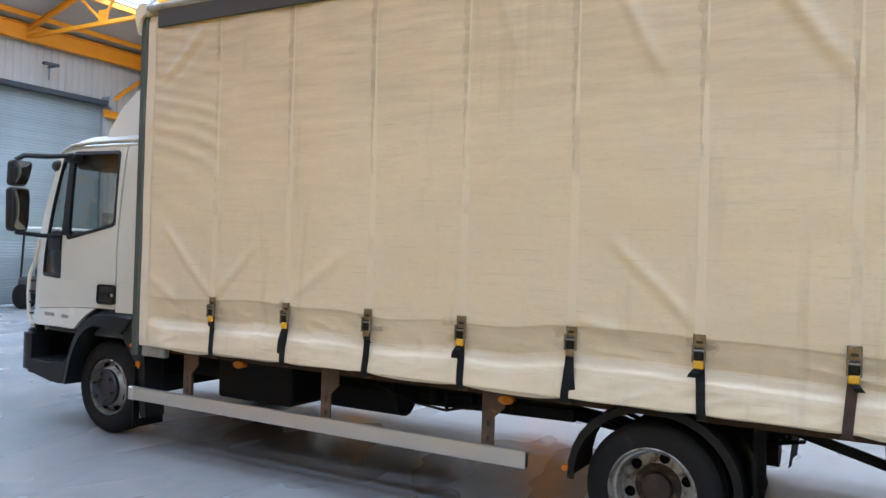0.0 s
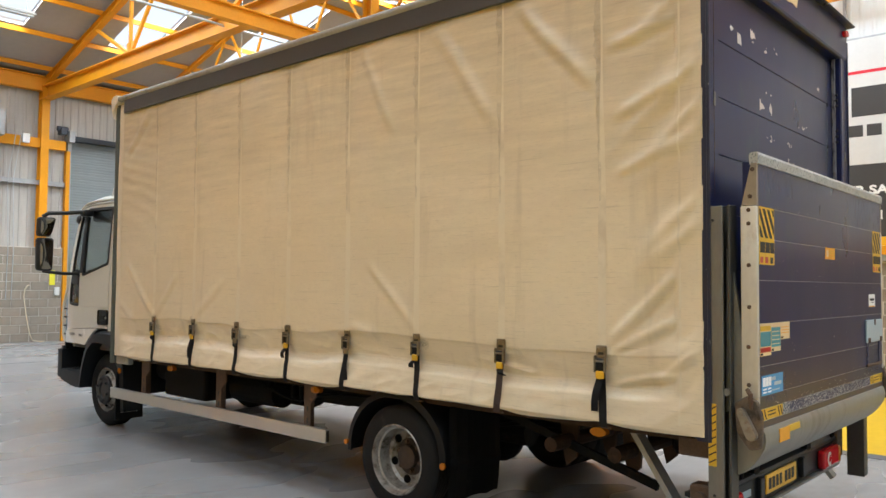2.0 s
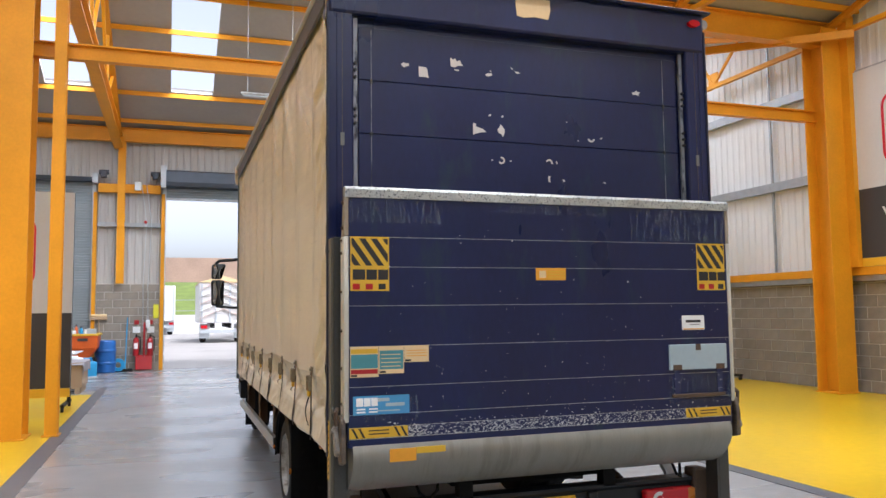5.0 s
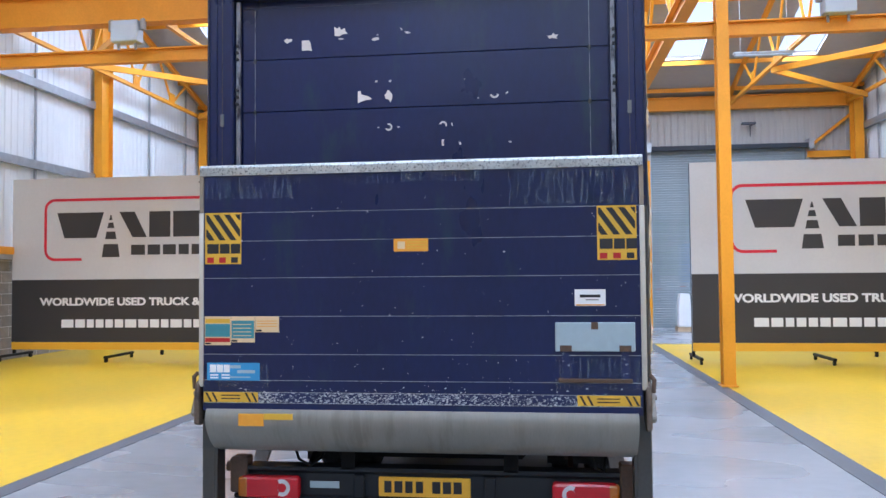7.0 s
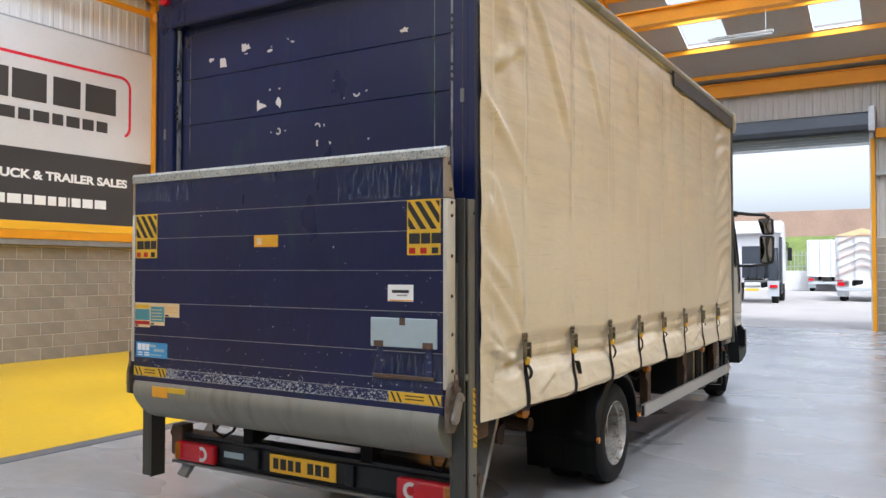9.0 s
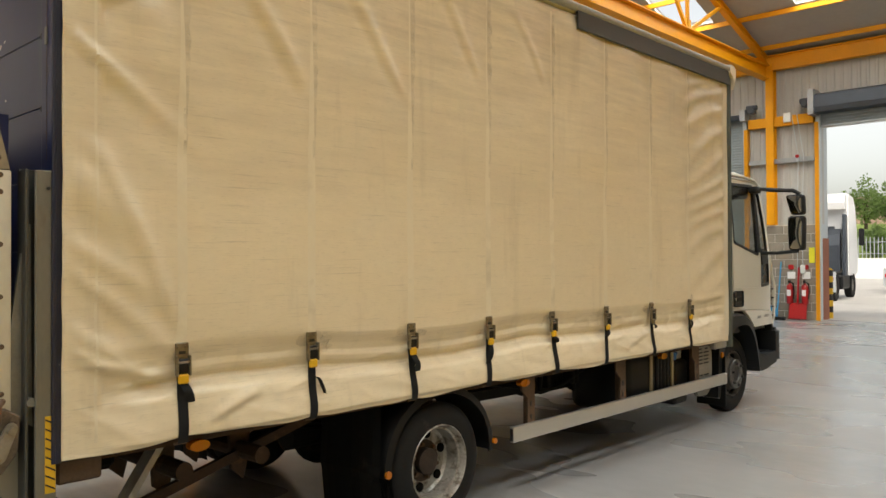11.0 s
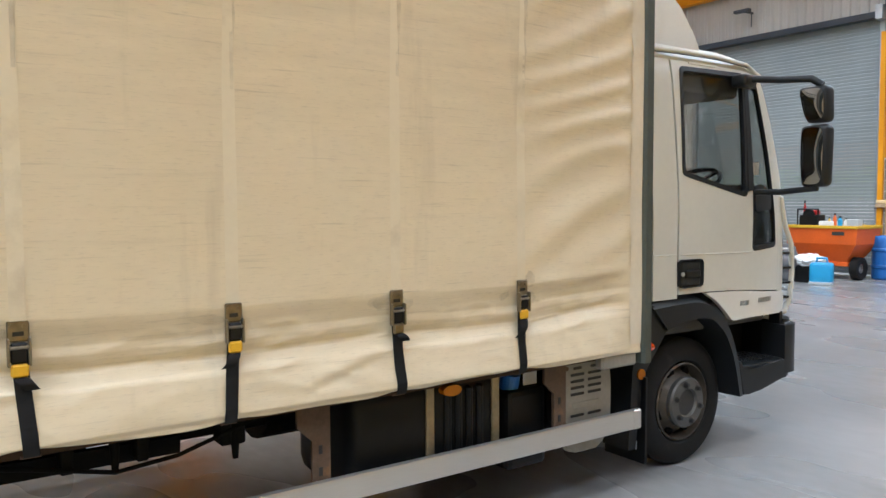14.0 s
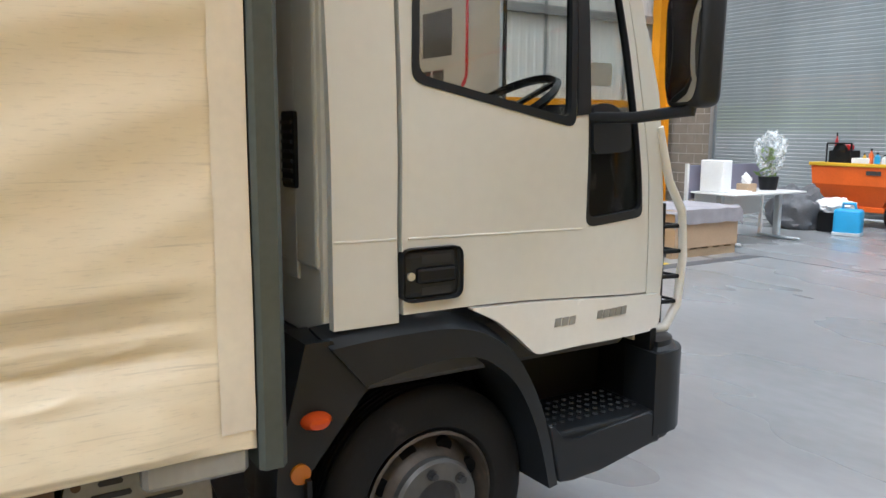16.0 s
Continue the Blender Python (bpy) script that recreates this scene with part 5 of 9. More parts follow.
for s, xs in ((-1, (-5.17, -3.05, -0.62)), (1, (-4.98, -3.02, -0.60))):
    for x in xs:
        bm = bmesh.new()
        tube(bm, (x, s * 1.14, 0.755), (x, s * 1.18, 0.755), 0.03, seg=14)
        bmesh.ops.scale(bm, vec=(1.7, 1, 0.85), space=Matrix.Translation((-x, 0, -0.755)), verts=bm.verts)
        part("side_marker", bm, AMBER, lorry, "amber side marker lamp")

# ---- tanks and boxes under the bed ----
tank = part("fuel_tank", B(-5.36, -4.52, 0.50, 1.08, 0.30, 0.80, 0.09, 3), BLACK_PLASTIC, lorry, "black plastic fuel tank with ribs", smooth=50)
for x in (-4.92, -5.30):
    bm = B(x - 0.022, x + 0.022, 1.075, 1.092, 0.36, 0.76, 0.004)
    box(bm, x - 0.022, x + 0.022, 0.6, 1.07, 0.792, 0.808)
    part("tank_strap", bm, STRAP_METAL, tank, "worn brassy metal strap")
for k in range(4):
    x = -5.02 - k * 0.062
    part("tank_rib", B(x - 0.018, x + 0.018, 1.06, 1.10, 0.34, 0.74, 0.012), BLACK_PLASTIC, tank)
bm = bmesh.new()
tube(bm, (-5.10, 0.92, 0.79), (-5.10, 0.92, 0.85), 0.055, seg=18)
part("filler_cap", bm, BLACK_PLASTIC, tank)
tank2 = part("additive_tank", B(-5.66, -5.40, 0.55, 1.06, 0.26, 0.66, 0.03, 2), BLACK_PLASTIC, lorry, "black additive tank with blue cap")
bm = bmesh.new()
tube(bm, (-5.47, 0.98, 0.66), (-5.47, 1.0, 0.74), 0.05, seg=18)
part("tank_cap", bm, BLUE_PLASTIC, tank2, "blue plastic cap")
part("tank_label", B(-5.64, -5.55, 1.0, 1.004, 0.665, 0.74), SIGN_WHITE, tank2)
bm = bmesh.new()
sh = []
for k in range(48):
    a = 2 * math.pi * k / 48
    u, v = math.cos(a), math.sin(a)
    sh.append((-5.90 + 0.185 * math.copysign(abs(u) ** 0.42, u), 0.555 + (0.275 if v > 0 else 0.265) * math.copysign(abs(v) ** 0.72, v)))
prism(bm, sh, "y", 1.06, 1.10)
bmesh.ops.bevel(bm, geom=[e for e in bm.edges if abs(e.verts[0].co.y - e.verts[1].co.y) < 1e-4], offset=0.012, segments=2, affect="EDGES")
shield = part("exhaust_shield", bm, SHIELD, lorry, "grey slotted exhaust heat shield", smooth=40)
for r in range(6):
    for c in range(2):
        x, z = -5.835 - c * 0.125, 0.735 - (r if r < 5 else 7.3) * 0.034
        w = 0.026 if r == 0 else 0.045
        bm = bmesh.new()
        prism(bm, [(x - w, z - 0.007), (x + w, z - 0.007), (x + w + 0.004, z), (x + w, z + 0.007), (x - w, z + 0.007), (x - w - 0.004, z)], "y", 1.097, 1.1035)
        part("slot", bm, INK, shield)
part("raised_bar", B(-5.99, -5.80, 1.10, 1.104, 0.525, 0.555, 0.002), SHIELD, shield)
for x, z in ((-5.755, 0.74), (-6.03, 0.76), (-5.79, 0.36)):
    part("shield_bolt", tube(bmesh.new(), (x, 1.095, z), (x, 1.108, z), 0.012, seg=10), RUST, shield)
bm = bmesh.new()
tube(bm, (-5.9, 0.55, 0.55), (-5.9, 1.03, 0.55), 0.22, seg=24)
part("silencer", bm, CHASSIS, lorry)
for x in (-0.62, -1.05):
    part("underbody_tube", tube(bmesh.new(), (x, -1.0, 0.60), (x, 1.0, 0.60), 0.045, seg=12), RAVE, lorry)
    for y in (-0.78, -0.3, 0.3, 0.78):
        bm = bmesh.new()
        prism(bm, [(x - 0.07, 0.80), (x + 0.07, 0.80), (x + 0.05, 0.50), (x - 0.02, 0.44), (x - 0.05, 0.55)], "y", y - 0.012, y + 0.012)
        part("hanging_bracket", bm, RAVE, lorry)
part("underbody_stay", beam(bmesh.new(), (-1.7, 0.85, 0.78), (-0.45, 0.8, 0.42), 0.03, 0.05), RAVE, lorry)
part("underbody_stay", beam(bmesh.new(), (-1.7, -0.85, 0.78), (-0.45, -0.8, 0.42), 0.03, 0.05), CHASSIS, lorry)
part("brake_chamber", tube(bmesh.new(), (-1.95, 0.35, 0.50), (-1.65, 0.35, 0.50), 0.09, seg=16), CHASSIS, lorry)
part("brake_chamber", tube(bmesh.new(), (-1.95, -0.35, 0.50), (-1.65, -0.35, 0.50), 0.09, seg=16), CHASSIS, lorry)
part("battery_box", B(-5.50, -4.78, -1.05, -0.55, 0.47, 0.78, 0.03, 2), CHASSIS, lorry, "dirty black battery box")
for y, x0, x1, r, z in ((-0.75, -4.65, -4.0, 0.13, 0.60), (-0.72, -6.05, -5.6, 0.12, 0.66)):
    bm = bmesh.new()
    tube(bm, (x0, y, z), (x1, y, z), r, seg=20)
    part("air_tank", bm, CHASSIS, lorry)
bm = bmesh.new()
tube(bm, (-4.10, 0.84, 0.80), (-4.10, 0.84, 0.60), 0.042, seg=16)
tube(bm, (-4.10, 0.84, 0.60), (-4.10, 0.84, 0.53), 0.018, 0.012, seg=10)
part("air_dryer", bm, CHASSIS, lorry)
bm = bmesh.new()
pipe(bm, [(-3.1, 0.6, 0.70), (-3.4, 0.62, 0.58), (-3.7, 0.62, 0.57), (-3.95, 0.66, 0.70), (-4.15, 0.7, 0.78)], 0.012)
part("air_hose", bm, CHASSIS, lorry)
part("air_hose", pipe(bmesh.new(), [(-3.2, -0.6, 0.72), (-3.55, -0.6, 0.6), (-4.0, -0.6, 0.62), (-4.3, -0.6, 0.76)], 0.012), CHASSIS, lorry)
for s in (-1, 1):
    part("subframe_rail", B(-4.62, -2.72, s * 0.80, s * 0.85, 0.70, 0.79), CHASSIS, lorry)
    part("subframe_rail", beam(bmesh.new(), (-2.72, s * 0.9, 0.66), (-3.9, s * 0.72, 0.60), 0.04, 0.07), CHASSIS, lorry)
    for x in (-3.45, -3.72, -4.05):
        part("pipe_clip", B(x - 0.025, x + 0.025, s * 0.78, s * 0.88, 0.60, 0.70, 0.008), CHASSIS, lorry)
    part("drain_tap", tube(bmesh.new(), (-3.62, s * 0.86, 0.70), (-3.62, s * 0.86, 0.57), 0.022, 0.012, seg=10), CHASSIS, lorry)
    part("brake_pipe", pipe(bmesh.new(), [(-2.95, s * 0.88, 0.72), (-3.3, s * 0.9, 0.66), (-3.62, s * 0.87, 0.575), (-3.85, s * 0.88, 0.60), (-4.2, s * 0.88, 0.70)], 0.009), CHASSIS, lorry)
part("valve_block", B(-3.55, -3.25, 0.50, 0.72, 0.60, 0.76, 0.02), CHASSIS, lorry)
part("valve_block", B(-3.2, -2.9, -0.72, -0.5, 0.60, 0.76, 0.02), CHASSIS, lorry)
for s in (-1, 1):
    b = part("front_mudflap", B(-6.36, -6.345, s * 0.82, s * 1.12, 0.13, 0.62), BLACK_PLASTIC, lorry, "black front mudflap")
    part("brand_bar", B(-6.345, -6.342, s * 0.88, s * 1.06, 0.2, 0.25), SIGN_WHITE, b)

# ---- rear frame and roller door ----
RC, RW = -0.026, 1.225       # the rear frame's middle and half its width
FRAME_AT, DOOR_AT, LIFT_AT = Vector((0.046, RC, 0)), Vector((0.042, RC, 0)), Vector((0.018, RC, 0))
for s in (-1, 1):
    bm = B(-0.10, 0.0, s * (RW - 0.135), s * (RW - 0.035), 0.80, 3.40, 0.008)
    box(bm, -0.065, 0.001, s * (RW - 0.04), s * (RW + 0.004), 0.80, 3.38)
    p = part("rear_post", bm, NAVY, lorry, "navy rear corner post")
    p.location = FRAME_AT
    part("post_edge", B(-0.03, 0.008, s * (RW + 0.005), s * (RW + 0.012), 0.80, 3.35), EDGE_DARK, p, "chipped dark navy edge")
    part("edge_bead", B(-0.006, 0.011, s * (RW + 0.002), s * (RW + 0.015), 0.80, 3.35, 0.003), EDGE_DARK, p, "scuffed dark edge")
    part("guide_strip", B(-0.055, -0.035, s * (RW - 0.165), s * (RW - 0.142), 1.0, 3.20), GUIDE, p, "chipped metal door guide")
    part("post_line", B(0.0, 0.0015, s * (RW - 0.0735), s * (RW - 0.071), 2.0, 3.3), HINGE, p)
    part("post_tab", B(0.0, 0.006, s * (RW - 0.083), s * (RW - 0.062), 2.465, 2.535), STEEL_GREY, p)
    for z in (2.60, 2.64, 2.68, 2.86, 2.90, 2.94):
        part("guide_bolt", tube(bmesh.new(), (-0.04, s * (RW - 0.15), z), (-0.02, s * (RW - 0.15), z), 0.009, seg=8), INK, p)
hd = part("rear_header", B(-0.15, 0.02, -RW - 0.01, RW + 0.01, 3.205, 3.475, 0.02, 2), NAVY, lorry, "navy rear header over the roller door")
hd.location = (0.035, RC, 0)
bm = bmesh.new()
prism(bm, [(-0.14, 3.455), (0.06, 3.455), (0.07, 3.465), (0.0, 3.50), (-0.14, 3.505)], "y", -RW - 0.03, RW + 0.03)
part("rain_lip", bm, NAVY, hd)
bm = bmesh.new()
prism(bm, [(-0.10, 3.308), (-0.055, 3.30), (0.02, 3.312), (0.105, 3.304), (0.122, 3.36), (0.118, 3.425), (-0.108, 3.43), (-0.106, 3.36)], "x", 0.02, 0.0235)
part("header_sticker", bm, STICKER_CREAM, hd, "torn cream sticker")
for y in (-RW + 0.08, RW - 0.08):
    bm = bmesh.new()
    tube(bm, (0.015, y, 3.392), (0.045, y, 3.392), 0.028, seg=14)
    bmesh.ops.scale(bm, vec=(1, 1.5, 0.8), space=Matrix.Translation((0, -y, -3.392)), verts=bm.verts)
    part("marker_lamp", bm, RED_LENS, hd, "red marker lamp")
door = part("roller_door", B(-0.075, -0.068, -RW + 0.13, RW - 0.13, 1.0, 3.21), NAVY, lorry, "navy roller shutter door with peeled sticker marks")
door.location = DOOR_AT
for k in range(8):
    z1 = 3.16 - k * 0.305
    z0 = max(1.0, z1 - 0.301)
    part("door_panel", B(-0.068, -0.052, -RW + 0.176, RW - 0.176, z0, z1, 0.002), NAVY, door)
for y in (-0.976, 0.946):
    part("hinge_line", B(-0.052, -0.0505, y - 0.0016, y + 0.0016, 1.9, 3.15), GUIDE, door)
    for z in (2.85, 2.55, 2.24):
        part("hinge", B(-0.052, -0.046, y - 0.009, y + 0.009, z - 0.014, z + 0.014, 0.003), COLUMN, door)


def peeled(y, z, pts, k=1.0):
    """A pale patch where a letter was pulled off the door; pts are in centimetres round its middle."""
    bm = bmesh.new()
    prism(bm, [(y - RC + 0.01 * k * u, z + 0.01 * k * v) for u, v in pts], "x", -0.052, -0.0505)
    part("peeled_patch", bm, PEEL, door)


def hook(y, z, r, a0, a1, w=0.9):
    """A curved remnant of a letter."""
    n = 9
    a = [radians(a0 + (a1 - a0) * k / (n - 1)) for k in range(n)]
    peeled(y, z, [(r * math.cos(t), r * math.sin(t)) for t in a] + [((r - w) * math.cos(t), (r - w) * math.sin(t)) for t in a[::-1]])


peeled(-0.803, 2.965, [(-2.6, 0.1), (-0.8, 1.5), (0.3, 0.9), (2.2, 1.0), (2.4, -0.3), (0.6, -0.8), (-0.6, -1.7)])
peeled(-0.692, 2.932, [(-3.0, 3.1), (1.2, 3.0), (2.3, 1.6), (2.5, -0.8), (3.2, -3.2), (0.2, -2.7), (-2.9, -2.9)])
peeled(-0.492, 3.0, [(-3.6, 3.4), (-1.8, 2.3), (-0.4, 3.2), (0.4, 1.4), (2.6, 2.4), (3.0, 0.4), (4.4, -0.8), (1.2, -1.1), (-0.8, -2.2), (-3.4, -1.8)])
peeled(-0.488, 2.962, [(-1.6, 0.4), (1.4, 0.3), (1.1, -0.4), (-1.4, -0.2)])
peeled(-0.287, 2.952, [(-2.2, 0.0), (-0.6, 0.9), (2.0, 1.0), (2.2, -0.2), (0.2, -0.9), (-1.6, -0.8)])
peeled(-0.275, 2.975, [(-0.7, 0.2), (0.6, 0.4), (0.3, -0.4)])
peeled(-0.127, 3.003, [(-1.7, 0.9), (-0.6, 0.3), (-0.2, -0.7), (-1.1, -0.4)])
peeled(-0.102, 2.985, [(-1.7, 0.2), (0.4, 0.3), (2.2, -0.7), (-0.2, -1.0)])
peeled(0.720, 2.922, [(-3.0, 0.4), (-0.6, 0.6), (0.2, 1.9), (1.5, 0.8), (3.3, 0.9), (2.0, -0.3), (2.4, -1.5), (-0.2, -0.9), (-1.8, -1.3)])
peeled(-0.352, 2.618, [(-3.9, 3.6), (-2.0, 3.4), (-2.2, 1.8), (-0.2, 1.2), (2.4, 0.4), (4.4, -1.2), (0.6, -1.7), (-2.4, -2.6), (-3.9, -3.4)])
peeled(-0.213, 2.622, [(-0.3, 3.6), (1.0, 2.2), (2.3, 0.6), (2.2, -1.6), (1.2, -3.9), (0.2, -2.2), (-1.6, -1.6), (-2.3, 0.4), (-1.0, 1.8)])
for y, z in ((-0.283, 2.706), (-0.203, 2.705)):
    peeled(y, z, [(-1.1, 0.0), (0.0, 0.9), (1.0, 0.4), (0.1, -0.6)])
hook(0.392, 2.612, 2.6, 190, 350, 1.1)
peeled(0.461, 2.614, [(-1.0, -0.2), (0.5, 0.8), (1.0, 0.2), (-0.2, -0.6)])
peeled(0.300, 2.590, [(-0.6, 0.5), (0.6, 0.2), (0.1, -0.6)])
hook(-0.213, 2.442, 2.2, -150, 110, 1.0)
hook(0.100, 2.443, 2.3, -20, 160, 1.0)
peeled(0.150, 2.446, [(-0.5, 0.9), (0.4, 0.7), (0.6, -0.8), (-0.2, -0.7)])
for y in (-0.272, -0.155):
    peeled(y, 2.441, [(-0.9, 0.1), (0.4, 0.4), (0.8, -0.2), (-0.3, -0.4)])
peeled(0.097, 2.343, [(-0.6, 1.9), (1.0, 1.8), (0.4, 0.2), (0.9, -1.8), (-0.5, -1.6)])
peeled(0.195, 2.337, [(-0.8, 0.9), (0.6, 0.6), (0.9, -0.6), (-0.2, -0.8)])
peeled(0.477, 2.337, [(-1.1, 0.4), (0.4, 0.6), (1.0, -0.4), (-0.2, -0.5)])
peeled(0.224, 2.701, [(-0.6, 0.2), (0.5, 0.3), (0.2, -0.4)])

# ---- tail lift ----
PX0, PX1, PZ0, PZ1 = 0.175, 0.245, 0.872, 2.19
lift = part("tail_lift", B(PX0, PX1 - 0.006, -1.172, 1.172, PZ0, PZ1 - 0.03), NAVY, lorry, "navy tail lift platform folded up against the rear")
lift.location = LIFT_AT
seams = [0.872, 0.915, 0.972, 1.036, 1.176, 1.380, 1.588, 1.789, 1.944, 2.15]
for a, b in zip(seams, seams[1:]):
    mt = CHIPPED if abs(a - 0.915) < 1e-6 else NAVY
    part("platform_plank", B(PX1 - 0.006, PX1 + 0.001, -1.166, 1.166, a + 0.0015, b - 0.0015, 0.0008), mt, lift)
    if a > 0.9:
        # pale strip in the seam paints in a thin highlight
        part("painted_glint", B(PX1 - 0.006, PX1 - 0.001, -1.166, 1.166, a - 0.0015, a + 0.0015), SCUFFED, lift)
bm = bmesh.new()
prism(bm, [(PX1 - 0.034, 2.19), (PX1 - 0.028, 2.201), (PX1 + 0.004, 2.205), (PX1 + 0.012, 2.19), (PX1 + 0.010, 2.148), (PX1 - 0.030, 2.146)], "y", -1.187, 1.187)
part("top_edge", bm, SCUFFED, lift, "scuffed bare aluminium top edge")
for y0, y1, z0, z1 in ((-1.16, -0.62, 2.02, 2.143), (0.50, 1.16, 1.96, 2.143), (0.72, 1.16, 1.0, 1.16), (-1.16, -0.8, 1.0, 1.12), (-0.4, 0.35, 2.09, 2.143)):
    part("scrape", B(PX1 + 0.0014, PX1 + 0.0018, y0, y1, z0, z1), SCRAPE, lift, "pale streaks of worn paint")
for s in (-1, 1):
    bm = B(PX0 - 0.005, PX1 + 0.004, s * 1.166, s * 1.194, 1.0, 1.945, 0.006, 2)
    part("side_edge", bm, EDGE_PALE, lift, "pale worn side edge with bolts", smooth=40)
    bm = bmesh.new()
    prism(bm, [(PX0, 1.948), (PX1 + 0.003, 1.948), (PX1 + 0.003, 2.15), (PX1 - 0.022, 2.15)], "y", s * 1.168, s * 1.190)
    part("corner_gusset", bm, GUSSET, lift, "dull brown corner gusset")
    for x, z in ((0.03, 1.09), (0.03, 1.27), (0.035, 1.46), (0.035, 1.66), (0.035, 1.86), (0.035, 1.925), (0.042, 1.99), (0.055, 2.12)):
        bm = bmesh.new()
        tube(bm, (PX0 + x, s * 1.19, z), (PX0 + x, s * 1.202, z), 0.007, 0.005, seg=8)
        tube(bm, (PX0 + x, s * 1.19, z), (PX0 + x, s * 1.1955, z), 0.0105, seg=10)
        part("bolt", bm, RUST, lift)
    # hinge bracket with its pin and the worn cap over it
    bm = bmesh.new()
    prism(bm, [(0.14, 1.0), (0.20, 1.04), (0.25, 1.02), (0.272, 0.93), (0.268, 0.80), (0.21, 0.785), (0.15, 0.86)], "y", s * 1.185, s * 1.212)
    bmesh.ops.bevel(bm, geom=bm.edges[:], offset=0.006, segments=1, affect="EDGES")
    part("hinge_bracket", bm, HINGE, lift, "rusty hinge bracket")
    bm = bmesh.new()
    ring = []
    for k in range(14):
        a = radians(26) + 2 * math.pi * k / 14
        low = k < 7
        ring.append(((0.226, 0.862) if not low else (0.178, 0.962), 0.030 if not low else 0.022, a))
    prism(bm, [(c[0] + r * math.cos(a), c[1] + r * math.sin(a)) for c, r, a in ring], "y", s * 1.21, s * 1.236)
    bmesh.ops.bevel(bm, geom=bm.edges[:], offset=0.005, segments=2, affect="EDGES")
    tube(bm, (0.182, s * 1.2, 0.955), (0.182, s * 1.246, 0.955), 0.014, seg=12)
    part("hinge_link", bm, PIN_PALE, lift, "worn grey-brown hinge link", smooth=35)
    bm = bmesh.new()
    pipe(bm, [(0.205, s * 1.215, 1.07), (0.225, s * 1.23, 1.05), (0.225, s * 1.225, 0.985)], 0.011, 8)
    part("pin_keeper", bm, RUST, lift)
    # runner column: a channel with a pale outer face, a dark slot and a thin rear flange
    bm = bmesh.new()
    prism(bm, [(0.02, s * 1.135), (0.13, s * 1.135), (0.13, s * 1.15), (0.038, s * 1.15), (0.038, s * 1.222), (0.02, s * 1.222)], "z", 0.24, 1.955)
    col = part("runner_column", bm, COLUMN, lorry, "grey steel lift runner column")
    col.location = LIFT_AT
    part("column_face", B(0.018, 0.096, s * 1.212, s * 1.231, 0.245, 1.95, 0.004), STEEL_PALE, col, "pale grey scraped outer face")
    part("column_flange", B(0.118, 0.131, s * 1.15, s * 1.222, 0.245, 1.952, 0.003), COLUMN, col)
    part("column_roller", tube(bmesh.new(), (0.107, s * 1.15, 1.05), (0.107, s * 1.225, 1.05), 0.018, seg=12), STEEL_GREY, col)
    part("warning_strip", B(0.022, 0.061, s * 1.231, s * 1.2335, 0.69, 0.99), STICKER_YELLOW, col, "yellow and black warning strip")
    for k in range(8):
        z = 0.700 + k * 0.036
        bm = bmesh.new()
        prism(bm, [(0.023, z), (0.060, z + 0.022), (0.060, z + 0.029), (0.023, z + 0.007)], "y", s * 1.2335, s * 1.2347)
        part("stripe", bm, INK, col)
    for z in (0.55, 1.88):
        part("face_rivet", tube(bmesh.new(), (0.05, s * 1.23, z), (0.05, s * 1.236, z), 0.007, seg=8), INK, col)
    bm = bmesh.new()
    prism(bm, [(0.09, 0.95), (0.15, 0.99), (0.195, 0.99), (0.185, 1.2), (0.16, 1.42), (0.115, 1.74), (0.098, 1.74), (0.095, 1.3)], "y", s * 1.162, s * 1.184)
    part("closing_arm", bm, STEEL_GREY, lorry, "worn grey folding arm").location = LIFT_AT
    bm = bmesh.new()
    beam(bm, (-0.50, s * 1.02, 0.80), (-0.05, s * 1.095, 0.21), 0.03, 0.085, up=(0, 1, 0))
    part("strut", bm, DULL_ALU, lorry, "dull aluminium diagonal strut")
    bm = B(-0.11, 0.0, s * 1.05, s * 1.15, 0.36, 0.56, 0.01)
    tube(bm, (-0.05, s * 1.15, 0.50), (-0.05, s * 1.18, 0.50), 0.03)
    part("lift_foot", bm, RUST, lorry)
    part("lift_bracket", B(-0.16, 0.02, s * 1.0, s * 1.17, 0.70, 0.80, 0.01), RUST, lorry)
bm = bmesh.new()
prof = [(0.25, 0.882), (0.262, 0.86), (0.266, 0.825), (0.260, 0.79), (0.235, 0.745), (0.20, 0.70), (0.155, 0.66), (0.11, 0.635), (0.06, 0.622), (0.02, 0.63), (0.02, 0.882)]
prism(bm, prof, "y", -1.148, 1.148)
tube_part = part("lift_beam", bm, BEAM_ALU, lorry, "dull streaked aluminium lift beam", smooth=40)
tube_part.location = LIFT_AT
part("beam_sticker", B(0.262, 0.268, -0.96, -0.82, 0.795, 0.86), STICKER_ORANGE, tube_part)
part("beam_sticker", B(0.262, 0.268, -0.818, -0.66, 0.83, 0.862), STICKER_YELLOW, tube_part)


def sticker(name, y0, y1, z0, z1, m, label="", lift_by=0.0012):
    return part(name, B(PX1 + 0.001, PX1 + 0.001 + lift_by, y0, y1, z0, z1), m, lift, label)


def on_sticker(owner, y0, y1, z0, z1, m, k=1):
    return part("print_bar", B(PX1 + 0.0022, PX1 + 0.0022 + 0.0006 * k, y0, y1, z0, z1), m, lift)


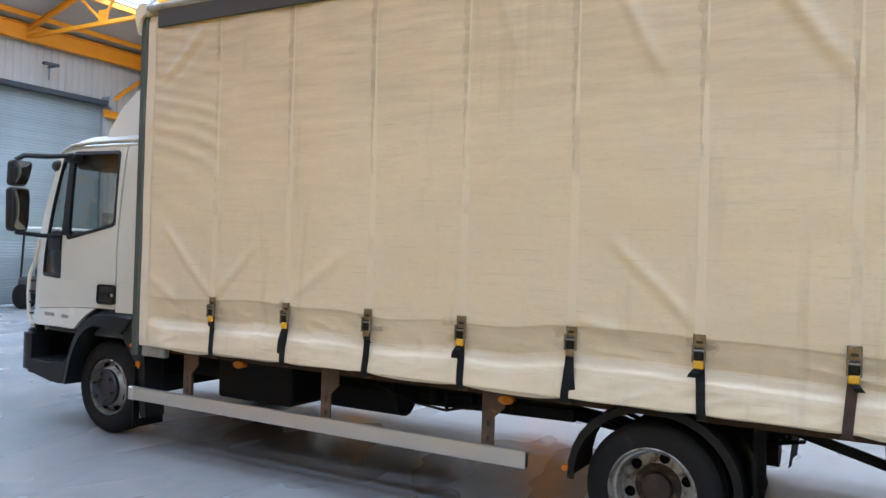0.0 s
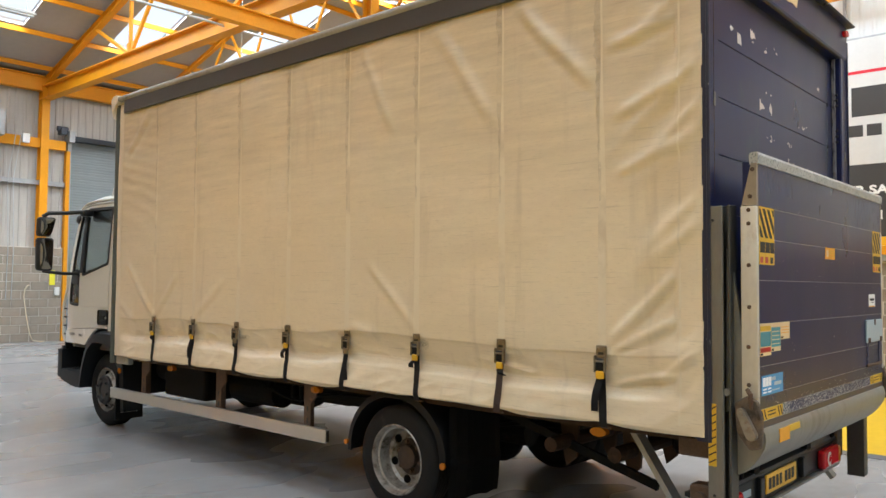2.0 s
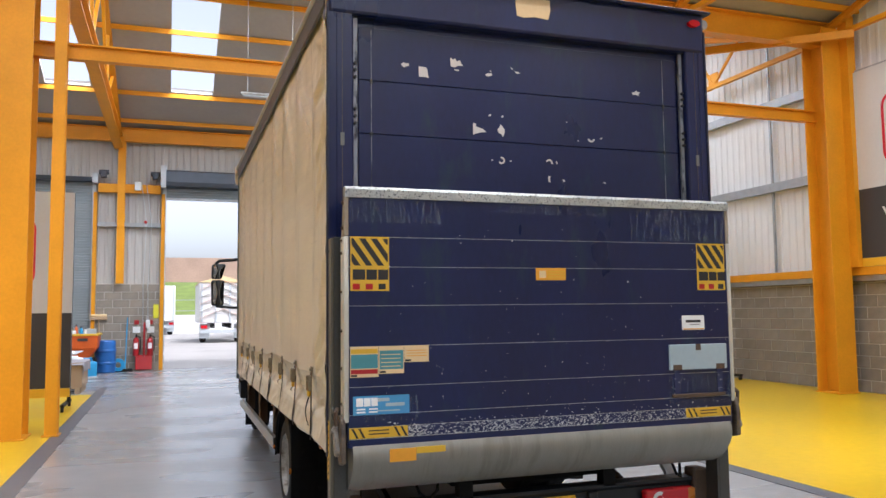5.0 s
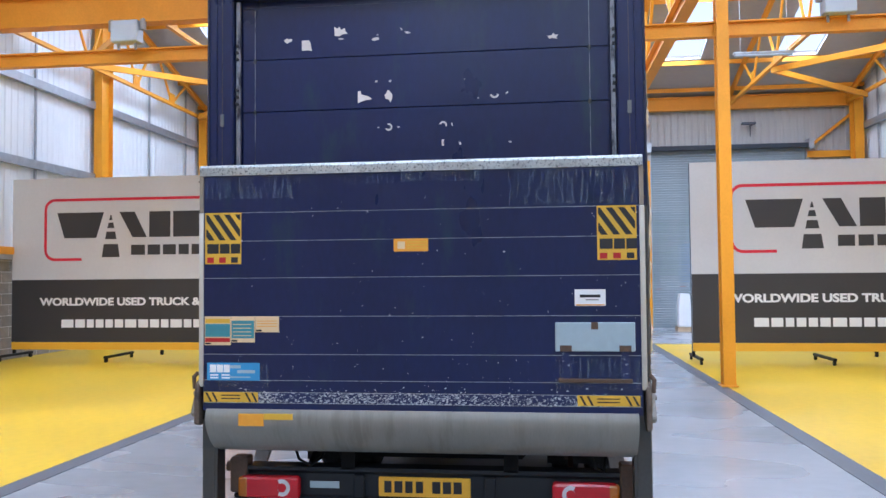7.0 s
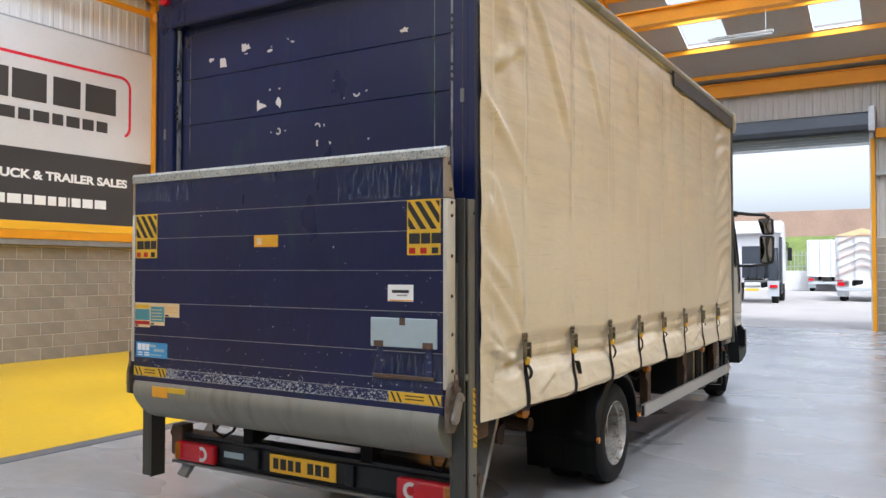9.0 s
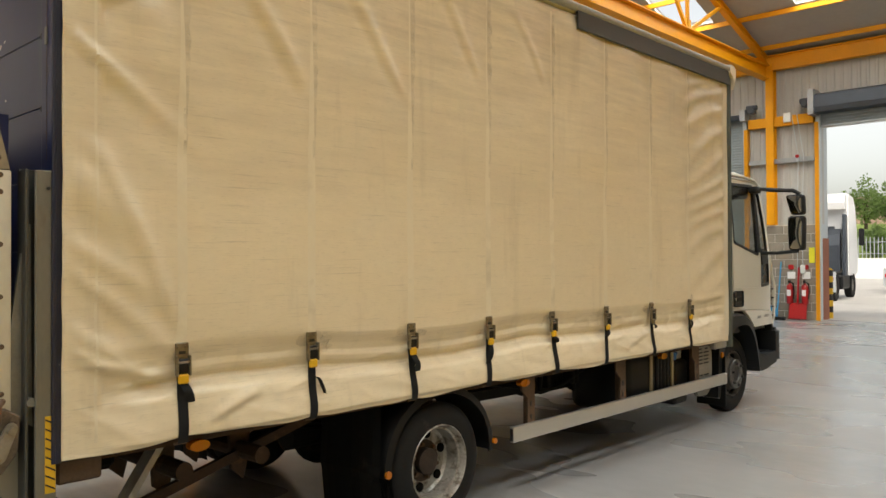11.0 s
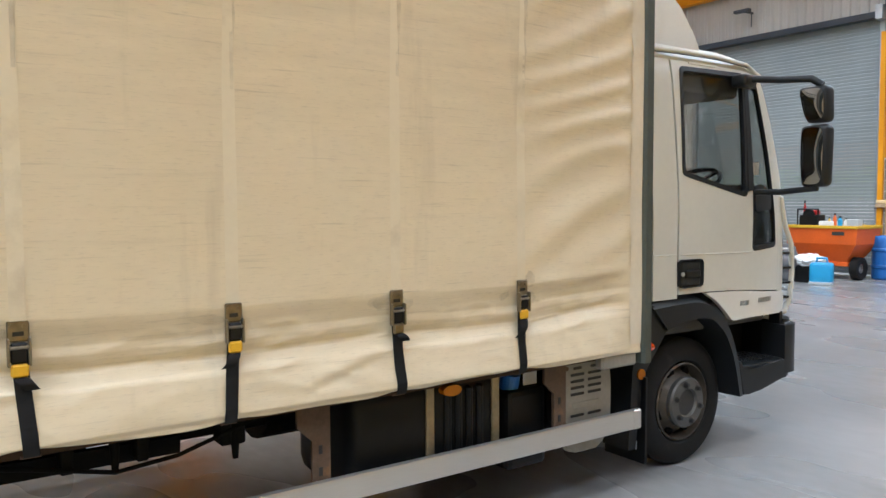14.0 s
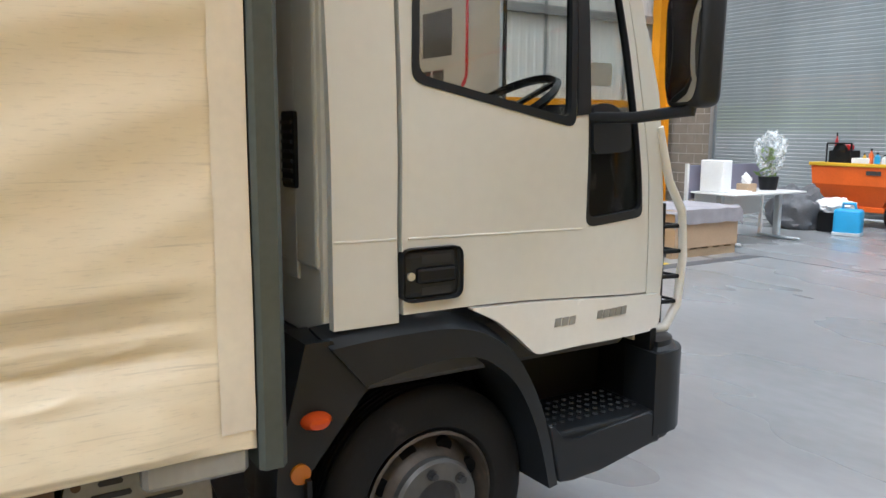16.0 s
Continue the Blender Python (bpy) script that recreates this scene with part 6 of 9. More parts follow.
for y0, y1 in ((-1.158, -0.953), (0.953, 1.152)):
    st = sticker("warning_flag", y0, y1, 1.665, 1.945, STICKER_YELLOW, "yellow plate with black diagonal stripes")
    a0, a1, b0, b1 = y0 + 0.006, y1 - 0.006, 1.795, 1.935
    for k in range(5):
        # a slanting band, cut off at the plate's border
        u = a0 - 0.085 + k * 0.062
        low, high = [], []
        for w in (u, u + 0.034):
            for q in range(15):
                h = b1 - (b1 - b0) * q / 14
                (low if w == u else high).append((min(a1, max(a0, w + 0.10 * q / 14)), h))
        ring = [low[q] for q in range(15) if high[q][0] - low[q][0] > 0.002]
        back = [high[q] for q in range(15) if high[q][0] - low[q][0] > 0.002]
        if len(ring) > 2:
            bm = bmesh.new()
            prism(bm, ring + back[::-1], "x", PX1 + 0.0022, PX1 + 0.003)
            part("black_stripe", bm, INK, lift)
    for k, (a, b) in enumerate(((0.012, 0.078), (0.084, 0.140), (0.146, 0.200))):
        on_sticker(st, y0 + a, y0 + b, 1.722, 1.775, INK)
    for k in range(3):
        on_sticker(st, y0 + 0.012 + k * 0.068, y0 + 0.05 + k * 0.068, 1.672, 1.702, RED if k < 2 else INK)
st = sticker("orange_sticker", -0.111, 0.074, 1.722, 1.79, STICKER_ORANGE, "orange sticker with small print")
for r in range(3):
    on_sticker(st, -0.04, 0.07, 1.737 + r * 0.016, 1.743 + r * 0.016, STICKER_YELLOW)
on_sticker(st, -0.09, -0.05, 1.735, 1.775, STICKER_CREAM)
st = sticker("dealer_sticker", 0.834, 0.991, 1.43, 1.515, SIGN_WHITE, "white dealer sticker with print")
on_sticker(st, 0.86, 0.965, 1.473, 1.488, INK)
on_sticker(st, 0.89, 0.955, 1.458, 1.464, DULL_ALU)
on_sticker(st, 0.84, 0.985, 1.432, 1.438, STICKER_ORANGE)
for y0, y1, z0, m1, extra in ((-1.160, -1.012, 1.225, STICKER_CREAM, "a"), (-1.010, -0.876, 1.24, STICKER_CREAM, "b"), (-0.874, -0.741, 1.295, STICKER_CREAM, "c")):
    st = sticker("instruction_label", y0, y1, z0, 1.38, m1, "cream instruction label with unreadable print")
    if extra == "a":
        on_sticker(st, y0 + 0.004, y1 - 0.004, 1.345, 1.368, STICKER_YELLOW)
        on_sticker(st, y0 + 0.004, y1 - 0.004, 1.27, 1.34, STICKER_TEAL)
        on_sticker(st, y0 + 0.004, y1 - 0.004, 1.242, 1.264, RED)
    elif extra == "b":
        on_sticker(st, y0 + 0.004, y1 - 0.004, 1.262, 1.358, STICKER_TEAL)
        for r in range(4):
            on_sticker(st, y0 + 0.012, y1 - 0.02, 1.275 + r * 0.02, 1.279 + r * 0.02, STICKER_CREAM, 2)
    else:
        for r in range(3):
            on_sticker(st, y0 + 0.012, y1 - 0.012, 1.325 + r * 0.014, 1.329 + r * 0.014, STICKER_ORANGE)
    on_sticker(st, y0 + 0.004, y0 + 0.036, z0 + 0.004, z0 + 0.014, INK)
st = sticker("maker_sticker", -1.145, -0.849, 1.035, 1.13, STICKER_BLUE, "blue maker's sticker with white shapes")
for a, b in ((0.016, 0.052), (0.056, 0.09), (0.094, 0.128)):
    on_sticker(st, -1.145 + a, -1.145 + b, 1.078, 1.12, SIGN_WHITE)
for a in (0.018, 0.082):
    for z in (1.045, 1.06):
        on_sticker(st, -1.145 + a, -1.145 + a + 0.046, z, z + 0.008, SIGN_WHITE)
on_sticker(st, -1.02, -0.955, 1.10, 1.117, PALE_BLUE)
on_sticker(st, -0.975, -0.875, 1.074, 1.091, PALE_BLUE)
on_sticker(st, -1.02, -0.9, 1.05, 1.056, PALE_BLUE)
for y0, y1 in ((-1.165, -0.858), (0.841, 1.156)):
    st = sticker("caution_strip", y0, y1, 0.918, 0.972, STICKER_YELLOW, "yellow caution strip with black end bars")
    for u in (y0 + 0.01, y0 + 0.045, y1 - 0.075, y1 - 0.04):
        bm = bmesh.new()
        prism(bm, [(u, 0.969), (u + 0.012, 0.969), (u + 0.038, 0.921), (u + 0.026, 0.921)], "x", PX1 + 0.0022, PX1 + 0.003)
        part("black_stripe", bm, INK, lift)
    for z in (0.935, 0.952):
        on_sticker(st, y0 + 0.1, y1 - 0.1, z, z + 0.006, INK)
hatch = part("step_plate", B(PX1 + 0.001, PX1 + 0.014, 0.732, 1.136, 1.197, 1.346, 0.005, 2), PALE_BLUE, lift, "pale blue-grey folding step plate with rust")
for y in (0.785, 1.085):
    part("rust_mark", B(PX1 + 0.013, PX1 + 0.0155, y - 0.03, y + 0.03, 1.197, 1.228), RUST, lift)
    part("step_leg", B(PX1 + 0.001, PX1 + 0.006, y - 0.018, y + 0.018, 1.05, 1.195), CHIPPED, lift)
part("rust_mark", B(PX1 + 0.013, PX1 + 0.0155, 0.915, 0.95, 1.31, 1.347), RUST, lift)
part("step_bar", B(PX1 + 0.001, PX1 + 0.012, 0.747, 1.12, 1.037, 1.058, 0.003), RUST, lift, "rusty step bar")
rnd = random.Random(11)
bm = bmesh.new()
for k in range(190):
    y, z = rnd.uniform(-1.16, 1.17), 0.97 + (rnd.random() ** 1.6) * 1.15
    r = rnd.uniform(0.001, 0.0035) * (1.8 if rnd.random() < 0.06 else 1)
    a = rnd.uniform(0, 3)
    q = rnd.uniform(0.4, 1.0)
    vs = [bm.verts.new((PX1 + 0.0016, y + r * math.cos(a + t) * (1 if i % 2 else q), z + r * math.sin(a + t))) for i, t in enumerate((0, 1.3, 2.7, 4.0, 5.2))]
    bm.faces.new(vs)
sp = part("paint_specks", bm, PEEL, lift, "pale chips in the navy paint")
sp["kind"] = "stuff"
bm = bmesh.new()
for k in range(1700):
    y, z = rnd.uniform(-1.05, 1.1), 0.917 + 0.055 * rnd.random() ** 1.4 + (0.05 * rnd.random() if rnd.random() < 0.12 else 0)
    if noise.noise(Vector((y * 4, 3.1, 0))) < rnd.uniform(-1.0, 0.25):
        continue
    r, q, a = rnd.uniform(0.0012, 0.005), rnd.uniform(0.3, 1.0), rnd.uniform(-0.5, 0.5)
    bm.faces.new([bm.verts.new((PX1 + 0.0017, y + r * 1.6 * math.cos(a + t) * (1 if i % 2 else q), z + 0.8 * r * math.sin(a + t))) for i, t in enumerate((0, 1.1, 2.4, 3.7, 5.1))])
sc = part("scraped_paint", bm, mat("bare_scraped_metal", (0.55, 0.57, 0.58), 0.5, 0.3, var=0.2, bump=0.1), lift, "pale scraped chips along the lower edge")
sc["kind"] = "stuff"

# ---- underrun bar with lamps and plate ----
bm = bmesh.new()
prism(bm, [(-0.10, 0.33), (0.0, 0.33), (0.01, 0.35), (0.0, 0.36), (0.0, 0.48), (0.02, 0.50), (0.02, 0.52), (-0.10, 0.52), (-0.10, 0.50), (-0.03, 0.48), (-0.03, 0.36), (-0.10, 0.35)], "y", -1.11, 1.11)
bar = part("underrun_bar", bm, TRIM, lorry, "dark rear underrun bar with rust")
BAR_AT = Vector((-0.04, RC, -0.01))
bar.location = BAR_AT
part("bar_lip", B(-0.04, 0.03, -1.13, 1.13, 0.315, 0.333, 0.004), STEEL_GREY, bar)
for s in (-1, 1):
    y0, y1 = s * 0.71, s * 1.06
    lamp = part("tail_lamp", B(0.0, 0.055, y0, y1, 0.345, 0.47, 0.018, 2), RED_LENS, lorry, "red tail lamp cluster")
    lamp.location = BAR_AT
    part("indicator_lens", B(0.01, 0.058, s * 1.01, s * 1.07, 0.35, 0.465, 0.014, 2), AMBER, lamp, "amber indicator lens")
    bm = bmesh.new()
    lathe(bm, [(0.026, 0.053), (0.048, 0.056), (0.048, 0.0575), (0.026, 0.0575)], (0, s * 0.81, 0.408), "x", 24, close=True)
    bmesh.ops.delete(bm, geom=[v for v in bm.verts if (v.co.y - s * 0.81) * s > 0.026], context="VERTS")
    part("reverse_lens", bm, CLEAR_LENS, lamp, "pale reversing lens")
    part("bar_hanger", B(-0.10, -0.02, s * 0.42, s * 0.50, 0.50, 0.72), CHASSIS, lorry)
    part("plate_bracket", B(0.0, 0.03, s * 0.34, s * 0.40, 0.36, 0.48, 0.004), TRIM, bar)
plate = part("number_plate", B(0.0, 0.012, -0.26, 0.26, 0.362, 0.472, 0.003), PLATE_YELLOW, lorry, "yellow rear number plate")
plate.location = BAR_AT
for k, (y, w) in enumerate(((-0.215, 0.045), (-0.155, 0.05), (-0.095, 0.045), (-0.035, 0.045), (0.06, 0.05), (0.12, 0.05), (0.18, 0.05))):
    part("plate_bar", B(0.012, 0.0135, y - w / 2 + 0.01, y + w / 2 + 0.006, 0.385, 0.45), INK, plate)
part("maker_bar", B(0.0, 0.006, -0.66, -0.49, 0.40, 0.437), PALE_BLUE, bar)
bm = B(-0.5, -0.06, -0.55, 0.55, 0.56, 0.70, 0.03)
part("lift_power_unit", bm, CHASSIS, lorry)
bm = bmesh.new()
pipe(bm, [(-0.02, -0.78, 0.66), (0.0, -0.74, 0.56), (-0.02, -0.68, 0.52), (-0.05, -0.62, 0.56), (-0.1, -0.6, 0.66)], 0.008)
part("lift_hose", bm, CHASSIS, lorry)
part("lift_hose", pipe(bmesh.new(), [(-0.02, 0.88, 0.66), (0.0, 0.92, 0.54), (-0.02, 0.96, 0.52), (-0.05, 0.98, 0.6)], 0.008), CHASSIS, lorry)

# ---- cab ----
def outline(bm, outer, holes):
    """A flat sheet in x and z with holes, cut into a fine net, so that it can be curved afterwards."""
    edges = []
    for loop in (outer, *holes):
        vs = [bm.verts.new((x, 0, z)) for x, z in loop]
        edges += [bm.edges.new((vs[i], vs[(i + 1) % len(vs)])) for i in range(len(vs))]
    bmesh.ops.triangle_fill(bm, use_beauty=True, use_dissolve=False, edges=edges)
    for axis, cuts in (((0, 0, 1), np.arange(0.9, 2.5, 0.1)), ((1, 0, 0), np.arange(-7.85, -6.4, 0.1))):
        for c in cuts:
            co = (0, 0, c) if axis[2] else (c, 0, 0)
            bmesh.ops.bisect_plane(bm, geom=bm.verts[:] + bm.edges[:] + bm.faces[:], plane_co=co, plane_no=axis)


def cab_y(x, z):
    """Half the cab's width: upright below, leaning in towards the roof and rounded towards the nose."""
    y = 1.07
    if z > 1.5:
        y -= 0.085 * ((z - 1.5) / 0.95) ** 1.4
    if z > 2.36:
        y -= 0.9 * (z - 2.36) ** 1.5
    if x < -7.45:
        y -= 0.42 * (-7.45 - x) ** 2
    return y


def sheet(name, outer, holes, s, m, parent, label="", lift_by=0.0, thick=0.03):
    bm = bmesh.new()
    outline(bm, outer, holes)
    for v in bm.verts:
        v.co.y = s * (cab_y(v.co.x, v.co.z) + lift_by)
    bmesh.ops.recalc_face_normals(bm, faces=bm.faces)
    if sum(f.normal.y for f in bm.faces) * s < 0:
        bmesh.ops.reverse_faces(bm, faces=bm.faces)
    bmesh.ops.solidify(bm, geom=bm.faces[:], thickness=thick)
    return part(name, bm, m, parent, label, smooth=35)


def rounded(pts, r=0.03, n=4):
    """The outline with its corners rounded."""
    out = []
    for i, p in enumerate(pts):
        a, b, c = Vector(pts[i - 1]), Vector(p), Vector(pts[(i + 1) % len(pts)])
        u, v = (a - b), (c - b)
        k = min(r, u.length * 0.45, v.length * 0.45)
        p0, p1 = b + u.normalized() * k, b + v.normalized() * k
        for j in range(n + 1):
            t = j / n
            q = p0 * (1 - t) ** 2 + b * 2 * t * (1 - t) + p1 * t ** 2
            out.append((q.x, q.y))
    return out


def sheet_bar(x0, x1, z0, z1, s):
    """A thin raised strip that follows the cab's side."""
    bm = bmesh.new()
    rows = []
    for k in range(7):
        x = x0 + (x1 - x0) * k / 6
        rows.append([bm.verts.new((x, s * (cab_y(x, z) + w), z)) for z, w in ((z0, -0.004), (z0 + 0.004, 0.005), (z1 - 0.004, 0.005), (z1, -0.004))])
    for p, q in zip(rows, rows[1:]):
        for i in range(3):
            bm.faces.new((p[i], p[i + 1], q[i + 1], q[i]))
    bm.faces.new(rows[0])
    bm.faces.new(rows[-1][::-1])
    return bm


cab = part("cab", B(-7.70, -6.42, -0.98, 0.98, 0.80, 0.98, 0.02), CAB_IN, lorry, "cream day cab with dark glass and black plastic skirts")
# roof shell and rear wall
bm = bmesh.new()
nu, nv = 22, 18
grid = []
for i in range(nu + 1):
    u = i / nu
    x = -6.46 - 1.17 * u
    row = []
    for j in range(nv + 1):
        v = -1 + 2 * j / nv
        half = cab_y(x, 2.40) + 0.005
        y = half * math.copysign(abs(v) ** 0.8, v)
        top = 2.57 + 0.015 * (1 - v * v)
        edge = 2.435
        z = edge + (top - edge) * (1 - abs(v) ** 7)
        if u > 0.75:
            z -= 0.13 * ((u - 0.75) / 0.25) ** 2.2
        row.append(bm.verts.new((x, y, z)))
    grid.append(row)
for i in range(nu):
    for j in range(nv):
        bm.faces.new((grid[i][j], grid[i][j + 1], grid[i + 1][j + 1], grid[i + 1][j]))
bmesh.ops.recalc_face_normals(bm, faces=bm.faces)
bmesh.ops.solidify(bm, geom=bm.faces[:], thickness=0.03)
part("cab_roof", bm, CREAM, cab, smooth=50)
rear = part("cab_rear_wall", B(-6.48, -6.445, -1.02, 1.02, 0.98, 2.44, 0.015, 2), CREAM, cab)
for k in range(9):
    y = -0.8 + k * 0.2
    part("pressed_rib", B(-6.447, -6.435, y - 0.05, y + 0.05, 1.15, 2.3, 0.005), CREAM, rear)
# windscreen, front panel and grille
bm = bmesh.new()
vs = [bm.verts.new(p) for p in ((-7.82, -0.98, 1.42), (-7.82, 0.98, 1.42), (-7.59, 0.92, 2.38), (-7.59, -0.92, 2.38))]
bm.faces.new(vs)
bmesh.ops.solidify(bm, geom=bm.faces[:], thickness=0.006)
part("windscreen", bm, WINDOW, cab, "wide clear windscreen")
bm = bmesh.new()
prism(bm, [(-7.82, 0.80), (-7.86, 1.05), (-7.84, 1.25), (-7.80, 1.41), (-7.76, 1.41), (-7.79, 1.05), (-7.76, 0.80)], "y", -0.96, 0.96)
part("front_panel", bm, CREAM, cab)
for k in range(4):
    part("grille_slat", B(-7.885, -7.855, -0.6, 0.6, 0.86 + k * 0.07, 0.90 + k * 0.07, 0.008), TRIM, cab)

WIN = rounded([(-6.765, 2.375), (-7.375, 2.385), (-7.335, 1.628), (-6.73, 1.755)], 0.04)
QTR = rounded([(-7.415, 2.325), (-7.515, 2.33), (-7.605, 1.89), (-7.68, 1.42), (-7.69, 1.31), (-7.405, 1.29)], 0.035)
DOOR = [(-6.694, 2.445), (-7.45, 2.455), (-7.545, 2.38), (-7.64, 1.92), (-7.725, 1.44), (-7.74, 1.20), (-7.74, 1.006), (-7.45, 1.028), (-7.15, 1.046), (-6.95, 1.052), (-6.684, 1.052), (-6.679, 1.28)]
QUARTER = [(-6.455, 2.445), (-6.678, 2.445), (-6.663, 1.28), (-6.668, 1.03), (-6.455, 1.03)]
PILLAR = [(-7.46, 2.45), (-7.575, 2.40), (-7.69, 2.08), (-7.80, 1.74), (-7.85, 1.35), (-7.875, 1.10), (-7.86, 0.96), (-7.752, 0.995), (-7.752, 1.20), (-7.737, 1.44), (-7.652, 1.92), (-7.55, 2.38)]
FENDER = rounded([(-6.915, 1.047), (-7.02, 0.995), (-7.105, 0.93), (-7.188, 0.855), (-7.40, 0.862), (-7.60, 0.86), (-7.80, 0.852), (-7.84, 0.88), (-7.845, 0.985), (-7.73, 1.000), (-7.45, 1.022), (-7.2, 1.038)], 0.025)
for s in (-1, 1):
    d = sheet("cab_door", DOOR, [WIN, QTR], s, CREAM, cab, "cream cab door with dark framed window")
    sheet("quarter_panel", QUARTER, [], s, CREAM, cab)
    sheet("door_seal", [(-6.655, 2.44), (-6.715, 2.44), (-6.71, 1.05), (-6.65, 1.05)], [], s, HOLE, cab, lift_by=-0.034, thick=0.004)
    sheet("corner_pillar", PILLAR, [], s, CREAM, cab, lift_by=-0.004)
    sheet("fender", FENDER, [], s, WHITE_GLOSS, cab, "glossy white lower front panel", lift_by=0.012)
    grow = lambda pts, k: [(sum(p[0] for p in pts) / len(pts) + (x - sum(p[0] for p in pts) / len(pts)) * k, sum(p[1] for p in pts) / len(pts) + (z - sum(p[1] for p in pts) / len(pts)) * k) for x, z in pts]
    sheet("window_seal", grow(WIN, 1.035), [grow(WIN, 0.955)], s, TRIM, d, lift_by=0.004, thick=0.03)
    sheet("window_glass", grow(WIN, 0.97), [], s, WINDOW, d, lift_by=-0.012, thick=0.004)
    sheet("quarter_seal", grow(QTR, 1.03), [grow(QTR, 0.965)], s, TRIM, d, lift_by=0.003, thick=0.03)
    sheet("quarter_glass", grow(QTR, 0.97), [], s, WINDOW, d, lift_by=-0.012, thick=0.004)
    sheet("mirror_pad", rounded([(-7.415, 1.695), (-7.50, 1.70), (-7.60, 1.64), (-7.60, 1.535), (-7.415, 1.525)], 0.03), [], s, TRIM, d, lift_by=0.012, thick=0.03)
    # black sheet added behind the quarter glass to darken its lower part
    sheet("quarter_backing", rounded([(-7.412, 1.66), (-7.645, 1.66), (-7.685, 1.315), (-7.412, 1.295)], 0.03), [], s, BLACK_PLASTIC, d, lift_by=-0.018, thick=0.006)
    sheet("window_pillar", [(-7.378, 2.38), (-7.412, 2.36), (-7.402, 1.66), (-7.352, 1.655)], [], s, TRIM, d, lift_by=0.006, thick=0.02)
    # swage line along the door and the rear quarter
    for x0, x1 in ((-6.46, -6.66), (-6.70, -7.38)):
        pts = [(x0 + (x1 - x0) * k / 8, 1.287 - 0.02 * (x0 + (x1 - x0) * k / 8 + 6.46) / -1.24) for k in range(9)]
        part("swage_line", pipe(bmesh.new(), [(x, s * (cab_y(x, z) - 0.001), z) for x, z in pts], 0.0045, 8), CREAM, cab, smooth=60)
    part("rail_badge", sheet_bar(-6.86, -7.13, 2.405, 2.432, s), CREAM, d)
    # recessed handle
    h = part("door_handle", B(-6.885, -6.672, s * 1.062, s * 1.082, 1.09, 1.255, 0.03, 3), TRIM, d, "black recessed door handle")
    part("handle_grip", B(-6.862, -6.72, s * 1.074, s * 1.092, 1.145, 1.195, 0.012, 2), BLACK_PLASTIC, d)
    # flat black patches paint the shade of the hollows above and below the grip
    part("recess_shade", B(-6.845, -6.74, s * 1.0825, s * 1.0835, 1.205, 1.232, 0.0), INK, d)
    part("recess_shade", B(-6.845, -6.74, s * 1.0825, s * 1.0835, 1.108, 1.132, 0.0), INK, d)
    bm = bmesh.new()
    tube(bm, (-6.702, s * 1.08, 1.17), (-6.702, s * 1.088, 1.17), 0.013, seg=14)
    part("door_lock", bm, ALU, d)
    # model marks as bars
    for a, w, n, z in ((-7.262, 0.026, 3, 0.942), (-7.455, 0.024, 5, 0.948)):
        for k in range(n):
            x = a - k * (w + 0.006)
            y = cab_y(x, z) + 0.012
            bm = bmesh.new()
            prism(bm, [(x, z), (x - w, z + 0.002), (x - w - 0.004, z + 0.031), (x - 0.004, z + 0.029)], "y", s * (y - 0.004), s * (y + 0.003))
            part("model_bar", bm, DULL_ALU, cab)
    # wheel arch: moulded arch, skirt with step, corner bumper
    bm = bmesh.new()
    top = [(-6.40, 1.04), (-6.50, 1.046), (-6.66, 1.047), (-6.83, 1.038), (-6.95, 1.004), (-7.05, 0.947), (-7.115, 0.88), (-7.195, 0.735), (-7.25, 0.57), (-7.29, 0.38)]
    low = [(-6.535, 0.865), (-6.60, 0.878), (-6.70, 0.895), (-6.82, 0.905), (-6.93, 0.893), (-7.01, 0.848), (-7.08, 0.782), (-7.14, 0.68), (-7.19, 0.55), (-7.232, 0.38)]
    def flow(pts, n=5):
        """More points on a smooth line through these."""
        out = []
        for k in range(len(pts) - 1):
            p0, p1, p2, p3 = (Vector(pts[max(0, k - 1)]), Vector(pts[k]), Vector(pts[k + 1]), Vector(pts[min(len(pts) - 1, k + 2)]))
            for q in range(n):
                t = q / n
                v = 0.5 * (2 * p1 + (p2 - p0) * t + (2 * p0 - 5 * p1 + 4 * p2 - p3) * t * t + (3 * p1 - p0 - 3 * p2 + p3) * t ** 3)
                out.append((v.x, v.y))
        return out + [pts[-1]]

    outs = []
    for (a, b), (c, e) in zip(flow(top), flow(low)):
        outs.append([bm.verts.new((a, s * 1.02, b)), bm.verts.new((a + (c - a) * 0.25, s * 1.105, b + (e - b) * 0.3)), bm.verts.new((c, s * 1.115, e)), bm.verts.new((c, s * 0.86, e - 0.005))])
    for p, q in zip(outs, outs[1:]):
        for k in range(3):
            bm.faces.new((p[k], p[k + 1], q[k + 1], q[k]))
    bmesh.ops.recalc_face_normals(bm, faces=bm.faces)
    bmesh.ops.solidify(bm, geom=bm.faces[:], thickness=0.012)
    part("wheel_arch", bm, TRIM, cab, "dark grey plastic wheel arch", smooth=40)
    bm = bmesh.new()
    prism(bm, [(-6.44, 1.01), (-6.56, 0.86), (-6.36, 0.62), (-6.30, 0.22), (-6.24, 0.22), (-6.27, 0.66), (-6.36, 1.01)], "y", s * 0.90, s * 1.09)
    part("rear_fender", bm, TRIM, cab, "dark grey rear fender panel")
    bm = bmesh.new()
    lathe(bm, [(0.0, 1.13), (0.022, 1.125), (0.034, 1.105), (0.034, 1.085)], (-6.385, 0, 0.785), "y", 18)
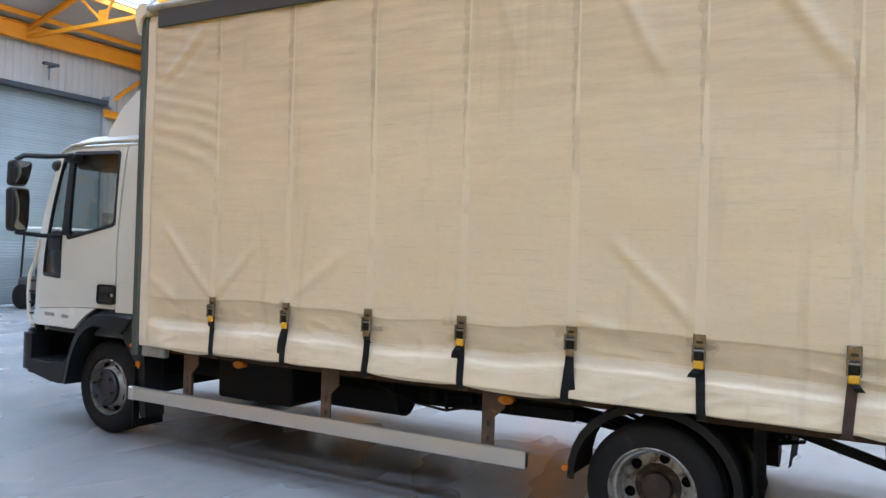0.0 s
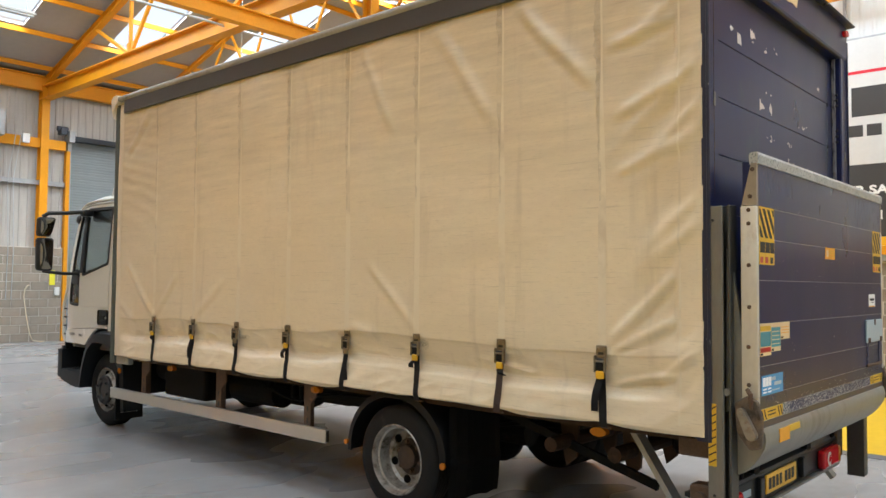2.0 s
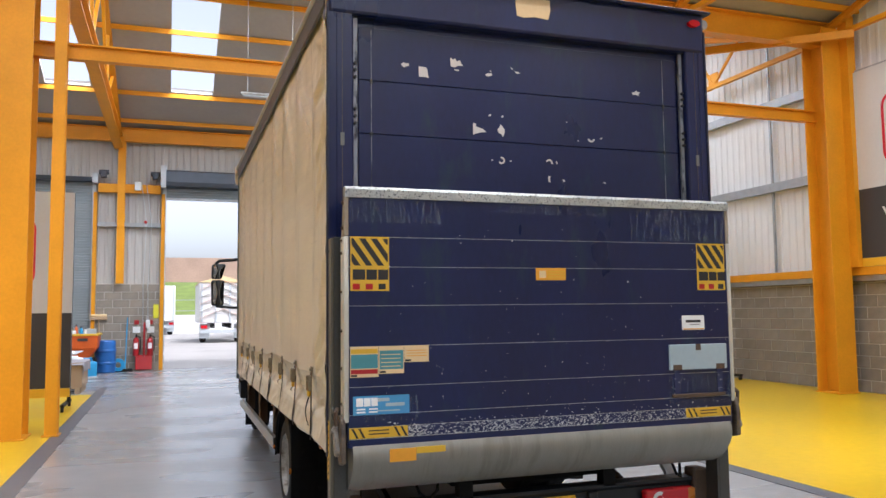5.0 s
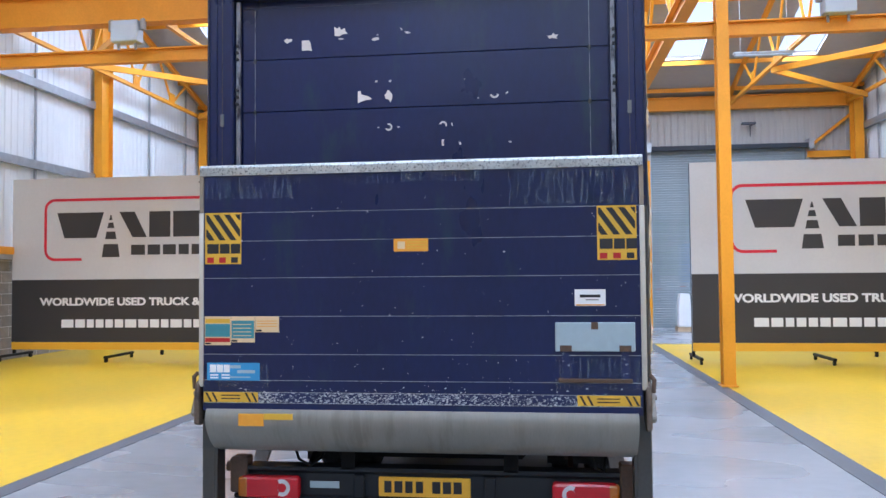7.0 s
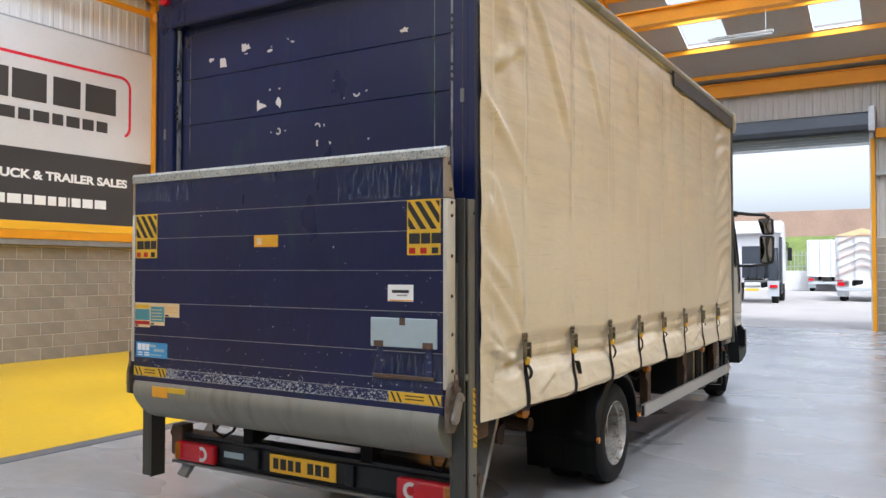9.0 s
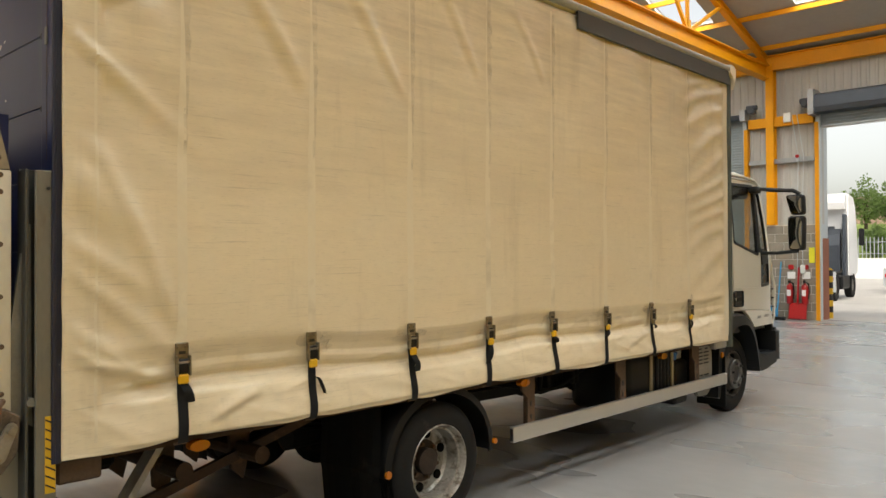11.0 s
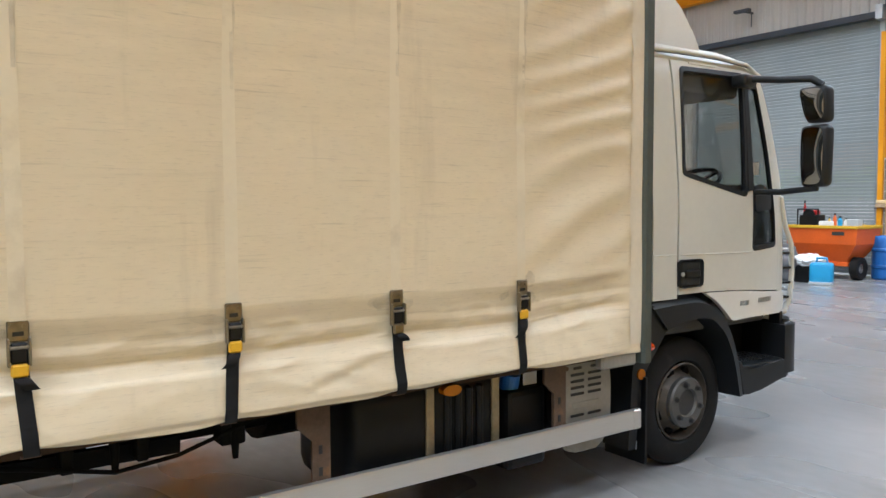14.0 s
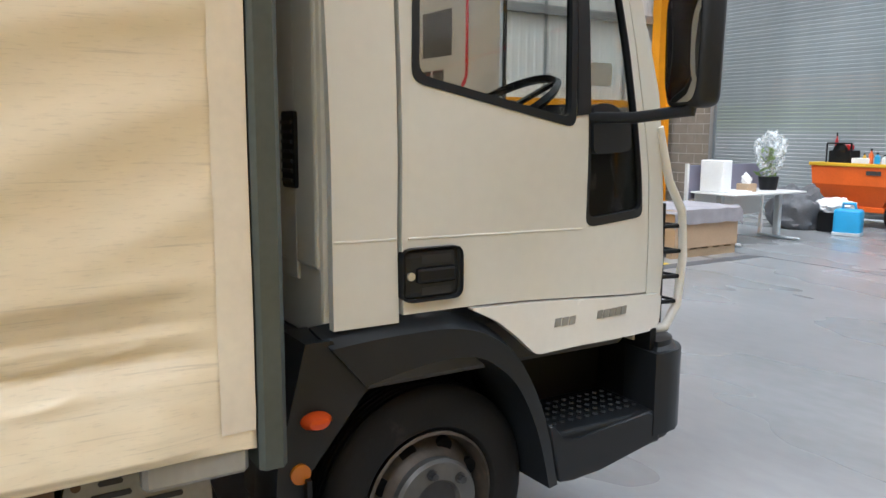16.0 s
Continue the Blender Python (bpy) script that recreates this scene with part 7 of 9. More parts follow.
    if s < 0:
        bmesh.ops.transform(bm, matrix=Matrix.Diagonal((1, -1, 1, 1)), verts=bm.verts)
    bmesh.ops.scale(bm, vec=(1.35, 1, 0.8), space=Matrix.Translation((6.385, 0, -0.785)), verts=bm.verts)
    part("side_indicator", bm, DEEP_AMBER, cab, "orange side indicator lamp", smooth=40)
    bm = bmesh.new()
    tube(bm, (-6.335, s * 1.08, 0.635), (-6.335, s * 1.10, 0.635), 0.030, seg=20)
    part("side_reflector", bm, AMBER, cab, "round amber reflector")
    # dark wheel housing behind the arch
    bm = bmesh.new()
    rows = []
    for k in range(13):
        a = radians(-5 + k * 190 / 12)
        rows.append([bm.verts.new((FX + 0.50 * math.cos(a), s * y, 0.42 + 0.46 * math.sin(a))) for y in (0.55, 0.88)])
    for p, q in zip(rows, rows[1:]):
        bm.faces.new((p[0], p[1], q[1], q[0]))
    bm.faces.new([r[0] for r in rows])
    bmesh.ops.recalc_face_normals(bm, faces=bm.faces)
    bmesh.ops.solidify(bm, geom=bm.faces[:], thickness=0.008)
    part("wheel_housing", bm, BLACK_PLASTIC, cab)
    # step well
    well = part("step_well", B(-7.80, -7.22, s * 0.72, s * 0.76, 0.42, 0.88), BLACK_PLASTIC, cab)
    part("well_side", B(-7.80, -7.77, s * 0.76, s * 1.04, 0.45, 0.86), BLACK_PLASTIC, well)
    part("well_side", B(-7.25, -7.20, s * 0.76, s * 0.92, 0.45, 0.86), BLACK_PLASTIC, well)
    step = part("step", B(-7.80, -7.26, s * 0.76, s * 1.085, 0.42, 0.555, 0.012, 2), TRIM, cab, "dark plastic entry step")
    bm = bmesh.new()
    prism(bm, [(-7.29, 0.38), (-7.235, 0.60), (-7.26, 0.60), (-7.30, 0.535), (-7.36, 0.522), (-7.72, 0.56), (-7.745, 0.545), (-7.745, 0.43), (-7.62, 0.412), (-7.48, 0.385), (-7.36, 0.372)], "y", s * 1.06, s * 1.10)
    bmesh.ops.bevel(bm, geom=bm.edges[:], offset=0.006, segments=1, affect="EDGES")
    part("step_skirt", bm, TRIM, cab)
    bm = bmesh.new()
    for i in range(11):
        for j in range(5):
            tube(bm, (-7.34 - i * 0.04, s * (0.82 + j * 0.045), 0.553), (-7.34 - i * 0.04, s * (0.82 + j * 0.045), 0.562), 0.012, 0.008, seg=6)
    part("step_tread", bm, TRIM, step)["kind"] = "stuff"
    bm = bmesh.new()
    pts = [(-7.755, s * 1.09), (-7.82, s * 1.096)] + [(-7.82 - 0.165 * math.sin(radians(a)), s * (0.93 + 0.166 * math.cos(radians(a)))) for a in (20, 40, 60, 80)] + [(-7.985, s * 0.55), (-7.80, s * 0.55)]
    prism(bm, pts, "z", 0.42, 0.81)
    bmesh.ops.bevel(bm, geom=[e for e in bm.edges if abs(e.verts[0].co.z - e.verts[1].co.z) < 1e-4], offset=0.035, segments=3, affect="EDGES")
    part("bumper_corner", bm, TRIM, cab, "dark grey bumper corner", smooth=40)
    # lamp guard: white bow with black rungs
    bm = bmesh.new()
    pipe(bm, [(-7.80, s * 1.01, 1.62), (-7.865, s * 1.01, 1.42), (-7.955, s * 1.00, 1.30), (-7.985, s * 0.99, 1.12), (-7.965, s * 0.99, 0.93), (-7.90, s * 0.99, 0.84), (-7.85, s * 0.98, 0.84)], 0.017, 10)
    gd = part("lamp_guard", bm, WHITE_GLOSS, cab, "white tubular headlamp guard", smooth=60)
    for z in (0.94, 1.04, 1.14, 1.24):
        part("guard_rung", tube(bmesh.new(), (-7.97 + 0.02 * abs(z - 1.1) / 0.15, s * 0.99, z), (-7.87, s * 0.97, z), 0.009, seg=8), BLACK_PLASTIC, gd)
        part("guard_bar", tube(bmesh.new(), (-7.97, s * 0.985, z), (-7.96, s * 0.62, z), 0.006, seg=8), BLACK_PLASTIC, gd)
    part("guard_post", tube(bmesh.new(), (-7.885, s * 0.97, 0.86), (-7.885, s * 0.97, 1.33), 0.01, seg=8), BLACK_PLASTIC, gd)
    part("headlamp", B(-7.885, -7.82, s * 0.66, s * 0.93, 0.88, 1.10, 0.03, 2), CLEAR_LENS, cab)
    # mirrors on two arms
    bm = bmesh.new()
    pipe(bm, [(-7.30, s * 1.0, 2.335), (-7.36, s * 1.10, 2.345), (-7.42, s * 1.22, 2.33), (-7.465, s * 1.40, 2.318), (-7.48, s * 1.46, 2.275)], 0.022, 10)
    box(bm, -7.40, -7.27, s * 0.98, s * 1.09, 2.30, 2.375, 0.02, 2)
    mir = part("mirror_arm", bm, TRIM, lorry, "black mirror arms with two mirror heads", smooth=50)
    bm = bmesh.new()
    pipe(bm, [(-7.42, s * 1.05, 1.65), (-7.46, s * 1.22, 1.648), (-7.48, s * 1.43, 1.668), (-7.48, s * 1.45, 1.74)], 0.019, 10)
    part("lower_arm", bm, TRIM, mir, smooth=50)
    for name, z0, z1, w in (("wide_angle_head", 2.055, 2.275, 0.20), ("main_head", 1.675, 2.045, 0.185)):
        m = Matrix.Translation((-7.46, s * 1.42, 0)) @ Matrix.Rotation(s * radians(-6), 4, "Z")
        lean = -0.16 * s if name == "wide_angle_head" else 0.0
        zc = (z0 + z1) / 2
        m = m @ Matrix(((1, 0, 0, 0), (0, 1, lean, -lean * zc), (0, 0, 1, 0), (0, 0, 0, 1)))
        bm = bmesh.new()
        box(bm, -0.10, 0.012, -w / 2, w / 2, z0, z1, 0.035, 3)
        taper = 0.30 if name == "wide_angle_head" else 0.10
        for v in bm.verts:
            v.co.y *= 1 - taper * (z1 - v.co.z) / (z1 - z0)
            v.co.x *= 1 - 0.35 * abs(v.co.z - zc) / (z1 - z0)
        bmesh.ops.transform(bm, matrix=m, verts=bm.verts)
        hd_ = part(name, bm, TRIM, mir, "black mirror housing", smooth=50)
        bm = bmesh.new()
        n = 28
        hw, hh = w / 2 - 0.016, (z1 - z0) / 2 - 0.016
        top = bm.verts.new((0.026, 0, zc))
        prev = None
        for r in (0.25, 0.5, 0.75, 1.0):
            ring = []
            for k in range(n):
                t = 2 * math.pi * k / n
                cx, cz = math.cos(t), math.sin(t)
                ring.append(bm.verts.new((0.014 + 0.012 * (1 - r * r), r * hw * math.copysign(abs(cx) ** 0.5, cx), zc + r * hh * math.copysign(abs(cz) ** 0.4, cz))))
            for k in range(n):
                q = (k + 1) % n
                bm.faces.new((prev[k], ring[k], ring[q], prev[q]) if prev else (top, ring[k], ring[q]))
            prev = ring
        for v in bm.verts:
            v.co.y *= 1 - taper * (z1 - v.co.z) / (z1 - z0)
        bmesh.ops.transform(bm, matrix=m, verts=bm.verts)
        part("mirror_glass", bm, MIRROR, mir, smooth=60)
    bm = bmesh.new()
    bmesh.ops.create_uvsphere(bm, u_segments=14, v_segments=8, radius=1, matrix=Matrix.Translation((-7.62, s * 0.97, 2.28)) @ Matrix.Diagonal((0.09, 0.05, 0.06, 1)))
    part("kerb_mirror", bm, TRIM, lorry, "small black kerb mirror", smooth=60) if s < 0 else bm.free()
part("bumper_bar", B(-7.98, -7.82, -0.56, 0.56, 0.41, 0.80, 0.03, 2), TRIM, cab)
# air vent on the cab's rear corner, and its louvres
part("vent_panel", B(-6.452, -6.436, 0.70, 1.0, 1.20, 2.30, 0.012, 2), CREAM, cab, "cream rear corner panel")
v = part("rear_vent", B(-6.437, -6.424, 0.765, 0.872, 1.43, 1.66, 0.012, 2), BLACK_PLASTIC, cab, "black louvred air vent")
for k in range(7):
    part("louvre", B(-6.424, -6.417, 0.778, 0.860, 1.448 + k * 0.029, 1.458 + k * 0.029), TRIM, v)
# roof deflector
bm = bmesh.new()
prof = [(-7.26, 2.53), (-7.20, 2.66), (-7.07, 2.84), (-6.88, 2.99), (-6.66, 3.12), (-6.45, 3.19), (-6.42, 3.17), (-6.42, 2.53)]
for j in range(21):
    v = -1 + j / 10
    k = (1 - abs(v) ** 6)
    ring = [bm.verts.new((-6.42 + (x + 6.42) * (0.86 + 0.14 * k), 0.86 * v * (1 - 0.10 * (z - 2.53)), 2.50 + (z - 2.53) * (0.89 + 0.16 * k))) for x, z in prof]
    if j:
        for i in range(len(prof) - 1):
            bm.faces.new((prev[i], prev[i + 1], ring[i + 1], ring[i]))
    else:
        bm.faces.new(ring)
    prev = ring
bm.faces.new(prev[::-1])
part("air_deflector", bm, WHITE_GLOSS, lorry, "white roof air deflector", smooth=45)
for s in (-1, 1):
    pts = [(-6.47, 2.462), (-6.8, 2.470), (-7.15, 2.470), (-7.42, 2.452), (-7.58, 2.39)]
    bm = pipe(bmesh.new(), [(x, s * (cab_y(x, 2.40) + 0.004), z) for x, z in pts], 0.014, 10)
    part("roof_gutter", bm, CREAM, cab, smooth=60)
    part("seal_line", pipe(bmesh.new(), [(x, s * (cab_y(x, 2.40) + 0.012), z - 0.017) for x, z in pts[:-1]], 0.003, 6), TRIM, cab)
# inside the cab
bm = bmesh.new()
lathe(bm, [(0.225, -0.018), (0.243, 0.0), (0.225, 0.018), (0.207, 0.0)], (0, 0, 0), "z", 36, close=True)
for a in (0.6, 2.55, 4.71):
    beam(bm, (0, 0, -0.02), (0.215 * math.cos(a), 0.215 * math.sin(a), 0), 0.03, 0.015)
tube(bm, (0, 0, -0.05), (0, 0, 0.0), 0.055, 0.05)
tube(bm, (0, 0, -0.5), (0, 0, -0.04), 0.03)
bmesh.ops.transform(bm, matrix=Matrix.Translation((-7.42, 0.55, 1.70)) @ Matrix.Rotation(radians(30), 4, "Y"), verts=bm.verts)
part("steering_wheel", bm, BLACK_PLASTIC, cab, "black steering wheel", smooth=50)
bm = bmesh.new()
prism(bm, [(-7.78, 1.40), (-7.72, 1.56), (-7.58, 1.68), (-7.46, 1.70), (-7.36, 1.62), (-7.34, 1.42), (-7.45, 1.10), (-7.78, 1.02)], "y", -0.93, 0.93)
part("dashboard", bm, BLACK_PLASTIC, cab)
for y, m in ((0.55, SEAT), (-0.5, RED_CLOTH)):
    bm = B(-7.05, -6.60, y - 0.25, y + 0.25, 1.16, 1.32, 0.05, 3)
    sb = Matrix.Translation((-6.62, 0, 1.30)) @ Matrix.Rotation(radians(12), 4, "Y")
    box(bm, -0.07, 0.07, y - 0.24, y + 0.24, 0.0, 0.56, 0.05, 3, m=sb)
    box(bm, -6.98, -6.66, y - 0.2, y + 0.2, 0.97, 1.17)
    part("cab_seat", bm, m, cab, smooth=50)
part("cab_lining", B(-6.52, -6.485, -0.95, 0.95, 1.0, 2.40), CAB_IN, cab)
part("roof_lining", B(-7.44, -6.525, -0.93, 0.93, 2.25, 2.40, 0.03, 2), CAB_IN, cab)
bm = B(-7.08, -7.04, 0.28, 0.42, 2.225, 2.25)
part("cab_lamp", bm, CLEAR_LENS, cab)
part("window_card", B(-7.56, -7.44, 1.00, 1.004, 1.76, 1.84), SIGN_WHITE, cab, "white dealer card in the window")

# ---- printed signs ----
SW, SH = 6.35, 3.44


def sign_face(t, m, top=SH):
    """The printed face in its own plane: u along, v up, w out; m brings it to its place under t."""
    def flat(name, pts, w, mt, label=""):
        bm = bmesh.new()
        lo = [bm.verts.new((u, v, w - 0.003)) for u, v in pts]
        hi = [bm.verts.new((u, v, w)) for u, v in pts]
        n = len(pts)
        bm.faces.new(lo[::-1])
        bm.faces.new(hi)
        for i in range(n):
            bm.faces.new((lo[i], lo[(i + 1) % n], hi[(i + 1) % n], hi[i]))
        bmesh.ops.transform(bm, matrix=m, verts=bm.verts)
        return part(name, bm, mt, t, label)

    def rect(name, u0, u1, v0, v1, w, mt, label=""):
        return flat(name, [(u0, v0), (u1, v0), (u1, v1), (u0, v1)], w, mt, label)

    rect("upper_panel", 0, SW, 1.40, top, 0.02, SIGN_GREY, "silver grey upper field")
    rect("lower_panel", 0, SW, 0.15, 1.397, 0.02, SIGN_DARK, "charcoal lower field")
    rect("foot_strip", 0, SW, 0.0, 0.147, 0.02, SIGN_YELLOW, "yellow strip along the foot")
    # red bracket with round corners, open below the middle
    r, t_ = 0.2, 0.055
    path = [(1.5, 1.80), (0.92, 1.80)]
    for k in range(7):
        a = radians(270 - 15 * k)
        path.append((0.92 + r * math.cos(a), 2.0 + r * math.sin(a)))
    path.append((0.72, 2.8))
    for k in range(7):
        a = radians(180 - 15 * k)
        path.append((0.92 + r * math.cos(a), 2.8 + r * math.sin(a)))
    path.append((5.55, 3.0))
    for k in range(7):
        a = radians(90 - 15 * k)
        path.append((5.55 + r * math.cos(a), 2.8 + r * math.sin(a)))
    path.append((5.75, 2.05))
    for k in range(4):
        a = radians(0 - 20 * k)
        path.append((5.55 + r * math.cos(a), 2.05 + r * math.sin(a)))
    left, right = [], []
    for i, p in enumerate(path):
        a, b = Vector(path[max(0, i - 1)]), Vector(path[min(len(path) - 1, i + 1)])
        d = (b - a).normalized()
        n = Vector((-d.y, d.x)) * t_ / 2
        left.append((p[0] + n.x, p[1] + n.y))
        right.append((p[0] - n.x, p[1] - n.y))
    bm = bmesh.new()
    L = [bm.verts.new((*p, 0.024)) for p in left]
    R = [bm.verts.new((*p, 0.024)) for p in right]
    for i in range(len(path) - 1):
        bm.faces.new((L[i], L[i + 1], R[i + 1], R[i]))
    bmesh.ops.recalc_face_normals(bm, faces=bm.faces)
    bmesh.ops.solidify(bm, geom=bm.faces[:], thickness=0.003)
    bmesh.ops.transform(bm, matrix=m, verts=bm.verts)
    part("red_bracket", bm, SIGN_RED, t, "red rounded bracket line")
    # company mark: plain dark blocks of the marks' sizes, a road in the middle
    for u0, u1, slant in ((0.97, 1.97, -0.16), (2.93, 3.37, 0), (3.43, 4.05, 0), (4.17, 4.70, 0), (4.80, 5.44, 0)):
        k = abs(slant)
        flat("mark_block", [(u0 + k, 2.23), (u1 - k, 2.23), (u1, 2.74), (u0, 2.74)], 0.024, SIGN_DARK)
    flat("mark_block", [(2.58, 2.23), (2.88, 2.23), (2.62, 2.74), (2.30, 2.74)], 0.024, SIGN_DARK)
    for v0, v1, h0, h1 in ((2.58, 2.68, 0.035, 0.012), (2.42, 2.53, 0.075, 0.05), (2.20, 2.35, 0.12, 0.09), (1.84, 2.10, 0.19, 0.15)):
        flat("mark_road", [(2.12 - h0, v0), (2.12 + h0, v0), (2.12 + h1, v1), (2.12 - h1, v1)], 0.024, SIGN_DARK)
    u = 2.55
    for wd in (0.34, 0.31, 0.32, 0.26, 0.34, 0.26, 0.31, 0.28, 0.28):
        rect("mark_bar", u, u + wd - 0.05, 1.88, 2.08, 0.024, SIGN_DARK)
        u += wd + 0.008
    text("lettering", "WORLDWIDE USED TRUCK & TRAILER SALES", t, 0.205, m @ Matrix.Translation((0.62, 0.885, 0.022)), SIGN_WHITE, 5.1, 0.008)
    u = 1.08
    for wd in (0.30, 0.25, 0.19, 0.21, 0.20, 0.22, 0.28, 0.25, 0.23, 0.20, 0.28, 0.20, 0.25, 0.20, 0.19, 0.07, 0.22, 0.25, 0.28):
        rect("address_bar", u, u + wd - 0.045, 0.44, 0.60, 0.023, SIGN_WHITE)
        u += wd - 0.003


def stand_sign(y_left, x, label):
    t = thing("banner_stand", label, "banner stand", "wheeled banner stands", at=(x, y_left, 0))
    m = Matrix(((0, 0, 1, 0), (1, 0, 0, 0), (0, 1, 0, 0.21), (0, 0, 0, 1)))
    sign_face(t, m)
    part("back_board", B(-0.02, 0.016, 0, SW, 0.21, 0.21 + SH), LAMP_GREY, t)
    for y in (0.02, SW / 2, SW - 0.02):
        part("upright", B(-0.07, -0.022, y - 0.025, y + 0.025, 0.11, 0.2 + SH), BLACK_PLASTIC, t)
    for y in (0.06, SW - 0.06, SW * 0.36, SW * 0.7):
        f = part("foot_bar", B(-0.55, 0.5, y - 0.03, y + 0.03, 0.08, 0.13, 0.006), BLACK_PLASTIC, t)
        for x_ in (-0.5, 0.45):
            bm = bmesh.new()
            tube(bm, (x_, y - 0.02, 0.044), (x_, y + 0.02, 0.044), 0.04, seg=16)
            part("castor", bm, BLACK_PLASTIC, t)


stand_sign(-9.98, -10.4, "silver and charcoal printed banner stand with yellow foot strip")
stand_sign(3.38, -10.45, "silver and charcoal printed banner stand with yellow foot strip")
for name, y, x, m in (("wall_banner", WALL_S + 0.14, -0.5, Matrix(((-1, 0, 0, 0), (0, 0, 1, 0), (0, 1, 0, 0), (0, 0, 0, 1)))),
                      ("wall_banner", WALL_N - 0.14, -6.88, Matrix(((1, 0, 0, 0), (0, 0, -1, 0), (0, 1, 0, 0), (0, 0, 0, 1))))):
    t = thing(name, "silver and charcoal printed banner fixed to the wall", "banner", "wall banners", at=(x, y, 2.285))
    sign_face(t, m, 3.58)
    part("back_board", B(-SW if y < 0 else 0, 0 if y < 0 else SW, -0.016, 0.016, 0, 3.58), LAMP_GREY, t)

# ---- fittings on the far wall's piers ----
for y0, y1 in ((DOORS[0][1], DOORS[1][0]), (DOORS[1][1], DOORS[2][0])):
    x = WALL_W + 0.12
    s = 1 if y0 < 0 else -1
    e = y1 if y0 < 0 else y0
    tagged(part("siren_box", B(x + 0.05, x + 0.13, e - s * 0.75 - 0.09, e - s * 0.75 + 0.09, 5.12, 5.36, 0.01), WHITE_PLASTIC), "white siren box on the orange rail", "siren box", "white siren boxes")
    for k, dy in enumerate((0.55, 0.42)):
        bm = pipe(bmesh.new(), [(x, e - s * dy, 1.1), (x, e - s * (dy + 0.02), 2.4), (x + 0.03, e - s * (dy - 0.05), 4.2), (x + 0.05, e - s * (dy + 0.1), 5.3)], 0.010)
        tagged(part("cable", bm, LAMP_GREY, smooth=60), "thin grey cable running up the pier", "cable", "cables on the piers")
    tagged(part("switch_box", B(x - 0.02, x + 0.05, *((e - 0.48, e - 0.36) if s > 0 else (3.66, 3.78)), 1.2, 1.42, 0.01), WHITE_PLASTIC), "small white door switch box", "switch box", "door switches")
    tagged(part("notice", B(x - 0.022, x - 0.016, *((e - 0.28, e - 0.14) if s > 0 else (3.54, 3.68)), 1.47, 1.86), mat("yellow_notice", (0.75, 0.70, 0.03), 0.6, bump=0.02)), "yellow printed notice on the block pier", "notice", "yellow notices")
xw = WALL_W + 0.10
bm = pipe(bmesh.new(), [(xw + 0.03, 3.04, 1.47), (xw + 0.05, 2.98, 1.46), (xw + 0.06, 2.92, 1.36), (xw + 0.06, 2.90, 1.18), (xw + 0.07, 2.95, 0.8), (xw + 0.08, 3.0, 0.5), (xw + 0.09, 3.06, 0.22), (xw + 0.10, 3.13, 0.05), (xw + 0.12, 3.28, 0.02), (xw + 0.12, 3.42, 0.02)], 0.013, 8)
tagged(part("water_hose", bm, STRIP, smooth=60), "pale hose hanging down the block pier", "hose")
t = thing("alarm_bell", "small red alarm bell on the pier rail", "alarm bell", at=(xw + 0.05, -2.78, 4.22))
part("bell", lathe(bmesh.new(), [(0.0, 0.05), (0.035, 0.045), (0.05, 0.0), (0.0, 0.0)], (0, 0, 0), "x", 20), RED, t, smooth=40)
part("bracket", B(-0.03, 0.0, -0.03, 0.03, -0.14, 0.02), LAMP_GREY, t)


def extinguisher(x, y):
    t = thing("fire_extinguisher", "red fire extinguisher hung on the block pier", "fire extinguisher", "fire extinguishers", at=(x, y, 0.42))
    part("cylinder", lathe(bmesh.new(), [(0.0, 0.0), (0.075, 0.0), (0.082, 0.02), (0.082, 0.42), (0.06, 0.48), (0.03, 0.50), (0.03, 0.53), (0.0, 0.53)], (0, 0, 0), "z", 24), RED, t, smooth=40)
    part("valve", B(-0.03, 0.09, -0.02, 0.02, 0.53, 0.60, 0.008), BLACK_PLASTIC, t)
    part("hose", pipe(bmesh.new(), [(0.03, 0.02, 0.56), (0.06, 0.11, 0.52), (0.06, 0.12, 0.3), (0.04, 0.10, 0.12)], 0.014), BLACK_PLASTIC, t)
    part("paper_label", B(0.079, 0.084, -0.05, 0.05, 0.2, 0.36), SIGN_WHITE, t)
    part("wall_bracket", B(-0.12, -0.08, -0.04, 0.04, 0.3, 0.45), RED, t)


extinguisher(xw + 0.12, -2.97)
extinguisher(xw + 0.12, -2.6)
for y in (-2.97, -2.6):
    tagged(part("safety_notice", B(xw - 0.0, xw + 0.006, y - 0.1, y + 0.1, 1.06, 1.24), SIGN_WHITE), "white safety notice over the extinguisher", "notice", "safety notices")
    tagged(part("call_point", B(xw, xw + 0.05, y - 0.06, y + 0.06, 1.3, 1.42, 0.008), RED if y > -3 else LAMP_GREY), "small fire call point box on the pier", "call point", "call points")
t = thing("red_shovel", "red plastic snow shovel leaning on the pier", "shovel", at=(xw + 0.25, -2.76, 0))
part("blade", B(-0.03, 0.0, -0.22, 0.22, 0.04, 0.46, 0.012, m=Matrix.Rotation(radians(-12), 4, "Y")), RED, t)
part("shaft", tube(bmesh.new(), (-0.06, 0, 0.4), (-0.18, 0, 1.35), 0.025), RED, t)
t = thing("broom", "broom with pale bristles leaning bristles up", "broom", at=(xw + 0.3, -3.86, 0))
part("pole", tube(bmesh.new(), (0, 0, 0.0), (-0.25, -0.1, 1.45), 0.016), WOOD, t)
part("head", B(-0.31, -0.22, -0.32, 0.12, 1.44, 1.52, 0.01), WOOD, t)
part("bristles", B(-0.31, -0.22, -0.31, 0.11, 1.52, 1.60, 0.02), STICKER_CREAM, t)
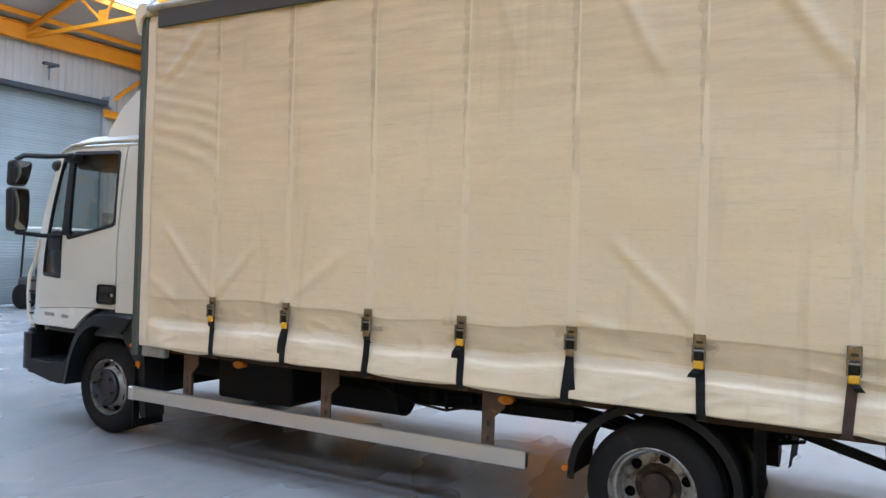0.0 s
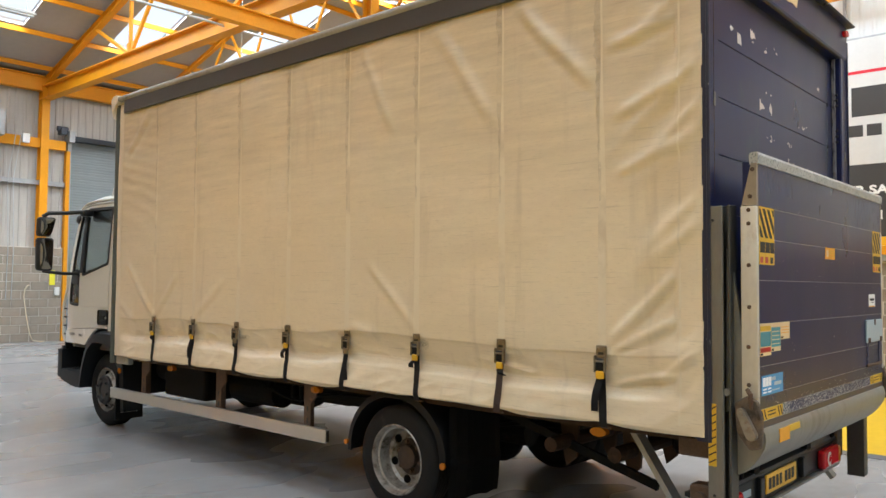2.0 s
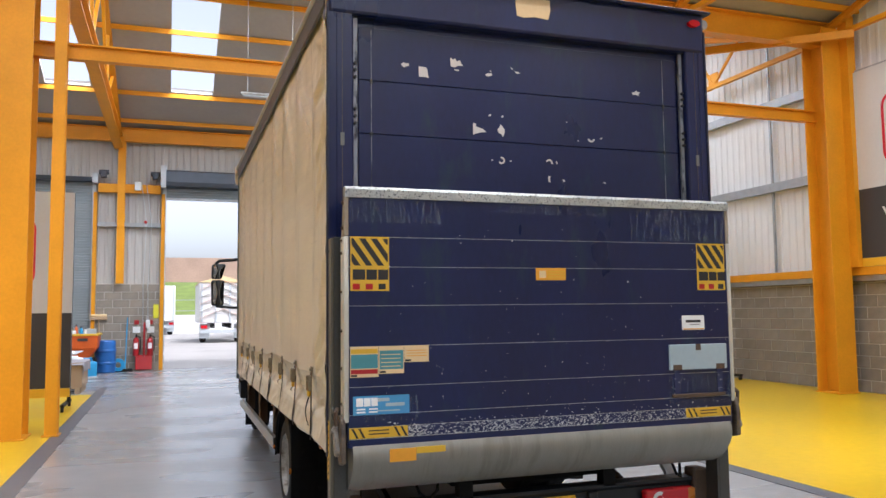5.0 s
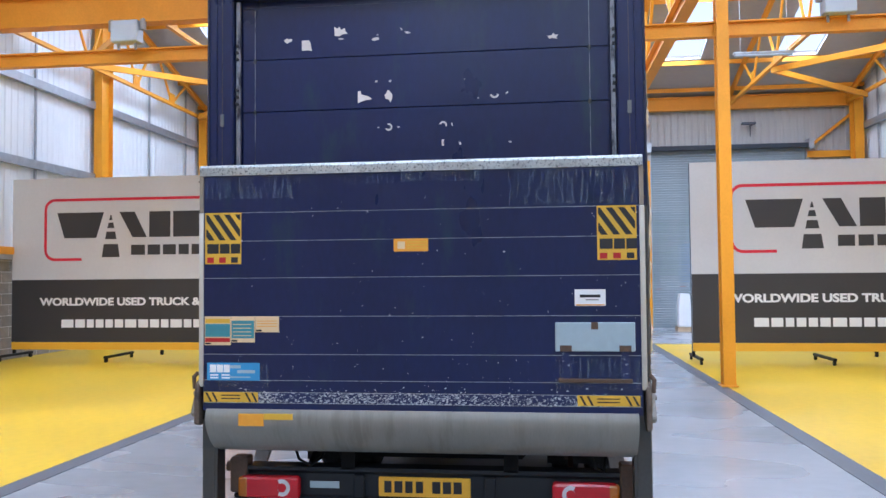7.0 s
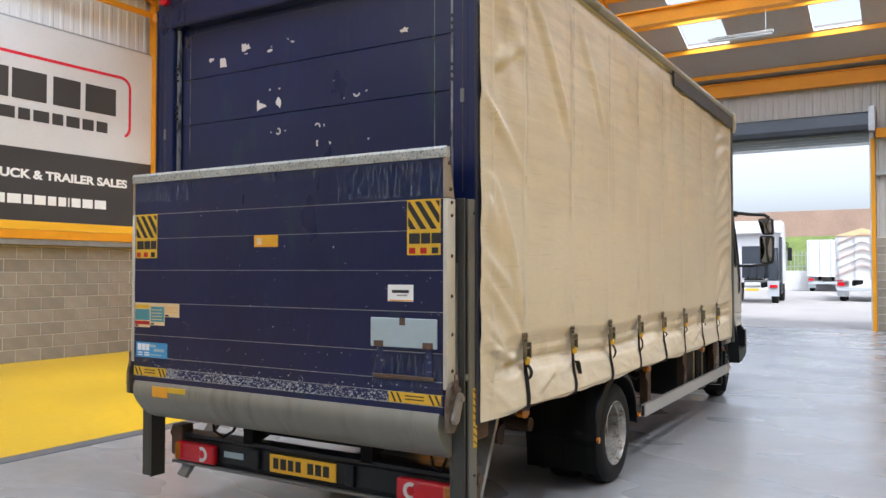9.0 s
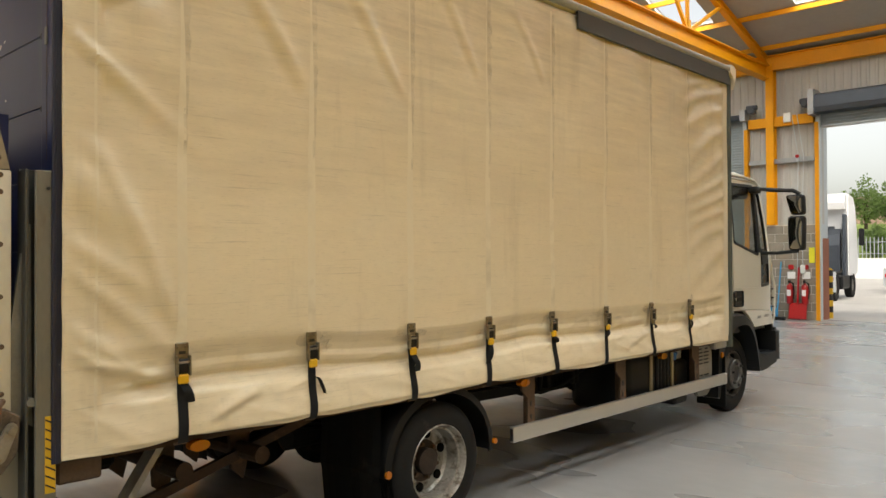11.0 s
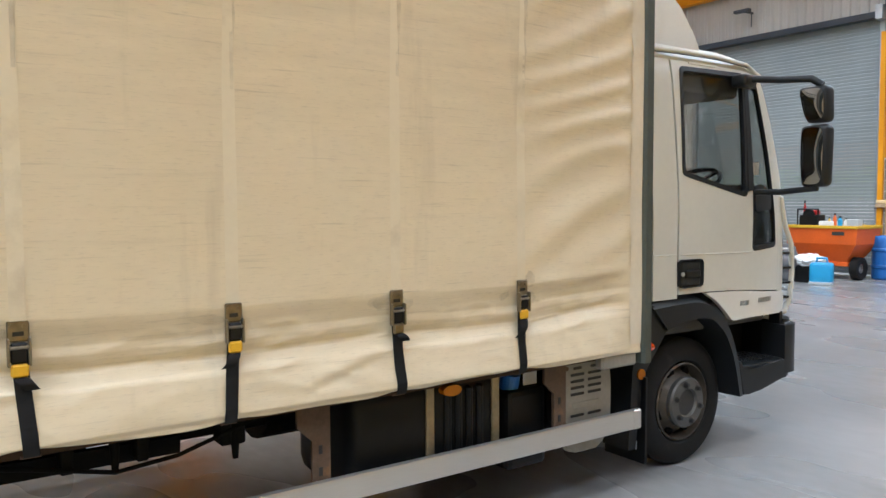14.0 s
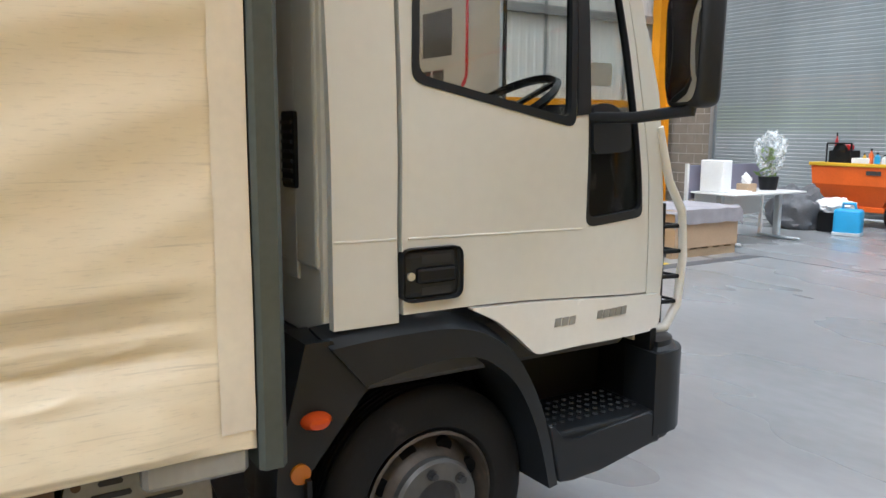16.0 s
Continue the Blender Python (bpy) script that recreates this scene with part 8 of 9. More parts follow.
t = thing("long_brush", "yard brush with a blue handle leaning on the pier", "brush", at=(xw + 0.25, -3.24, 0))
part("pole", tube(bmesh.new(), (0.05, 0, 0.06), (-0.2, 0.03, 1.5), 0.016), CYAN_PLASTIC, t)
part("head", B(-0.05, 0.1, -0.2, 0.2, 0.0, 0.08, 0.015), BLACK_PLASTIC, t)
t = thing("blue_barrel", "blue plastic barrel standing by the pier", "barrel", at=(-19.35, -3.74, 0))
part("drum", lathe(bmesh.new(), [(0.0, 0.0), (0.24, 0.0), (0.265, 0.03), (0.265, 0.22), (0.28, 0.24), (0.28, 0.28), (0.265, 0.3), (0.265, 0.56), (0.28, 0.58), (0.28, 0.62), (0.265, 0.64), (0.265, 0.84), (0.25, 0.87), (0.24, 0.88), (0.23, 0.86), (0.0, 0.86)], (0, 0, 0), "z", 32), BLUE_PLASTIC, t, smooth=30)
t = thing("hose_reel", "blue hose reel lying against the pier", "hose reel", at=(-19.5, -3.42, 0.0))
part("drum", lathe(bmesh.new(), [(0.08, -0.06), (0.18, -0.06), (0.18, 0.06), (0.08, 0.06)], (0, 0, 0.19), "x", 28, close=True), CYAN_PLASTIC, t, smooth=30)
part("stand", B(-0.1, 0.1, -0.18, 0.18, 0.0, 0.02), BLACK_PLASTIC, t)

# ---- the clutter beyond the banner stand ----
t = thing("grit_spreader", "orange grit spreader trailer with a yellow rim", "grit spreader", at=(-18.85, -4.6, 0))
bm = bmesh.new()
vs = []
for x0, x1, y0, y1, z in ((-0.28, 0.28, -0.45, 0.45, 0.35), (-0.45, 0.45, -0.72, 0.72, 0.72), (-0.47, 0.47, -0.75, 0.75, 1.05)):
    vs.append([bm.verts.new(p) for p in ((x0, y0, z), (x1, y0, z), (x1, y1, z), (x0, y1, z))])
for a, b in zip(vs, vs[1:]):
    for k in range(4):
        bm.faces.new((a[k], a[(k + 1) % 4], b[(k + 1) % 4], b[k]))
bm.faces.new(vs[0])
part("hopper", bm, ORANGE_HOPPER, t, "orange steel hopper")
for a, b in (((-0.5, -0.78), (0.5, -0.72)), ((-0.5, 0.72), (0.5, 0.78)), ((-0.5, -0.72), (-0.44, 0.72)), ((0.44, -0.72), (0.5, 0.72))):
    part("rim_bar", B(a[0], b[0], a[1], b[1], 1.03, 1.09, 0.008), STICKER_YELLOW, t, "yellow rim")
part("deck_board", B(-0.46, 0.46, -0.74, 0.74, 1.06, 1.075), WOOD, t)
part("maker_bar", B(0.472, 0.476, 0.25, 0.5, 0.9, 0.97), SIGN_DARK, t)
part("axle_frame", B(-0.3, 0.3, -0.5, 0.5, 0.27, 0.36, 0.01), ORANGE_HOPPER, t)
for y in (-0.6, 0.6):
    w = part("wheel", lathe(bmesh.new(), [(0.1, -0.07), (0.2, -0.09), (0.23, -0.07), (0.23, 0.07), (0.2, 0.09), (0.1, 0.07)], (0.1, y, 0.23), "y", 28, close=True), RUBBER, t, smooth=35)
    part("rim", lathe(bmesh.new(), [(0.0, -0.04), (0.11, -0.05), (0.11, 0.05), (0.0, 0.04)], (0.1, y, 0.23), "y", 20), RIM, w)
part("drawbar", B(0.4, 1.2, -0.04, 0.04, 0.28, 0.34), ORANGE_HOPPER, t)
# loose things lying on the spreader
SX, SY, SZ = -18.85, -4.6, 1.075
for dx, dy, w, d, h, m, nm, lb, ct in ((0.15, -0.35, 0.4, 0.3, 0.22, BLACK_PLASTIC, "engine", "small black engine lying on the spreader", "engine"), (0.25, 0.05, 0.3, 0.2, 0.10, WHITE_PLASTIC, "paper_box", "white paper box on the spreader", "box"),
                                    (0.2, 0.55, 0.25, 0.18, 0.14, LAMP_GREY, "tool_box", "grey tool box on the spreader", "tool box"), (-0.1, -0.62, 0.2, 0.2, 0.12, WOOD, "parts_tray", "brown parts tray on the spreader", "tray")):
    o = thing(nm, lb, ct, at=(SX + dx, SY + dy, SZ))
    part("body", B(-d / 2, d / 2, -w / 2, w / 2, 0, h, 0.015, 2), m, o)
    if nm == "engine":
        part("fan_cover", lathe(bmesh.new(), [(0.0, 0.0), (0.12, 0.0), (0.12, 0.05), (0.0, 0.07)], (0.1, 0.0, 0.22), "x", 20), BLACK_PLASTIC, o, smooth=40)
        part("frame_bar", pipe(bmesh.new(), [(0.17, -0.22, 0), (0.17, -0.22, 0.34), (0.17, 0.22, 0.34), (0.17, 0.22, 0)], 0.014), BLACK_PLASTIC, o)
        part("tank", B(-0.1, 0.08, -0.1, 0.12, 0.22, 0.32, 0.02), RED, o)
for dx, dy, r, h, m, lb in ((0.28, 0.2, 0.035, 0.26, ORANGE_HOPPER, "orange spray bottle on the spreader"), (0.3, 0.32, 0.045, 0.2, CYAN_PLASTIC, "blue bottle on the spreader"), (0.25, 0.42, 0.05, 0.16, WHITE_PLASTIC, "white plastic bottle on the spreader"), (0.3, 0.1, 0.03, 0.18, STICKER_YELLOW, "yellow can on the spreader"), (0.0, -0.6, 0.03, 0.4, RED, "red-capped pump on the spreader")):
    o = thing("bottle", lb, "bottle", "bottles on the spreader", at=(SX + dx, SY + dy, SZ if r > 0.03 or m is not RED else SZ + 0.12))
    part("body", lathe(bmesh.new(), [(0.0, 0), (r, 0), (r, h * 0.65), (r * 0.4, h * 0.78), (r * 0.4, h * 0.86), (0.0, h * 0.86)], (0, 0, 0), "z", 16), m, o, smooth=40)
    part("cap", lathe(bmesh.new(), [(0.0, h * 0.86), (r * 0.5, h * 0.86), (r * 0.5, h), (0.0, h)], (0, 0, 0), "z", 12), BLACK_PLASTIC, o)
t = thing("jerrycan", "bright blue plastic container with a handle", "container", at=(-17.4, -4.0, 0), rz=20)
part("body", B(-0.14, 0.14, -0.2, 0.2, 0.0, 0.42, 0.05, 3), CYAN_PLASTIC, t, smooth=50)
part("base", B(-0.145, 0.145, -0.205, 0.205, 0.0, 0.06, 0.01), LAMP_GREY, t)
part("handle", pipe(bmesh.new(), [(0, -0.1, 0.40), (0, -0.08, 0.5), (0, 0.08, 0.5), (0, 0.1, 0.40)], 0.02), CYAN_PLASTIC, t)


def heap(name, label, category, at, size, m, seed, lumps=0.25):
    """A soft crumpled heap of cloth or sheet."""
    bm = bmesh.new()
    bmesh.ops.create_icosphere(bm, subdivisions=4, radius=1)
    for v in bm.verts:
        p = v.co.copy()
        k = 1 + lumps * noise.noise(p * 2.2 + Vector((seed, 0, 0))) + 0.4 * lumps * noise.noise(p * 5.5 + Vector((0, seed, 0)))
        v.co = Vector((p.x * size[0] * k, p.y * size[1] * k, max(0.0, (p.z * 0.75 + 0.45) * size[2] * k)))
    ob = part(name, bm, m, smooth=40)
    ob.location = at
    return tagged(ob, label, category)


heap("white_rag", "crumpled white rag heaped on a crate", "rag", (-17.7, -4.42, 0.32), (0.24, 0.3, 0.18), SIGN_WHITE, 3.0, 0.4)
tagged(part("small_crate", B(-17.9, -17.5, -4.6, -4.25, 0.0, 0.32, 0.01), BLACK_PLASTIC), "black plastic crate under a rag", "crate")
heap("tarpaulin", "dark grey tarpaulin heap on the floor", "tarpaulin", (-17.6, -5.05, 0.0), (0.42, 0.46, 0.6), mat("dark_grey_tarpaulin", (0.11, 0.112, 0.118), 0.6, var=0.25, scale=5, bump=0.3), 7.0, 0.24)
t = thing("desk", "pale office desk with silver cantilever legs", "desk", at=(-15.48, -4.4, 0))
part("desktop", B(-0.8, 0.8, -0.4, 0.4, 0.715, 0.74, 0.004), DESK, t)
for x in (-0.66, 0.66):
    lg = part("leg", B(x - 0.04, x + 0.04, -0.02, 0.08, 0.05, 0.715, 0.012), LAMP_GREY, t, "silver steel leg")
    part("leg_foot", B(x - 0.035, x + 0.035, -0.3, 0.42, 0.01, 0.055, 0.015), LAMP_GREY, lg)
part("modesty_panel", B(-0.75, 0.75, -0.36, -0.345, 0.35, 0.71), DESK, t)
t2 = thing("desk_screen", "purple-grey fabric desk screen with pale frame", "desk screen", at=(-15.5, -4.83, 0))
part("fabric", B(-0.85, 0.85, -0.02, 0.02, 0.62, 1.12, 0.004), mat("purple_grey_fabric", (0.19, 0.18, 0.23), 0.9, bump=0.2, fine=200), t2)
for x in (-0.87, 0.87):
    part("frame_bar", B(x - 0.02, x + 0.02, -0.025, 0.025, 0.0, 1.14), DESK, t2)
t = thing("potted_plant", "green plant wrapped in clear plastic, in a black pot", "plant", at=(-15.98, -4.45, 0.741))
part("pot", lathe(bmesh.new(), [(0.0, 0.0), (0.12, 0.0), (0.15, 0.2), (0.13, 0.2), (0.0, 0.18)], (0, 0, 0), "z", 20), BLACK_PLASTIC, t, smooth=40)
rnd = random.Random(3)
bm = bmesh.new()
for k in range(60):
    a, r, z = rnd.uniform(0, 6.3), rnd.uniform(0.0, 0.16), rnd.uniform(0.2, 0.62)
    c = Vector((r * math.cos(a), r * math.sin(a), z))
    u = Vector((rnd.uniform(-1, 1), rnd.uniform(-1, 1), rnd.uniform(0.2, 1))).normalized()
    w = u.orthogonal().normalized()
    L, W = 0.10, 0.028
    bm.faces.new([bm.verts.new(q) for q in (c - u * L, c + w * W, c + u * L, c - w * W)])
lv = part("leaves", bm, LEAF, t)
lv["kind"] = "stuff"
WRAP = mat("milky_plastic_film", (0.78, 0.81, 0.80), 0.18, var=0.1, scale=8, fine=60, bump=0.3)
grime_film(WRAP, (9, 9, 7), 0.38, 0.70, 0.60)
bm = bmesh.new()
bmesh.ops.create_icosphere(bm, subdivisions=4, radius=1)
for v in bm.verts:
    p = v.co.copy()
    k = 1 + 0.42 * noise.noise(p * 2.6) + 0.30 * noise.noise(p * 6.5)
    v.co = Vector((p.x * (0.12 + 0.10 * max(0, p.z + 0.6)) * k, p.y * (0.12 + 0.10 * max(0, p.z + 0.6)) * k, 0.46 + p.z * 0.36 * k))
part("wrap", bm, WRAP, t, "clear crumpled plastic wrap", smooth=30)
tagged(part("computer_case", B(-14.98, -14.78, -4.72, -4.32, 0.741, 1.2, 0.01), WHITE_PLASTIC), "white upright computer case on the desk", "computer")
tagged(part("small_carton", B(-15.45, -15.25, -4.45, -4.25, 0.741, 0.86, 0.004), CARD), "small brown carton on the desk", "carton")
heap("wrapped_ornament", "pale wrapped bundle on the desk", "bundle", (-15.35, -4.35, 0.86), (0.07, 0.07, 0.1), SIGN_WHITE, 11.0, 0.5)
tagged(part("paper_stack", B(-15.1, -14.86, -4.28, -4.06, 0.741, 0.78, 0.004), SIGN_WHITE), "stack of white papers on the desk", "papers")
t = thing("pallet", "wooden pallet under a cardboard crate", "pallet", at=(-13.8, -4.2, 0))
for y in (-0.4, 0.0, 0.4):
    part("bearer", B(-0.6, 0.6, y - 0.05, y + 0.05, 0.0, 0.1), WOOD, t)
for k in range(6):
    x = -0.55 + k * 0.22
    part("slat", B(x - 0.05, x + 0.05, -0.45, 0.45, 0.1, 0.12), WOOD, t)
t = thing("cardboard_crate", "brown cardboard crate standing on a pallet", "crate", at=(-13.8, -4.2, 0.12))
part("carton", B(-0.6, 0.6, -0.48, 0.48, 0.0, 0.46, 0.008), CARD, t)
part("lid", B(-0.61, 0.61, -0.49, 0.49, 0.44, 0.50, 0.006), CARD, t)
bm = bmesh.new()
n = 24
gr = [[bm.verts.new((-0.64 + 1.28 * i / n, -0.40 + 1.0 * j / n, 0)) for j in range(n + 1)] for i in range(n + 1)]
for i in range(n):
    for j in range(n):
        bm.faces.new((gr[i][j], gr[i + 1][j], gr[i + 1][j + 1], gr[i][j + 1]))
for v in bm.verts:
    x, y = v.co.x, v.co.y
    z = 0.515 + 0.015 * noise.noise(Vector((x * 5, y * 5, 0)))
    if y > 0.51:
        z -= (y - 0.51) * 2.2
        v.co.y = 0.52 + 0.03 * noise.noise(Vector((x * 6, y * 3, 2)))
    if abs(x) > 0.62:
        z -= 0.06
    v.co.z = z
bmesh.ops.recalc_face_normals(bm, faces=bm.faces)
bmesh.ops.solidify(bm, geom=bm.faces[:], thickness=0.012)
bl = part("blanket", bm, GREY_CLOTH, smooth=50)
bl.location = (-13.8, -4.2, 0.12)
tagged(bl, "grey blanket thrown over the crate", "blanket")
t = thing("white_cabinet", "white upright cabinet on a small wooden pallet", "cabinet", at=(-18.9, 4.72, 0))
bm = bmesh.new()
prism(bm, [(-0.18, 0.12), (0.18, 0.12), (0.17, 0.7), (0.13, 1.07), (-0.13, 1.07), (-0.17, 0.7)], "x", -0.2, 0.2)
bmesh.ops.bevel(bm, geom=bm.edges[:], offset=0.02, segments=2, affect="EDGES")
part("body", bm, WHITE_PLASTIC, t)
part("pallet_base", B(-0.25, 0.25, -0.21, 0.21, 0.0, 0.12), WOOD, t)
# dark utility buggy by the closed shutter
t = thing("utility_buggy", "dark grey utility buggy with a pale canopy", "buggy", at=(-18.3, 6.45, 0), rz=8)
part("body", B(-0.8, 0.9, -0.62, 0.62, 0.35, 0.75, 0.08, 2), CAB_IN, t)
part("bonnet", prism(bmesh.new(), [(0.3, 0.75), (0.95, 0.6), (1.1, 0.45), (1.1, 0.32), (0.3, 0.32)], "y", -0.58, 0.58), CAB_IN, t)
part("seat", B(-0.4, 0.1, -0.5, 0.5, 0.75, 0.95, 0.04), SEAT, t)
for x, y in ((0.25, -0.55), (0.25, 0.55), (-0.75, -0.55), (-0.75, 0.55)):
    part("canopy_post", tube(bmesh.new(), (x, y, 0.7), (x * 0.9, y, 1.85), 0.025), BLACK_PLASTIC, t)
part("canopy", B(-0.85, 0.4, -0.65, 0.65, 1.85, 1.93, 0.03), WHITE_PLASTIC, t)
part("screen", prism(bmesh.new(), [(0.38, 0.78), (0.40, 0.78), (0.24, 1.84), (0.22, 1.84)], "y", -0.55, 0.55), WINDOW, t)
for x, y in ((0.65, -0.6), (0.65, 0.6), (-0.55, -0.6), (-0.55, 0.6)):
    part("wheel", lathe(bmesh.new(), [(0.0, -0.1), (0.2, -0.12), (0.29, -0.1), (0.29, 0.1), (0.2, 0.12), (0.0, 0.1)], (x, y, 0.29), "y", 24), RUBBER, t, smooth=40)

# ---- electrical gear overhead ----
for x, y, z in ((MID + 0.1, -5.75, 5.3), (MID - 0.06, 4.9, 5.28), (MID + 0.1, -8.6, 5.3)):
    t = thing("control_box", "pale grey electrical control box on the beam", "control box", "control boxes on beams", at=(x, y, z))
    part("case", B(-0.1, 0.12, -0.22, 0.22, 0.0, 0.34, 0.015), LAMP_GREY, t)
    for dy in (-0.26, 0.26):
        part("lamp", lathe(bmesh.new(), [(0.0, 0.0), (0.05, 0.0), (0.05, 0.16), (0.0, 0.2)], (0.0, dy, 0.2), "z", 14), DULL_ALU, t)
    for dy in (-0.14, 0.14):
        part("conduit", tube(bmesh.new(), (0, dy, -0.1), (0, dy, 0.0), 0.02), DULL_ALU, t)
bm = tube(bmesh.new(), (MID - 4.2, WALL_S + 0.3, 6.5), (MID - 4.2, WALL_N - 0.3, 6.5), 0.025)
tagged(part("conduit_run", bm, LAMP_GREY), "pale conduit run under the roof trusses", "conduit")
for x, y in ((MID - 6.3, 5.6), (MID - 6.3, -5.6), (MID - 6.3, 0.0)):
    t = thing("batten_lamp", "grey strip lamp hung under the roof", "strip lamp", "hanging strip lamps", at=(x, y, 6.45))
    part("body", B(-0.06, 0.06, -0.65, 0.65, 0.0, 0.06, 0.01), DULL_ALU, t)
    part("diffuser", B(-0.05, 0.05, -0.62, 0.62, -0.035, 0.0, 0.01), LAMP_GREY, t)
    for dy in (-0.5, 0.5):
        part("hanger", tube(bmesh.new(), (0, dy, 0.06), (0, dy, roof_z(x) - 6.45), 0.006, seg=6), LAMP_GREY, t)
for y in (-7.2, 6.9):
    t = thing("camera_bracket", "small dark bracket lamp above the shutter", "bracket lamp", "bracket lamps", at=(WALL_W + 0.02, y, 5.9))
    part("arm", B(0.0, 0.3, -0.02, 0.02, 0.1, 0.14), DARKSTEEL, t)
    part("head", B(0.2, 0.34, -0.3, 0.1, 0.12, 0.19, 0.01), DARKSTEEL, t)
    part("drop", tube(bmesh.new(), (0.05, 0.0, -0.2), (0.05, 0.0, 0.12), 0.012), DARKSTEEL, t)

# ---- the yard outside ----
ground = part("ground", B(-900, 900, -900, 900, -0.6, -0.305), TARMAC)
tagged(ground, "pale worn concrete yard reaching the horizon", "ground", kind="structure")
yard = part("pavement", B(-140, WALL_W - 0.3, -90, 90, -0.304, -0.012), TARMAC)
tagged(yard, "pale worn concrete yard outside the doors", "yard", kind="structure")
for s, y0, y1 in ((-1, -2.85, -2.33), (1, 2.12, 2.6)):
    tagged(part("door_pier", B(WALL_W - 0.8, WALL_W - 0.24, y0, y1, -0.01, 2.1), BRICK_RED), "red brick pier outside the doorway", "pier", kind="structure")
    tagged(part("door_return", B(WALL_W - 0.8, WALL_W - 0.24, y0 + 0.02, y1 - 0.02, 2.104, 5.6), LAMP_GREY), "pale grey cladding return above the brick pier", "wall", kind="structure")
    t = thing("bollard", "yellow and black striped steel bollard by the doorway", "bollard", "striped bollards", at=(WALL_W - 1.15, y1 - 0.1 if s < 0 else y0 + 0.18, -0.012))
    for k in range(8):
        part("band", tube(bmesh.new(), (0, 0, k * 0.16), (0, 0, k * 0.16 + 0.16), 0.085, seg=20), (STICKER_YELLOW, INK)[k % 2], t)
    part("dome", lathe(bmesh.new(), [(0.085, 0), (0.075, 0.03), (0.04, 0.055), (0.0, 0.06)], (0, 0, 1.28), "z", 20), STICKER_YELLOW, t, smooth=40)


def road_wheel(t, x, y, r=0.5):
    w = part("wheel", lathe(bmesh.new(), [(r * 0.55, -0.13), (r * 0.9, -0.15), (r, -0.12), (r, 0.12), (r * 0.9, 0.15), (r * 0.55, 0.13)], (x, y, r), "y", 28, close=True), RUBBER, t, smooth=35)
    part("rim", lathe(bmesh.new(), [(0.0, -0.05), (r * 0.56, -0.1), (r * 0.56, 0.1), (0.0, 0.05)], (x, y, r), "y", 20), RIM, w, smooth=35)


def tractor(x, y, rz, label, m=TRUCK_WHITE):
    """A road tractor unit seen from behind; its nose towards -x."""
    t = thing("tractor_unit", label, "lorry", "parked lorries", at=(x, y, -0.012), rz=rz)
    bm = bmesh.new()
    prism(bm, [(-5.2, 0.9), (-5.3, 1.6), (-5.1, 2.7), (-4.7, 3.7), (-4.2, 4.1), (-3.1, 4.15), (-3.0, 4.0), (-3.0, 0.9)], "y", -1.22, 1.22)
    bmesh.ops.bevel(bm, geom=bm.edges[:], offset=0.06, segments=2, affect="EDGES")
    part("cab", bm, m, t, smooth=40)
    for s in (-1, 1):
        part("air_kit", B(-3.0, -2.5, s * 1.08, s * 1.2, 0.9, 3.3, 0.03), DARKSTEEL, t)
        part("fuel_tank", B(-3.4, -1.9, s * 0.75, s * 1.2, 0.4, 0.95, 0.08, 2), BLACK_PLASTIC, t)
        part("mudguard", B(-1.6, -0.35, s * 0.7, s * 1.22, 1.04, 1.12, 0.03), BLACK_PLASTIC, t)
        part("flap", B(-0.36, -0.33, s * 0.7, s * 1.22, 0.35, 1.1), LAMP_GREY, t)
        part("tail_lamp", B(-0.33, -0.25, s * 0.8, s * 1.15, 0.75, 0.9, 0.01), RED_LENS, t)
        part("mirror", B(-4.7, -4.55, s * 1.35, s * 1.55, 2.1, 2.8, 0.04), BLACK_PLASTIC, t)
        road_wheel(t, -1.0, s * 1.0)
        road_wheel(t, -4.5, s * 1.02)
        part("frame_rail", B(-4.6, -0.3, s * 0.4, s * 0.5, 0.75, 1.0), CHASSIS, t)
    part("rear_screen", B(-3.0, -2.96, -0.75, 0.75, 1.2, 2.85, 0.02), DARKSTEEL, t, "dark grey rear cab panel")
    part("intake_duct", prism(bmesh.new(), [(-2.96, 1.05), (-2.62, 1.05), (-2.62, 2.1), (-2.72, 2.5), (-2.96, 2.75)], "y", 0.55, 0.98), DARKSTEEL, t, "dark grey air intake duct")
    part("roof_wing", prism(bmesh.new(), [(-3.1, 3.6), (-2.55, 3.5), (-2.5, 3.75), (-2.6, 4.05), (-3.1, 4.12)], "y", -1.18, 1.18), m, t)
    part("deck", B(-2.9, -1.7, -0.5, 0.5, 0.98, 1.1), STEEL_GREY, t)
    part("fifth_wheel", lathe(bmesh.new(), [(0.0, 0.0), (0.44, 0.0), (0.46, 0.04), (0.40, 0.08), (0.0, 0.09)], (-1.0, 0, 1.12), "z", 24), CHASSIS, t)
    part("air_tank", tube(bmesh.new(), (-0.5, -0.35, 0.88), (-0.5, 0.35, 0.88), 0.13, seg=16), LAMP_GREY, t)
    part("coil_rail", tube(bmesh.new(), (-2.85, -0.7, 1.9), (-2.85, 0.7, 1.9), 0.03, seg=8), LAMP_GREY, t)
    for y_ in (-0.4, 0.0, 0.4):
        part("air_line", pipe(bmesh.new(), [(-2.85, y_, 1.9), (-2.6, y_ + 0.05, 1.5), (-2.5, y_, 1.3), (-2.65, y_ - 0.05, 1.12)], 0.03), BLACK_PLASTIC, t)
    part("number_plate", B(-0.32, -0.30, -0.3, 0.3, 0.6, 0.72), PLATE_YELLOW, t)
    return t


